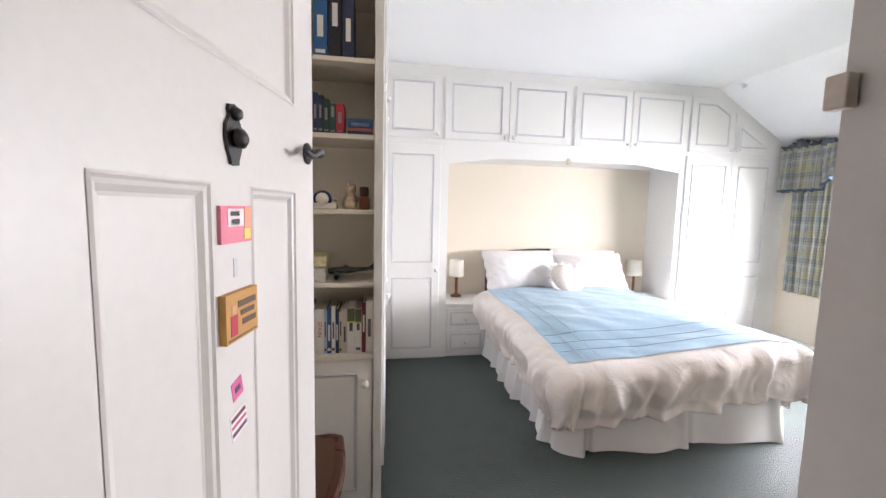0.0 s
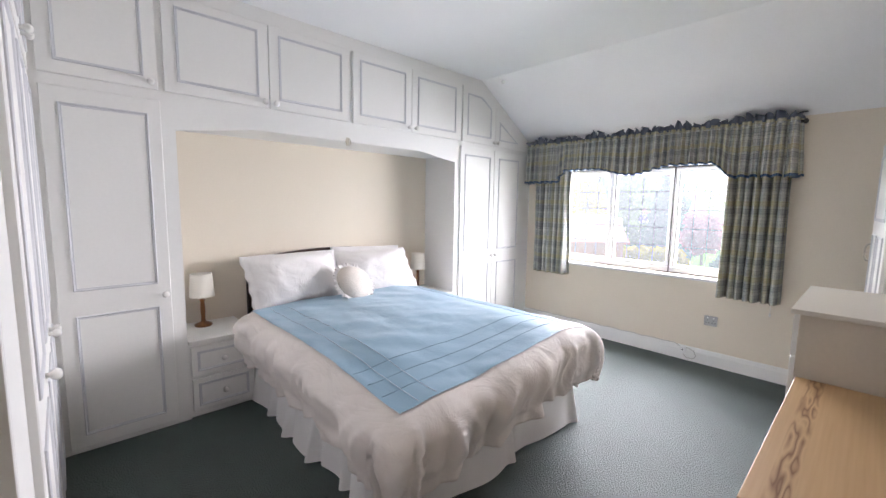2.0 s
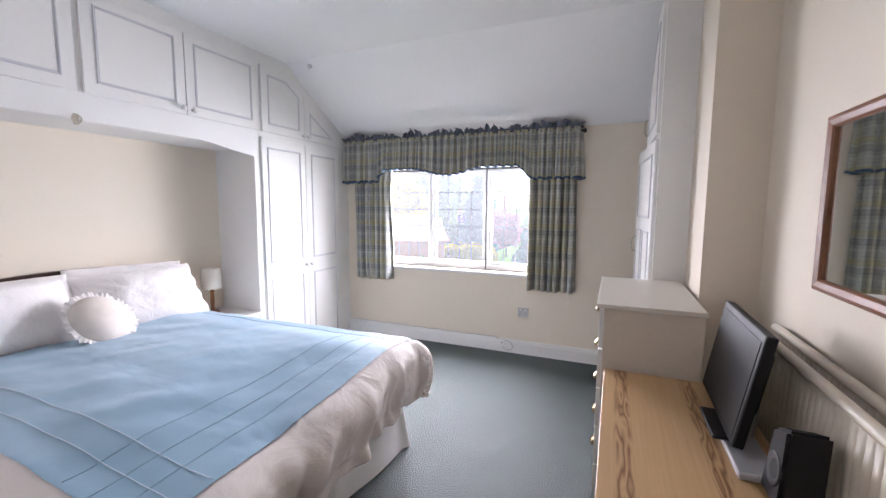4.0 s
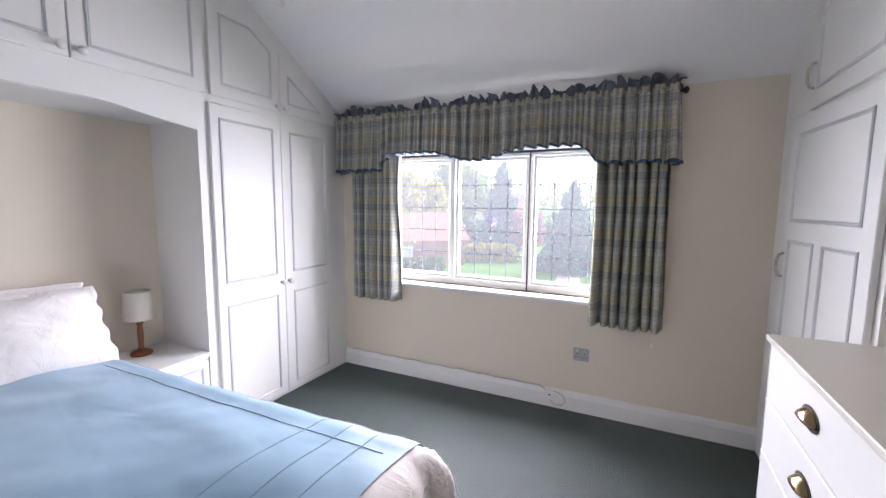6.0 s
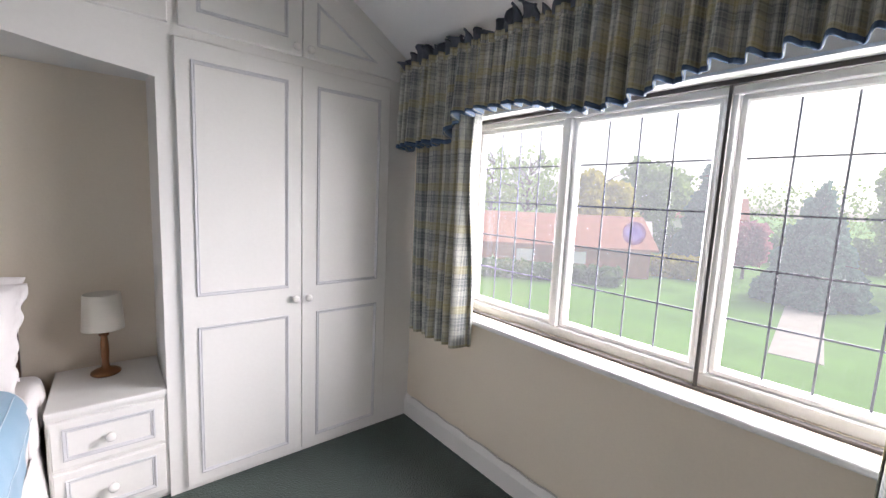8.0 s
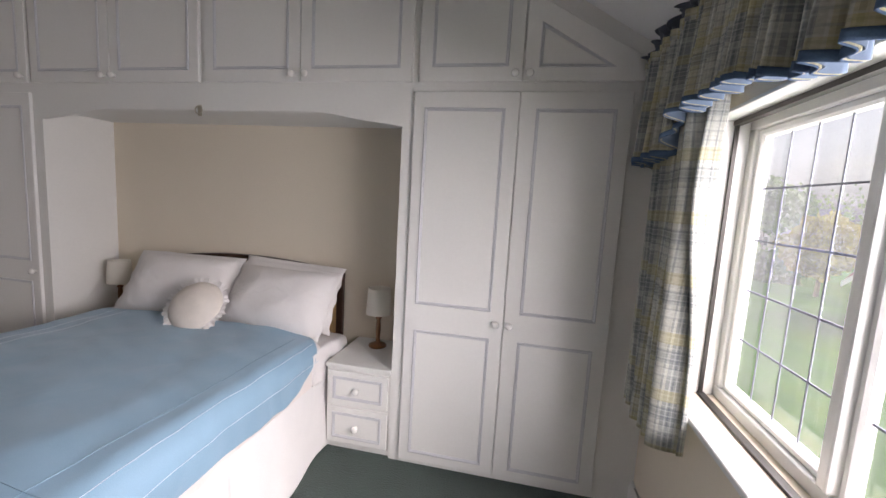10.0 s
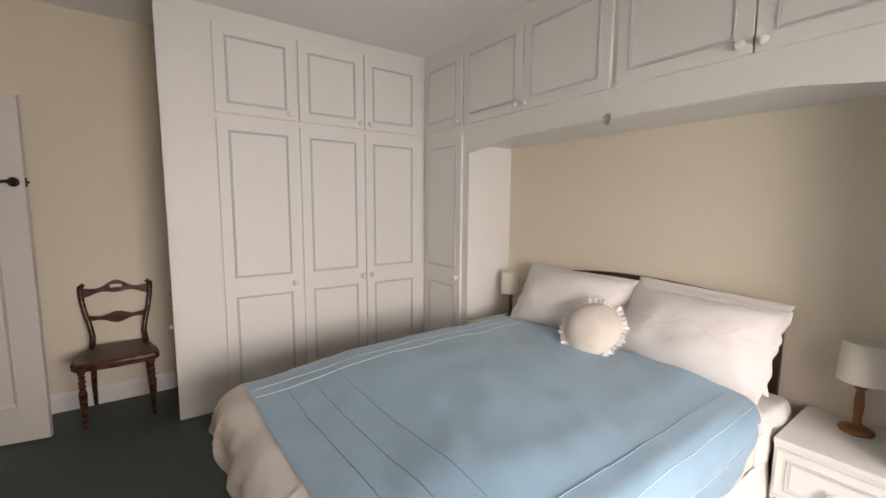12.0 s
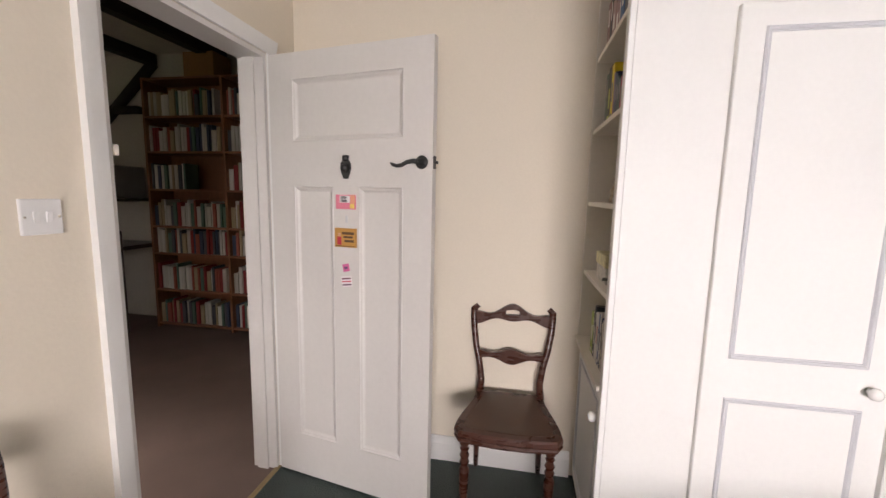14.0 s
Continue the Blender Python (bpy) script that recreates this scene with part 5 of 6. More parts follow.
tube(bm, [(XE - 0.012, 3.9 - 1.62 * i / 40, 0.136 + 0.004 * math.sin(i * 1.3) + 0.012 * max(0, math.sin(i * 0.55) - 0.7)) for i in range(41)] + [(XE - 0.016, 2.25, 0.13), (XE - 0.03, 2.215, 0.115)], 0.004, 6)
part("flex", bm, M_CABLE, cab)
bm = BM()
tube(bm, [(XE - 0.03, 2.19, 0.085), (XE - 0.03, 2.19, 0.05), (XE - 0.028, 2.16, 0.025), (XE - 0.026, 2.11, 0.03), (XE - 0.026, 2.09, 0.06), (XE - 0.025, 2.11, 0.10), (XE - 0.03, 2.15, 0.12), (XE - 0.03, 2.19, 0.118)], 0.004, 6)
part("loop", bm, M_CABLE, cab)
outl = thing("cable_outlet", (XE - 0.02, 2.195, 0.09), "small white cable outlet box on the skirting", "outlet box")
bm = BM()
box(bm, XE - 0.046, XE - 0.0205, 2.172, 2.22, 0.06, 0.125, 0.003, 2)
part("box", bm, M_PLAST, outl)
bm = BM()
lathe(bm, [(0.006, 0), (0.006, 0.004), (0, 0.005)], (XE - 0.046, 2.195, 0.097), (-1, 0, 0), 12)
part("jack", bm, M_BLACK, outl)

# alarm sensor on the sloping ceiling
sen = thing("ceiling_sensor", (3.72, 3.74, slope_z(3.72)), "tiny white sensor on the sloping ceiling", "sensor")
bm = BM()
lathe(bm, [(0.022, 0), (0.022, 0.012), (0.014, 0.02), (0.012, 0.03), (0, 0.032)], (3.70, 3.74, slope_z(3.70) + 0.002), (-0.5, 0, -0.85), 16)
part("body", bm, M_PLAST, sen)

# ---- the window ----
M_FRAME = material("white_window_paint", (0.74, 0.74, 0.73), 0.35, 0.03, 5, 60, 0.03)
M_LEAD = material("lead_came", (0.22, 0.235, 0.27), 0.7, 0.2, 30, 90, 0.1)
M_TRACK = material("dark_anodised_track", (0.05, 0.045, 0.042), 0.4, 0.1, 10, 90, 0.02, metal=0.6)
def glass_material():
    m = bpy.data.materials.new("window_glass")
    m.use_nodes = True
    n, l = m.node_tree.nodes, m.node_tree.links
    n.remove(n["Principled BSDF"])
    tr, gl, mx, lw, k = n.new("ShaderNodeBsdfTransparent"), n.new("ShaderNodeBsdfGlossy"), n.new("ShaderNodeMixShader"), n.new("ShaderNodeLayerWeight"), n.new("ShaderNodeMath")
    gl.inputs["Roughness"].default_value = 0.03
    lw.inputs["Blend"].default_value = 0.25
    k.operation = "MULTIPLY"
    k.inputs[1].default_value = 0.25
    l.new(lw.outputs["Facing"], k.inputs[0])
    l.new(k.outputs[0], mx.inputs[0])
    l.new(tr.outputs[0], mx.inputs[1])
    l.new(gl.outputs[0], mx.inputs[2])
    # a little translucent white imitates the overexposed haze over the view
    haze, m2 = n.new("ShaderNodeBsdfTranslucent"), n.new("ShaderNodeMixShader")
    haze.inputs[0].default_value = (0.9, 0.95, 1.0, 1)
    m2.inputs[0].default_value = 0.012
    l.new(mx.outputs[0], m2.inputs[1])
    l.new(haze.outputs[0], m2.inputs[2])
    l.new(m2.outputs[0], n["Material Output"].inputs[0])
    return m


M_GLASS = glass_material()
WX = 4.66
win = thing("window_1", (WX, 2.72, 0.76), "white painted casement window with leaded panes", "window", kind="structure")
bm = BM()
box(bm, WX, WX + 0.04, WIN_Y0, WIN_Y1, WIN_Z0, WIN_Z0 + 0.045, 0.004)
box(bm, WX, WX + 0.04, WIN_Y0, WIN_Y1, WIN_Z1 - 0.045, WIN_Z1, 0.004)
for y in (WIN_Y0 + 0.0225, WIN_Y1 - 0.0225):
    box(bm, WX, WX + 0.04, y - 0.0225, y + 0.0225, WIN_Z0 + 0.045, WIN_Z1 - 0.045, 0.004)
MULL = [WIN_Y0 + (WIN_Y1 - WIN_Y0) * k / 3 for k in (1, 2)]
for y in MULL:
    box(bm, WX - 0.012, WX + 0.04, y - 0.02, y + 0.02, WIN_Z0 + 0.045, WIN_Z1 - 0.045, 0.008, 2)
part("window_frame", bm, M_FRAME, win)
edges = [WIN_Y0 + 0.045, MULL[0] - 0.02, MULL[0] + 0.02, MULL[1] - 0.02, MULL[1] + 0.02, WIN_Y1 - 0.045]
for k in range(3):
    a, b = edges[2 * k] + 0.002, edges[2 * k + 1] - 0.002
    z0, z1 = WIN_Z0 + 0.047, WIN_Z1 - 0.047
    bm = BM()
    ring(bm, rect(a, b, z0, z1), [(0, 0.0), (0, 0.035), (0.005, 0.04), (0.016, 0.038), (0.023, 0.026), (0.025, 0.008), (0.027, 0.0)], lambda u, v, w: (WX + 0.040 - 0.75 * w, u, v))
    sash = part("casement", bm, M_FRAME, win, "white casement")
    a, b, z0, z1 = a + 0.023, b - 0.023, z0 + 0.023, z1 - 0.023
    for i in range(4):
        for j in range(5):
            bm = BM()
            box(bm, WX + 0.034, WX + 0.037, a + (b - a) * i / 4 + 0.001, a + (b - a) * (i + 1) / 4 - 0.001, z0 + (z1 - z0) * j / 5 + 0.001, z0 + (z1 - z0) * (j + 1) / 5 - 0.001)
            p = part("pane", bm, M_GLASS, sash)
            p.visible_shadow = False
    for i in (1, 2, 3):
        bm = BM()
        y = a + (b - a) * i / 4
        box(bm, WX + 0.0312, WX + 0.0335, y - 0.003, y + 0.003, z0, z1)
        part("lead_bar", bm, M_LEAD, sash)
    for j in (1, 2, 3, 4):
        bm = BM()
        z = z0 + (z1 - z0) * j / 5
        box(bm, WX + 0.0315, WX + 0.0336, a, b, z - 0.003, z + 0.003)
        part("lead_bar", bm, M_LEAD, sash)
bm = BM()
box(bm, 4.506, WX, WIN_Y0 - 0.04, WIN_Y1 + 0.04, WIN_Z0 - 0.028, WIN_Z0 - 0.002, 0.008, 3)
part("window_sill", bm, M_FRAME, win, "white painted sill board")
for y0, y1, z0, z1 in ((WIN_Y0 + 0.0005, WIN_Y0 + 0.012, WIN_Z0, WIN_Z1 - 0.0005), (WIN_Y1 - 0.012, WIN_Y1 - 0.0005, WIN_Z0, WIN_Z1 - 0.0005), (WIN_Y0 + 0.012, WIN_Y1 - 0.012, WIN_Z1 - 0.012, WIN_Z1 - 0.0005)):
    bm = BM()
    box(bm, XE - 0.003, WX - 0.001, y0, y1, z0, z1, 0.002)
    part("reveal_board", bm, M_FRAME, win)
bm = BM()
tx = WX - 0.045
box(bm, tx - 0.012, tx + 0.012, WIN_Y0 + 0.013, WIN_Y1 - 0.013, WIN_Z0 - 0.0015, WIN_Z0 + 0.010)
box(bm, tx - 0.012, tx + 0.012, WIN_Y0 + 0.013, WIN_Y1 - 0.013, WIN_Z1 - 0.028, WIN_Z1 - 0.0125)
box(bm, tx - 0.008, tx + 0.004, MULL[0] - 0.012, MULL[0] - 0.002, WIN_Z0 + 0.010, WIN_Z1 - 0.028)
box(bm, tx - 0.008, tx + 0.004, WIN_Y1 - 0.024, WIN_Y1 - 0.013, WIN_Z0 + 0.010, WIN_Z1 - 0.028)
part("glazing_track", bm, M_TRACK, win, "dark track of the sliding inner glazing")
# round transfer on the middle pane
stk = thing("window_sticker", (WX + 0.032, 2.70, 1.27), "round blue and white transparent sticker on the pane", "sticker")
bm = BM()
lathe(bm, [(0.034, 0), (0.046, 0.0), (0.046, 0.0008), (0.034, 0.0008)], (WX + 0.0335, 2.70, 1.27), (-1, 0, 0), 32)
part("rim", bm, film("blue_print", (0.25, 0.25, 0.40), 0.35), stk)
bm = BM()
lathe(bm, [(0.0, 0), (0.033, 0.0), (0.033, 0.0006), (0, 0.0006)], (WX + 0.0335, 2.70, 1.27), (-1, 0, 0), 32)
part("disc", bm, film("pale_print", (0.7, 0.68, 0.75), 0.3), stk)
bm = BM()
box(bm, WX + 0.0320, WX + 0.0327, 2.678, 2.722, 1.262, 1.272)
box(bm, WX + 0.0320, WX + 0.0327, 2.688, 2.712, 1.278, 1.288)
part("print", bm, film("blue_print", (0.25, 0.25, 0.40), 0.35), stk)


# ---- plaid curtains ----
def plaid_material():
    m = bpy.data.materials.new("blue_green_yellow_plaid")
    m.use_nodes = True
    n, l = m.node_tree.nodes, m.node_tree.links
    b = n["Principled BSDF"]
    tc, sep = n.new("ShaderNodeUVMap"), n.new("ShaderNodeSeparateXYZ")
    l.new(tc.outputs[0], sep.inputs[0])
    nz = n.new("ShaderNodeTexNoise")
    nz.inputs["Scale"].default_value, nz.inputs["Detail"].default_value = 160, 2
    l.new(tc.outputs[0], nz.inputs["Vector"])

    def stripe(axis, period, start, width, soft=0.02):
        a = n.new("ShaderNodeMath")
        a.operation = "MULTIPLY_ADD"
        a.inputs[1].default_value, a.inputs[2].default_value = 1 / period, -start
        l.new(sep.outputs[axis], a.inputs[0])
        f = n.new("ShaderNodeMath")
        f.operation = "FRACT"
        l.new(a.outputs[0], f.inputs[0])
        c = n.new("ShaderNodeMath")
        c.operation = "COMPARE"
        c.inputs[1].default_value, c.inputs[2].default_value = 0.5, width / 2
        l.new(f.outputs[0], c.inputs[0])
        return c.outputs[0]

    col = None
    last = (0.45, 0.45, 0.40, 1)

    def lay(mask, color, amount):
        nonlocal col
        mu = n.new("ShaderNodeMath")
        mu.operation = "MULTIPLY"
        mu.inputs[1].default_value = amount
        l.new(mask, mu.inputs[0])
        mx = n.new("ShaderNodeMix")
        mx.data_type = "RGBA"
        if col is None:
            mx.inputs["A"].default_value = last
        else:
            l.new(col, mx.inputs["A"])
        mx.inputs["B"].default_value = (*color, 1)
        l.new(mu.outputs[0], mx.inputs["Factor"])
        col = mx.outputs["Result"]

    NAVY, YEL, PALE, GREY = (0.05, 0.075, 0.11), (0.48, 0.42, 0.19), (0.60, 0.61, 0.57), (0.15, 0.17, 0.19)
    for ax, p, o, k in (("X", 0.13, 0.1, 1.25), ("Y", 0.20, 0.5, 0.7)):
        lay(stripe(ax, p, o + 0.32, 0.24), GREY, 0.48 * k)
        lay(stripe(ax, p, o + 0.60, 0.14), PALE, 0.38 * k)
        lay(stripe(ax, p / 11, 0.3, 0.24), PALE, 0.35 * k)
        lay(stripe(ax, p / 7, 0.1, 0.20), NAVY, 0.32 * k)
        lay(stripe(ax, p, o, 0.20), YEL, 0.40)
    mx = n.new("ShaderNodeMix")
    mx.data_type, mx.blend_type = "RGBA", "MULTIPLY"
    mx.inputs["Factor"].default_value = 0.5
    rr = n.new("ShaderNodeMapRange")
    rr.inputs["To Min"].default_value, rr.inputs["To Max"].default_value = 0.5, 1.5
    l.new(nz.outputs[0], rr.inputs["Value"])
    l.new(col, mx.inputs["A"])
    l.new(rr.outputs[0], mx.inputs["B"])
    l.new(mx.outputs["Result"], b.inputs["Base Color"])
    b.inputs["Roughness"].default_value = 0.9
    b.inputs["Specular IOR Level"].default_value = 0.15
    tl, ms = n.new("ShaderNodeBsdfTranslucent"), n.new("ShaderNodeMixShader")
    ms.inputs[0].default_value = 0.05
    l.new(mx.outputs["Result"], tl.inputs[0])
    l.new(b.outputs[0], ms.inputs[1])
    l.new(tl.outputs[0], ms.inputs[2])
    l.new(ms.outputs[0], n["Material Output"].inputs[0])
    bp = n.new("ShaderNodeBump")
    bp.inputs["Strength"].default_value, bp.inputs["Distance"].default_value = 0.2, 0.002
    l.new(nz.outputs[0], bp.inputs["Height"])
    l.new(bp.outputs[0], b.inputs["Normal"])
    return m


M_PLAID = plaid_material()
M_NAVY = material("muted_navy_trim", (0.075, 0.12, 0.20), 0.85, 0.15, 20, 300, 0.2, spec=0.15)
M_HEAD = material("dark_grey_heading", (0.085, 0.10, 0.13), 0.55, 0.15, 30, 300, 0.1, spec=0.4)
M_LINING = material("muted_blue_lining", (0.13, 0.18, 0.26), 0.9, 0.05, 20, 300, 0.1)


def cloth(name, parent, fn, nu, nv, mat, width, height, label="", thick=0.003):
    bm = BM()
    uv = bm.loops.layers.uv.new("UVMap")
    g = [[bm.verts.new(fn(i / nu, j / nv)) for j in range(nv + 1)] for i in range(nu + 1)]
    for i in range(nu):
        for j in range(nv):
            ij = ((i, j), (i + 1, j), (i + 1, j + 1), (i, j + 1))
            f = bm.faces.new([g[a][b] for a, b in ij])
            f.smooth = True
            for lp, (a, b) in zip(f.loops, ij):
                lp[uv].uv = (a / nu * width, b / nv * height)
    ob = part(name, bm, mat, parent, label)
    if thick:
        md = ob.modifiers.new("thickness", "SOLIDIFY")
        md.thickness, md.offset = thick, 0
    return ob


def curtain(y0, y1, z0, z1, x, folds, seed, lean, label):
    t = thing("curtain", (x, (y0 + y1) / 2, z0), label, "curtain", "window curtains")
    def fn(u, v):
        amp = 0.050 + 0.006 * v + 0.022 * fuzz(u * 9, seed + 1)
        ph = u * folds * 2 * math.pi + 2.4 * fuzz(u * 6, seed) + 0.9 * fuzz(u * 3, v * 1.5, seed)
        y = y0 + (y1 - y0) * u + lean * v * (0.5 - u) + 0.0085 * math.cos(ph) - 0.004 * math.sin(2 * ph)
        return (x + amp * (math.sin(ph) + 0.3 * math.sin(2 * ph + 0.8)) * 0.85 + 0.006 * fuzz(u * 4, v * 2, seed + 3), y, z1 + (z0 - z1) * v + 0.008 * v * fuzz(u * 6, seed))
    cloth("drop", t, fn, 220, 22, M_PLAID, 1.5, z1 - z0)
    return t


curtain(1.55, 1.965, 0.645, 2.03, 4.452, 7.5, 2.0, -0.02, "plaid curtain in blue and yellow, drawn open beside bare wall")
curtain(3.355, 3.835, 0.635, 2.03, 4.452, 7.5, 6.0, 0.03, "plaid curtain in blue and yellow, drawn open beside the wardrobe")

pel = thing("curtain_pelmet", (4.35, 2.75, 1.9), "gathered plaid curtain pelmet with navy trim and dark ruffled heading", "curtain pelmet")
PY0, PY1, PX = 1.55, 3.90, 4.385


def pelmet_line(u):
    """The line of the rail: returns at both ends, long front."""
    L = 0.08
    tot = 2 * L + (PY1 - PY0)
    s = u * tot
    if s < L:
        return XE - 0.02 - s, PY0, 0, -1
    if s > tot - L:
        return PX + 0.02 + (s - (tot - L)), PY1, 0, 1
    return PX, PY0 + s - L, -1, 0


def pelmet_bottom(u):
    y = u
    s = (y - PY0) / (PY1 - PY0)
    e = min(s, 1 - s)
    z = 1.635 + 0.12 * ease(0.155, 0.22, e) - 0.0 * s
    z -= 0.07 * ease(0.34, 0.5, e)
    return z


def pelmet_pt(u, v, extra=0.0):
    x, y, nx, ny = pelmet_line(u)
    zb = pelmet_bottom(y) - extra
    z = 2.052 + (zb - 2.052) * v
    g = u * 62
    ph = g * 2 * math.pi + 1.6 * fuzz(u * 30, 1.5)
    amp = 0.024 + 0.022 * v * (0.7 + 0.5 * fuzz(u * 18, 4.0))
    d = 0.6 * amp * math.sin(ph * 0.55) + 0.3 * amp * math.sin(ph * 0.23 + 1) + 0.45 * amp * math.sin(ph * 1.13 + 0.7) + 0.012 * v
    return (x + nx * d, y + ny * d, z + 0.006 * v * math.sin(ph * 0.55 + 0.6))


cloth("gathered_front", pel, pelmet_pt, 800, 14, M_PLAID, 5.4, 0.42)
cloth("lining", pel, lambda u, v: tuple(Vector(pelmet_pt(u, 0.35 + 0.645 * v)) - Vector((pelmet_line(u)[2], pelmet_line(u)[3], 0)) * 0.006), 800, 8, M_LINING, 4.2, 0.25, "muted blue lining")
cloth("trim_band", pel, lambda u, v: tuple(Vector(pelmet_pt(u, 0.955 + 0.05 * v)) + Vector((pelmet_line(u)[2], pelmet_line(u)[3], 0)) * 0.004), 800, 3, M_NAVY, 4.2, 0.03, "navy blue trim")
def ruffle(u, v):
    x, y, nx, ny = pelmet_line(u)
    k = u * 36
    lump = 0.25 + 0.75 * abs(math.sin(k * math.pi + 1.8 * fuzz(k * 0.8, 2.0))) ** 0.5
    lump *= 0.78 + 0.6 * fuzz(k * 0.45, 9.0)
    h = math.sin(v * 2.0) * 0.084 * lump
    d = 0.024 * math.sin(k * 2 * math.pi * 1.5 + 2 * v) * v + 0.014 * math.sin(k * 5.1) * v + 0.012 * v * v
    return (x + nx * d, y + ny * d + 0.012 * v * math.sin(k * 7.3), 2.050 + h)
cloth("ruffled_heading", pel, ruffle, 700, 9, M_HEAD, 4.2, 0.06, "ruffled dark grey heading", 0.004)
cloth("gathering_tape", pel, lambda u, v: tuple(Vector(pelmet_pt(u, 0.0)) + Vector((pelmet_line(u)[2] * 0.006, pelmet_line(u)[3] * 0.006, 0.012 - 0.035 * v))), 560, 3, M_PLAID, 4.2, 0.03)
rod = thing("curtain_rail", (4.36, 2.75, 2.0), "dark curtain rail with short ends", "curtain rail")
bm = BM()
tube(bm, [(4.448, PY0 - 0.03, 2.038), (4.448, PY1 + 0.004, 2.038)], 0.011, 10)
lathe(bm, [(0.012, 0), (0.02, 0.006), (0.02, 0.018), (0.01, 0.026), (0, 0.028)], (4.448, PY0 - 0.03, 2.038), (0, -1, 0), 14)
part("rail", bm, M_TRACK, rod)
for y in (1.7, 2.75, 3.8):
    bm = BM()
    tube(bm, [(4.448, y, 2.038), (XE - 0.001, y, 2.038)], 0.008, 8)
    part("bracket", bm, M_TRACK, rod)
cord = thing("cord_pull", (XE - 0.03, 1.63, 0.5), "short cord with a white acorn pull", "cord pull")
bm = BM()
tube(bm, [(4.44, 1.60, 0.95), (4.442, 1.595, 0.57)], 0.0015, 6)
lathe(bm, [(0.0, 0), (0.006, 0.004), (0.007, 0.02), (0.003, 0.032), (0, 0.033)], (4.442, 1.595, 0.54), seg=12)
part("pull", bm, M_PLAST, cord)

# ---- the room beyond the doorway ----
M_LWALL = material("old_white_plaster", (0.62, 0.57, 0.50), 0.9, 0.08, 3, 60, 0.2)
M_BEAM = material("black_oak_beam", (0.020, 0.014, 0.010), 0.7, 0.4, 8, 40, 0.4, stretch=(1, 4, 4))
M_SHELFWOOD = material("red_brown_shelf_wood", (0.24, 0.10, 0.045), 0.45, 0.25, 6, 50, 0.05, stretch=(4, 4, 1))
LX0, LX1, LY0, LY1, LZ = -2.02, 2.3, -3.2, YS - 0.13, 2.75
bm = BM()
box(bm, LX0 - 0.1, LX0, LY0, LY1, 0, LZ)
box(bm, LX0, LX1, LY0 - 0.1, LY0, 0, LZ)
# the gap between these four pieces is an unseen opening added for the fill lamp
for y0, y1, z0, z1 in ((LY0, -1.8, 0, LZ), (-0.8, LY1, 0, LZ), (-1.8, -0.8, 0, 0.95), (-1.8, -0.8, 1.95, LZ)):
    box(bm, LX1, LX1 + 0.1, y0, y1, z0, z1)
box(bm, LX0 - 0.1, XW - 0.12, LY1, LY1 + 0.1, 0, LZ)
structure("wall_library", bm, M_LWALL, "old white plaster walls of the dim room beyond", "wall")
bm = BM()
box(bm, LX0 - 0.1, LX1 + 0.1, LY0 - 0.1, LY1, LZ, LZ + 0.1)
structure("ceiling_library", bm, M_LWALL, "white plaster ceiling with dark beams", "ceiling")
for k, y in enumerate((-2.75, -1.95, -1.15, -0.35)):
    bm = BM()
    box(bm, LX0, LX1, y - 0.06, y + 0.06, LZ - 0.11, LZ, 0.012, 1)
    structure("beam", bm, M_BEAM, "dark oak ceiling beam", "beam")
def brace(a, b, r=0.05):
    bm = BM()
    tube(bm, [a, b], r, 4)
    structure("beam", bm, M_BEAM, "dark oak wall brace", "beam")
brace((LX0 + 0.05, -3.15, 1.55), (LX0 + 0.05, -1.9, 2.65))
brace((LX0 + 0.05, -3.15, 2.2), (LX0 + 0.05, -2.1, 2.2))
brace((LX0 + 0.05, -3.15, 2.62), (LX0 + 0.05, -2.5, 2.2))
tall = thing("library_bookcase", (-1.87, -1.0, 0), "tall red-brown wooden bookcase packed with books", "bookcase")
BYA, BYB, BXF = -1.80, -0.10, -1.72
ZS = [0.05, 0.40, 0.77, 1.04, 1.40, 1.76, 2.09]
bm = BM()
box(bm, LX0 + 0.002, LX0 + 0.015, BYA, BYB, 0, 2.44)
part("back", bm, M_SHELFWOOD, tall)
for y in (BYA, (BYA + BYB) / 2, BYB):
    bm = BM()
    box(bm, LX0 + 0.015, BXF, y - 0.012, y + 0.012, 0, 2.44, 0.002)
    part("upright", bm, M_SHELFWOOD, tall)
for z in ZS + [2.44]:
    for a, b in ((BYA, (BYA + BYB) / 2), ((BYA + BYB) / 2, BYB)):
        bm = BM()
        box(bm, LX0 + 0.015, BXF - 0.004, a + 0.013, b - 0.013, z - 0.02, z, 0.002)
        part("shelf", bm, M_SHELFWOOD, tall)


def spine_material():
    m = bpy.data.materials.new("assorted_book_spines")
    m.use_nodes = True
    n, l = m.node_tree.nodes, m.node_tree.links
    g, r = n.new("ShaderNodeObjectInfo"), n.new("ShaderNodeValToRGB")
    l.new(g.outputs["Random"], r.inputs[0])
    r.color_ramp.interpolation = "CONSTANT"
    cols = [(0.45, 0.42, 0.36), (0.25, 0.03, 0.03), (0.55, 0.52, 0.46), (0.05, 0.06, 0.10), (0.38, 0.30, 0.18), (0.5, 0.47, 0.42), (0.10, 0.16, 0.12), (0.30, 0.08, 0.05), (0.60, 0.57, 0.52), (0.08, 0.08, 0.09)]
    r.color_ramp.elements[0].color = (*cols[0], 1)
    for i, c in enumerate(cols[1:]):
        e = r.color_ramp.elements.new((i + 1) / len(cols))
        e.color = (*c, 1)
    l.new(r.outputs[0], n["Principled BSDF"].inputs["Base Color"])
    n["Principled BSDF"].inputs["Roughness"].default_value = 0.6
    return m


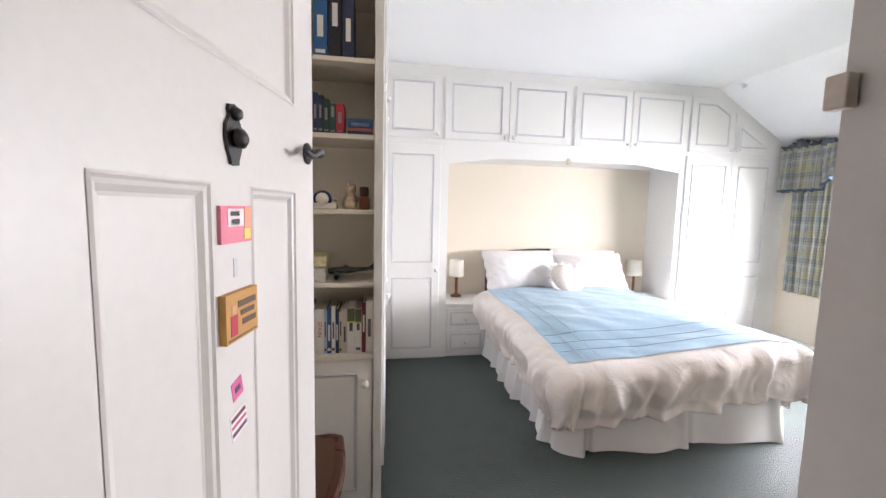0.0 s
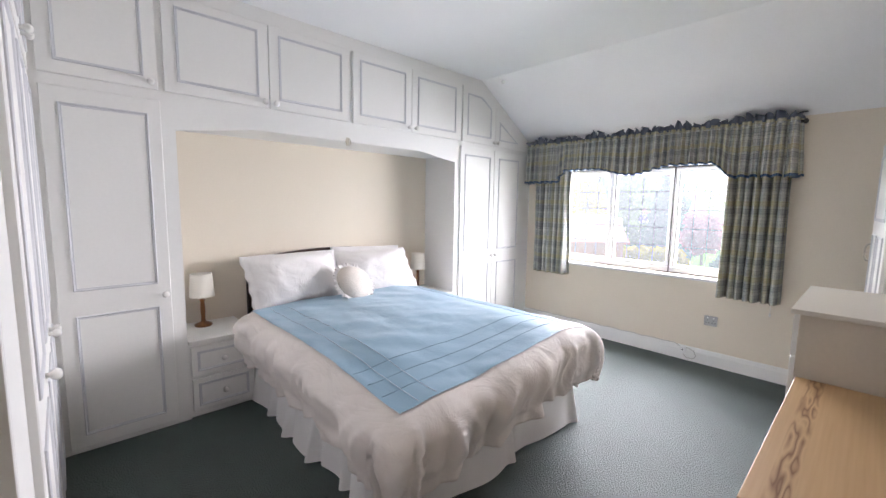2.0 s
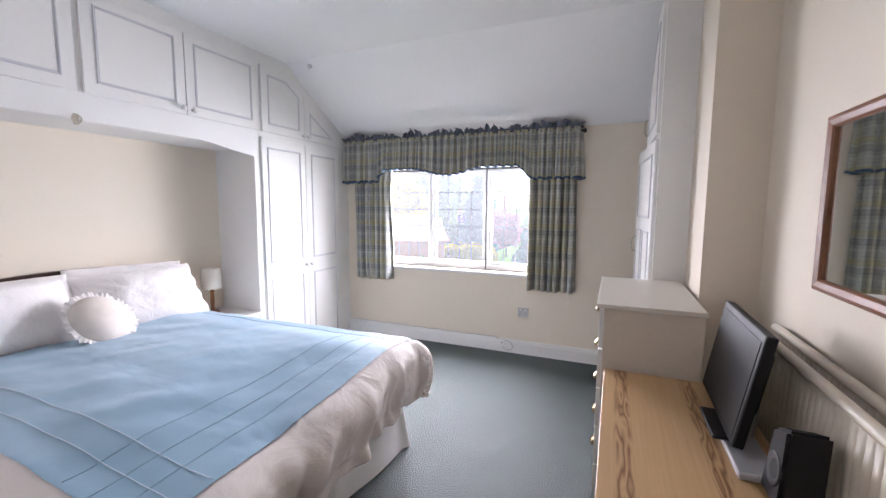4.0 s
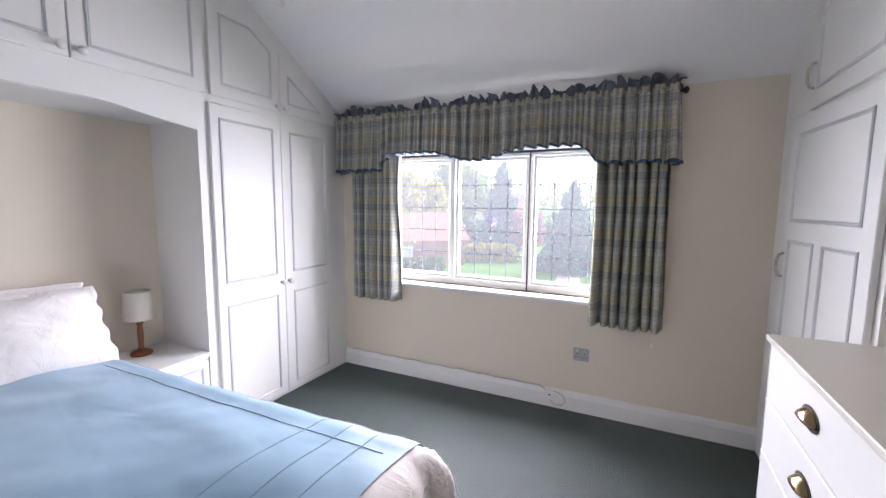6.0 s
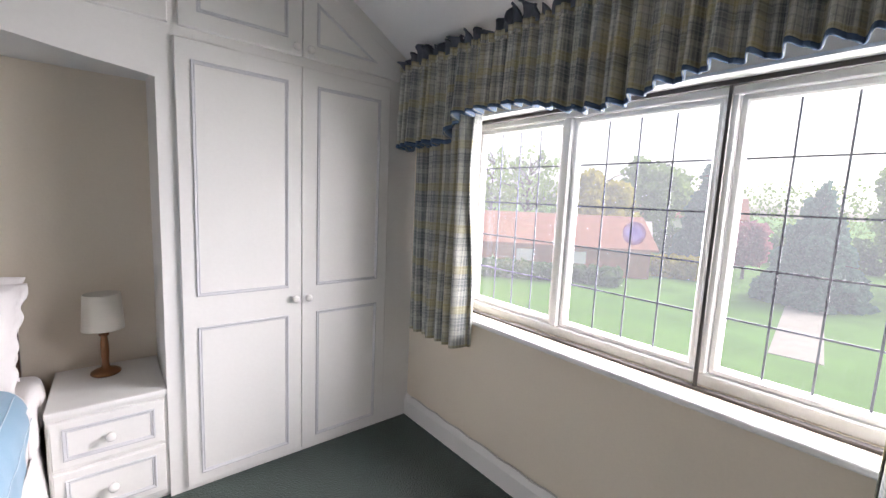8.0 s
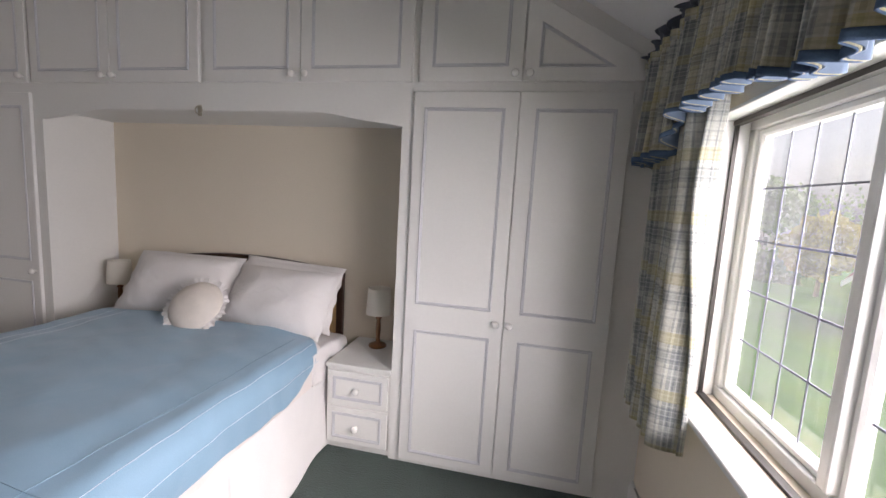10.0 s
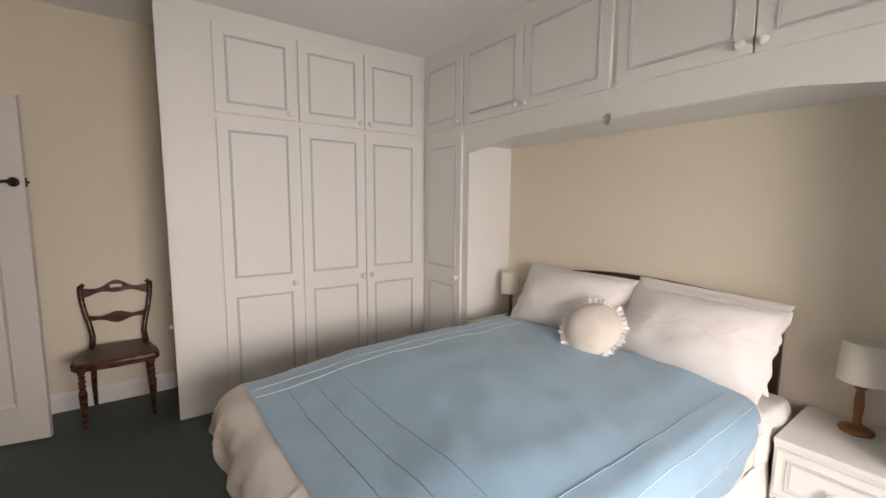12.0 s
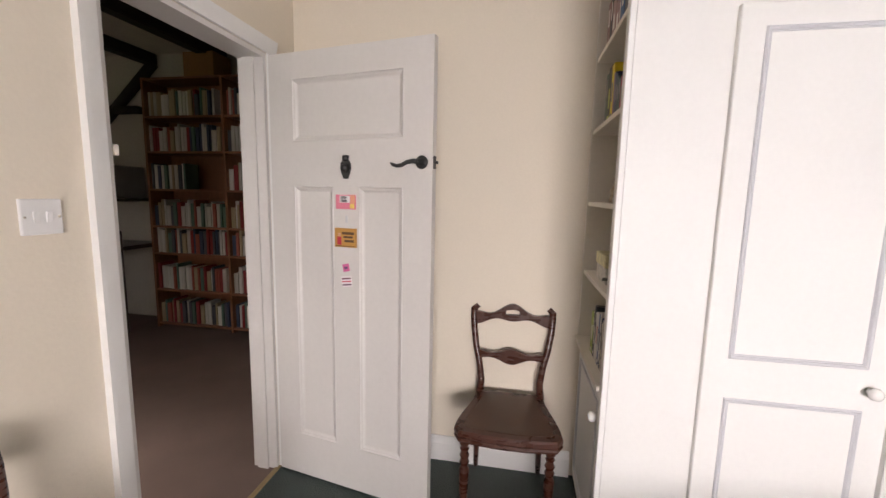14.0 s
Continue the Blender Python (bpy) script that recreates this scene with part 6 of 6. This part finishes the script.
M_SPINES = spine_material()
random.seed(11)
shapes = []
for k in range(8):
    bm = BM()
    w, h, d = random.uniform(0.022, 0.05), random.uniform(0.19, 0.26), random.uniform(0.13, 0.18)
    box(bm, -d, 0, 0, w, 0, h, 0.003)
    shapes.append((w, h, link(bm, "book", M_SPINES)))
for zi, z in enumerate(ZS):
    room_h = (ZS + [2.44])[zi + 1] - z - 0.03
    for a, b in ((BYA + 0.02, (BYA + BYB) / 2 - 0.02), ((BYA + BYB) / 2 + 0.02, BYB - 0.02)):
        y = a
        while True:
            w, h, me = random.choice([s for s in shapes if s[1] < room_h + 0.02] or shapes[:1])
            if y + w > b or (random.random() < 0.03 and y > a + 0.3):
                break
            ob = tagged(new("book", me), "old book standing in the tall dim bookcase", "book", "books in the dim bookcase")
            ob.location = (BXF - 0.025 + random.uniform(-0.02, 0.006), y, z)
            y += w + 0.002
for y, w, h, c in ((-1.35, 0.32, 0.22, (0.30, 0.15, 0.05)), (-0.75, 0.3, 0.16, (0.35, 0.33, 0.30))):
    bm = BM()
    box(bm, -1.98, -1.74, y, y + w, 2.441, 2.441 + h, 0.004)
    solo("cardboard_box", bm, material("brown_card", c, 0.8, 0.1, 6, 60, 0.1), "closed cardboard box on top of the bookcase", "box")
low = thing("side_table", (-1.72, -2.45, 0), "dark table with a pale cloth box on it", "table")
bm = BM()
box(bm, LX0 + 0.01, -1.5, -3.0, -1.95, 0.80, 0.84, 0.005)
part("tabletop", bm, M_DARKWOOD, low)
for x in (-1.97, -1.55):
    for y in (-2.95, -2.0):
        bm = BM()
        box(bm, x, x + 0.045, y - 0.02, y + 0.025, 0, 0.80)
        part("leg", bm, M_DARKWOOD, low)
solo("linen_box", box(BM(), -1.98, -1.62, -2.75, -2.1, 1.30, 1.62, 0.01), material("grey_linen", (0.26, 0.24, 0.22), 0.9, 0.1, 8, 200, 0.2), "pale linen box on a dark wall shelf", "box")
solo("wall_shelf", box(BM(), LX0 + 0.001, -1.6, -2.9, -1.95, 1.27, 1.299, 0.004), M_DARKWOOD, "dark wooden wall shelf", "shelf")
rail = thing("stair_balustrade", (-1.2, -2.3, 0), "dark wooden balustrade with thin spindles", "balustrade")
bm = BM()
box(bm, -1.50, -1.44, -3.1, -1.95, 0.84, 0.89, 0.008)
part("handrail", bm, M_DARKWOOD, rail)
for k in range(9):
    bm = BM()
    y = -3.05 + k * 0.125
    lathe(bm, [(0.012, 0), (0.012, 0.1), (0.018, 0.2), (0.012, 0.4), (0.018, 0.6), (0.012, 0.84)], (-1.47, y, 0), seg=10)
    part("spindle", bm, M_DARKWOOD, rail)
bm = BM()
box(bm, -1.51, -1.43, -1.99, -1.91, 0, 1.0, 0.008)
part("newel_post", bm, M_DARKWOOD, rail)

# ---- outside the window ----
GZ = -2.7
M_LAWN = material("spring_lawn", (0.11, 0.24, 0.04), 0.9, 0.30, 0.6, 30, 0.6, spec=0.2)
M_BRICK = material("red_brick", (0.36, 0.17, 0.11), 0.9, 0.25, 2.5, 25, 0.4)
M_TILE = material("red_roof_tile", (0.36, 0.15, 0.10), 0.85, 0.25, 2, 18, 0.5)
M_BARGE = material("white_bargeboard", (0.8, 0.8, 0.8), 0.5, 0.03, 3, 30, 0.02)
M_GABLE = material("brown_gable_boards", (0.20, 0.13, 0.10), 0.8, 0.25, 4, 20, 0.3)
M_RED = material("orange_red_door_paint", (0.65, 0.07, 0.03), 0.5, 0.06, 4, 30, 0.05)
M_BARK = material("grey_brown_bark", (0.11, 0.085, 0.065), 0.95, 0.4, 6, 40, 0.8)
M_PATH = material("pale_paving", (0.42, 0.38, 0.33), 0.9, 0.15, 2, 30, 0.3)
M_RENDER = material("pale_render", (0.72, 0.66, 0.62), 0.85, 0.06, 1, 10, 0.1)
M_SLATE = material("grey_slate", (0.16, 0.16, 0.17), 0.7, 0.2, 2, 12, 0.3)
bm = BM()
n = 40
g = [[bm.verts.new((XE + 0.4 - 300 + 900 * i / n, -500 + 1000 * j / n, GZ)) for j in range(n + 1)] for i in range(n + 1)]
for i in range(n):
    for j in range(n):
        bm.faces.new((g[i][j], g[i + 1][j], g[i + 1][j + 1], g[i][j + 1]))
structure("ground", bm, M_LAWN, "green garden lawn below the window", "lawn")


def polar(az, d, z=GZ):
    """A place at an azimuth from north towards east, seen from the window."""
    return Vector((4.2 + d * math.sin(radians(az)), 2.0 + d * math.cos(radians(az)), z))


def leaves_material(name, color):
    """Leaves that let part of the light through."""
    m = material(name, color, 0.7, 0.45, 1.2, 6, 0.0, spec=0.25)
    n, l = m.node_tree.nodes, m.node_tree.links
    b, tl, mx = n["Principled BSDF"], n.new("ShaderNodeBsdfTranslucent"), n.new("ShaderNodeMixShader")
    l.new(b.inputs["Base Color"].links[0].from_socket, tl.inputs["Color"])
    mx.inputs[0].default_value = 0.45
    l.new(b.outputs[0], mx.inputs[1])
    l.new(tl.outputs[0], mx.inputs[2])
    l.new(mx.outputs[0], n["Material Output"].inputs[0])
    return m


def crown(bm, at, rx, rz, count, size, seed, cone=False):
    """Many small leaf clumps scattered through an uneven volume."""
    rnd = random.Random(seed)
    for _ in range(count):
        while True:
            p = Vector((rnd.uniform(-1, 1), rnd.uniform(-1, 1), rnd.uniform(-1, 1)))
            if cone:
                k = (1 - p.z) / 2
                if math.hypot(p.x, p.y) < k * (0.75 + 0.35 * fuzz(p.x * 3 + seed, p.y * 3, p.z * 4)):
                    break
            elif 0.25 < p.length < 0.80 + 0.45 * fuzz(p.x * 2 + seed, p.y * 2, p.z * 2):
                break
        c = Vector(at) + Vector((p.x * rx, p.y * rx, p.z * rz))
        q = Euler((rnd.uniform(0, 6.3), rnd.uniform(0, 6.3), rnd.uniform(0, 6.3))).to_matrix()
        s = size * rnd.uniform(0.6, 1.3)
        bm.faces.new([bm.verts.new(c + q @ Vector(v) * s) for v in ((-1, -0.5, 0), (0, -0.7, 0.15), (1, -0.2, 0), (0.6, 0.6, -0.1), (-0.6, 0.6, 0.1))])


def tree(az, d, height, spread, mat, label, seed, cone=False, count=1400, bare=False):
    at = polar(az, d)
    t = thing("tree", at, label, "tree", "garden trees")
    rnd = random.Random(seed)
    bm = BM()
    tube(bm, [at + Vector((0, 0, -0.1)), at + Vector((0.05, 0.03, height * 0.25)), at + Vector((-0.05, 0.05, height * 0.55)), at + Vector((0, 0, height * 0.9))], [height * 0.03, height * 0.024, height * 0.015, 0.02], 8)
    for k in range(26 if bare else 12):
        z = rnd.uniform(0.2, 0.85) * height
        a = rnd.uniform(0, 6.28)
        r = spread * rnd.uniform(0.5, 0.95) * (1 - z / height * (0.8 if cone else 0.3))
        p0 = at + Vector((0, 0, z))
        p2 = p0 + Vector((r * math.cos(a), r * math.sin(a), (0.1 if cone else 0.6) * r))
        pm = (p0 + p2) / 2 + Vector((rnd.uniform(-.1, .1), rnd.uniform(-.1, .1), 0.12 * r))
        tube(bm, [p0, pm, p2], [height * 0.010, height * 0.007, 0.01], 5)
        if bare:
            for _ in range(4):
                e = pm + Vector((rnd.uniform(-1, 1), rnd.uniform(-1, 1), rnd.uniform(0.2, 1.2))) * spread * 0.3
                tube(bm, [pm, (pm + e) / 2 + Vector((0, 0, 0.05)), e], [0.02, 0.014, 0.006], 4)
    part("trunk", bm, M_BARK, t)
    bm = BM()
    if cone:
        crown(bm, at + Vector((0, 0, height * 0.53)), spread, height * 0.50, int(count * 1.6), 0.27, seed, True)
    else:
        crown(bm, at + Vector((0, 0, height * 0.62)), spread, height * 0.40, int(count * 1.6), 0.26, seed)
    part("crown", bm, mat, t)


L_CON = leaves_material("blue_green_needles", (0.11, 0.21, 0.16))
L_GRN = leaves_material("spring_leaves", (0.22, 0.31, 0.09))
L_YEL = leaves_material("yellow_blossom", (0.42, 0.36, 0.05))
L_DRK = leaves_material("dark_hedge_leaves", (0.11, 0.18, 0.06))
L_PNK = leaves_material("pink_blossom", (0.42, 0.18, 0.20))
tree(72, 34, 8.6, 2.8, L_CON, "tall blue-green conifer in the garden", 1, True, 2600)
tree(82, 24, 5.6, 2.6, L_CON, "broad blue-green conifer in the garden", 2, True, 2400)
tree(90, 30, 7.5, 2.6, L_GRN, "young leafy garden tree", 3)
tree(59, 33, 6.8, 3.2, L_YEL, "garden tree in yellow spring leaf", 4, False, 1800)
tree(66, 44, 9.0, 4.0, L_GRN, "distant leafy garden tree", 5, False, 1800)
tree(36, 55, 11.5, 3.2, L_CON, "tall conifer behind the outbuilding", 6, True, 2000)
tree(45, 38, 9.0, 3.6, L_GRN, "nearly bare spring tree behind the outbuilding", 7, False, 380, True)
tree(50, 34, 8.6, 3.4, L_GRN, "nearly bare spring tree behind the outbuilding", 12, False, 300, True)
tree(31, 30, 4.6, 2.0, L_YEL, "yellow flowering shrub-like tree", 8, False, 1200)
tree(96, 40, 9.5, 4.0, L_DRK, "dark distant tree beyond the garden", 9, False, 1500)
tree(26, 48, 8.0, 4.0, L_GRN, "leafy tree behind the houses", 10, False, 1500)
tree(76, 30, 3.6, 1.6, L_PNK, "small tree in pink blossom", 13, False, 900)


def hedge(az0, az1, d, h, mat, label, seed):
    bm = BM()
    k = max(3, int((az1 - az0) / 2))
    for i in range(k):
        p = polar(az0 + (az1 - az0) * (i + 0.5) / k, d)
        crown(bm, p + Vector((0, 0, h * 0.45)), d * radians((az1 - az0) / k) * 0.9, h * 0.62, 260, 0.24, seed + i)
    solo("hedge", bm, mat, label, "hedge", kind="stuff")


hedge(52, 108, 42, 2.6, L_DRK, "clipped dark garden hedge", 30)
hedge(8, 30, 34, 2.4, L_GRN, "loose green hedge", 60)
hedge(42, 62, 21.5, 0.9, L_DRK, "low shrubs along the brick wall", 90)
hedge(62, 74, 27, 1.3, L_YEL, "yellow and orange flowering border", 120)
hedge(20, 110, 80, 9.0, L_GRN, "belt of distant trees", 150)

# long brick outbuilding with a tiled roof and a gabled porch
out = thing("outbuilding", polar(48, 24), "long low brick outbuilding with red tiled roof", "building")
o1, o2 = polar(41, 23.5), polar(66, 25)
ax = (o2 - o1).normalized()
back = Vector((-ax.y, ax.x, 0))
if back.dot(o1 - Vector((4.2, 2.0, GZ))) < 0:
    back = -back
length = (o2 - o1).length
def ob_pt(a, b, z):
    v = o1 + ax * a + back * b
    return (v.x, v.y, GZ + z)
bm = BM()
prism(bm, [(0, 0), (5, 0), (5, 1.7), (0, 1.7)], length, lambda u, v, w: ob_pt(w, u, v))
part("wall", bm, M_BRICK, out)
bm = BM()
prism(bm, [(-0.3, 1.62), (2.5, 3.35), (5.3, 1.62), (5.3, 1.74), (2.5, 3.5), (-0.3, 1.74)], length + 0.6, lambda u, v, w: ob_pt(w - 0.3, u, v))
part("roof", bm, M_TILE, out, "red tiled pitched roof")
for a in (3.0, 6.0):
    bm = BM()
    prism(bm, rect(a, a + 1.0, 0.7, 1.4), 0.05, lambda u, v, w: ob_pt(u, -0.02 - w, v))
    part("window", bm, M_BARGE, out)
gab = thing("summer_house", polar(36.5, 21), "small gabled garden house with white bargeboards and red door", "garden house")
p0 = polar(36.8, 20.5)
face = (p0 - Vector((4.2, 2.0, GZ))).normalized()
face.z = 0
side = Vector((face.y, -face.x, 0))
def gb(u, v, w):
    p = p0 + side * u + face * w
    return (p.x, p.y, GZ + v)
bm = BM()
prism(bm, [(-1.25, 0), (1.25, 0), (1.25, 2.1), (0, 3.4), (-1.25, 2.1)], 4.0, gb)
part("wall", bm, M_GABLE, gab)
for s in (-1, 1):
    bm = BM()
    prism(bm, [(0, 3.46), (s * 1.5, 1.9), (s * 1.5, 2.02), (0, 3.6)], 4.4, lambda u, v, w: gb(u, v, w - 0.25))
    part("roof", bm, M_TILE, gab)
    bm = BM()
    prism(bm, [(0, 3.38), (s * 1.5, 1.84), (s * 1.5, 2.04), (0, 3.62)], 0.06, lambda u, v, w: gb(u, v, w - 0.34))
    part("bargeboard", bm, M_BARGE, gab, "white bargeboard")
bm = BM()
prism(bm, rect(-0.05, 0.65, 0.0, 1.75), 0.08, lambda u, v, w: gb(u, v, w - 0.1))
part("door", bm, M_RED, gab, "orange-red door")
bm = BM()
prism(bm, [(-0.2, 1.78), (0.95, 2.05), (0.95, 2.12), (-0.2, 1.86)], 0.9, lambda u, v, w: gb(u, v, w - 0.95))
part("porch_roof", bm, M_SLATE, gab, "small sloping porch roof")


def house(az, d, w, dep, eaves, ridge, mat, roofmat, label):
    t = thing("house", polar(az, d), label, "house", "distant houses")
    f = polar(az, d)
    fw = (f - Vector((4.2, 2.0, GZ))).normalized()
    fw.z = 0
    sd = Vector((fw.y, -fw.x, 0))
    def at2(u, v, q):
        p = f + sd * u + fw * q
        return (p.x, p.y, GZ + v)
    bm = BM()
    prism(bm, [(0, 0), (dep, 0), (dep, eaves), (dep / 2, ridge - 0.15), (0, eaves)], w, lambda u, v, q: at2(q - w / 2, v, u))
    part("wall", bm, mat, t)
    bm = BM()
    prism(bm, [(-0.4, eaves - 0.12), (dep / 2, ridge), (dep + 0.4, eaves - 0.12), (dep + 0.4, eaves + 0.05), (dep / 2, ridge + 0.18), (-0.4, eaves + 0.05)], w + 0.6, lambda u, v, q: at2(q - w / 2 - 0.3, v, u))
    roof = part("roof", bm, roofmat, t)
    bm = BM()
    q0 = w * 0.25
    prism(bm, rect(q0, q0 + 0.7, ridge - 0.5, ridge + 1.0), 0.7, lambda u, v, q: at2(u, v, dep / 2 - 0.35 + q))
    part("chimney", bm, M_BRICK, roof)
    for k in range(max(2, int(w / 2.4))):
        for z in ([0.9, 3.4] if eaves > 4 else [0.9]):
            bm = BM()
            u0 = -w / 2 + 0.7 + k * 2.4
            prism(bm, rect(u0, u0 + 1.1, z, z + 1.2), 0.06, lambda u, v, q: at2(u, v, -q - 0.005))
            wdw = part("window", bm, M_BARGE, t)
            bm = BM()
            prism(bm, rect(u0 + 0.1, u0 + 1.0, z + 0.1, z + 1.1), 0.02, lambda u, v, q: at2(u, v, -0.067 - q))
            part("pane", bm, M_SLATE, wdw)


house(70, 58, 12, 7, 3.2, 5.6, M_RENDER, M_TILE, "distant pale house with a red tiled roof")
house(27, 60, 9, 7, 3.4, 5.4, M_RENDER, M_SLATE, "distant white house with a grey roof")
house(61, 36, 6, 3, 1.9, 2.8, M_BARGE, M_RENDER, "low white garden building")
bm = BM()
prism(bm, [(polar(84, 14).x, polar(84, 14).y), (polar(79, 14).x, polar(79, 14).y), (polar(81, 40).x, polar(81, 40).y), (polar(83, 40).x, polar(83, 40).y)], 0.02, lambda u, v, w: (u, v, GZ + 0.004 + w))
structure("path", bm, M_PATH, "pale paved garden path", "path")
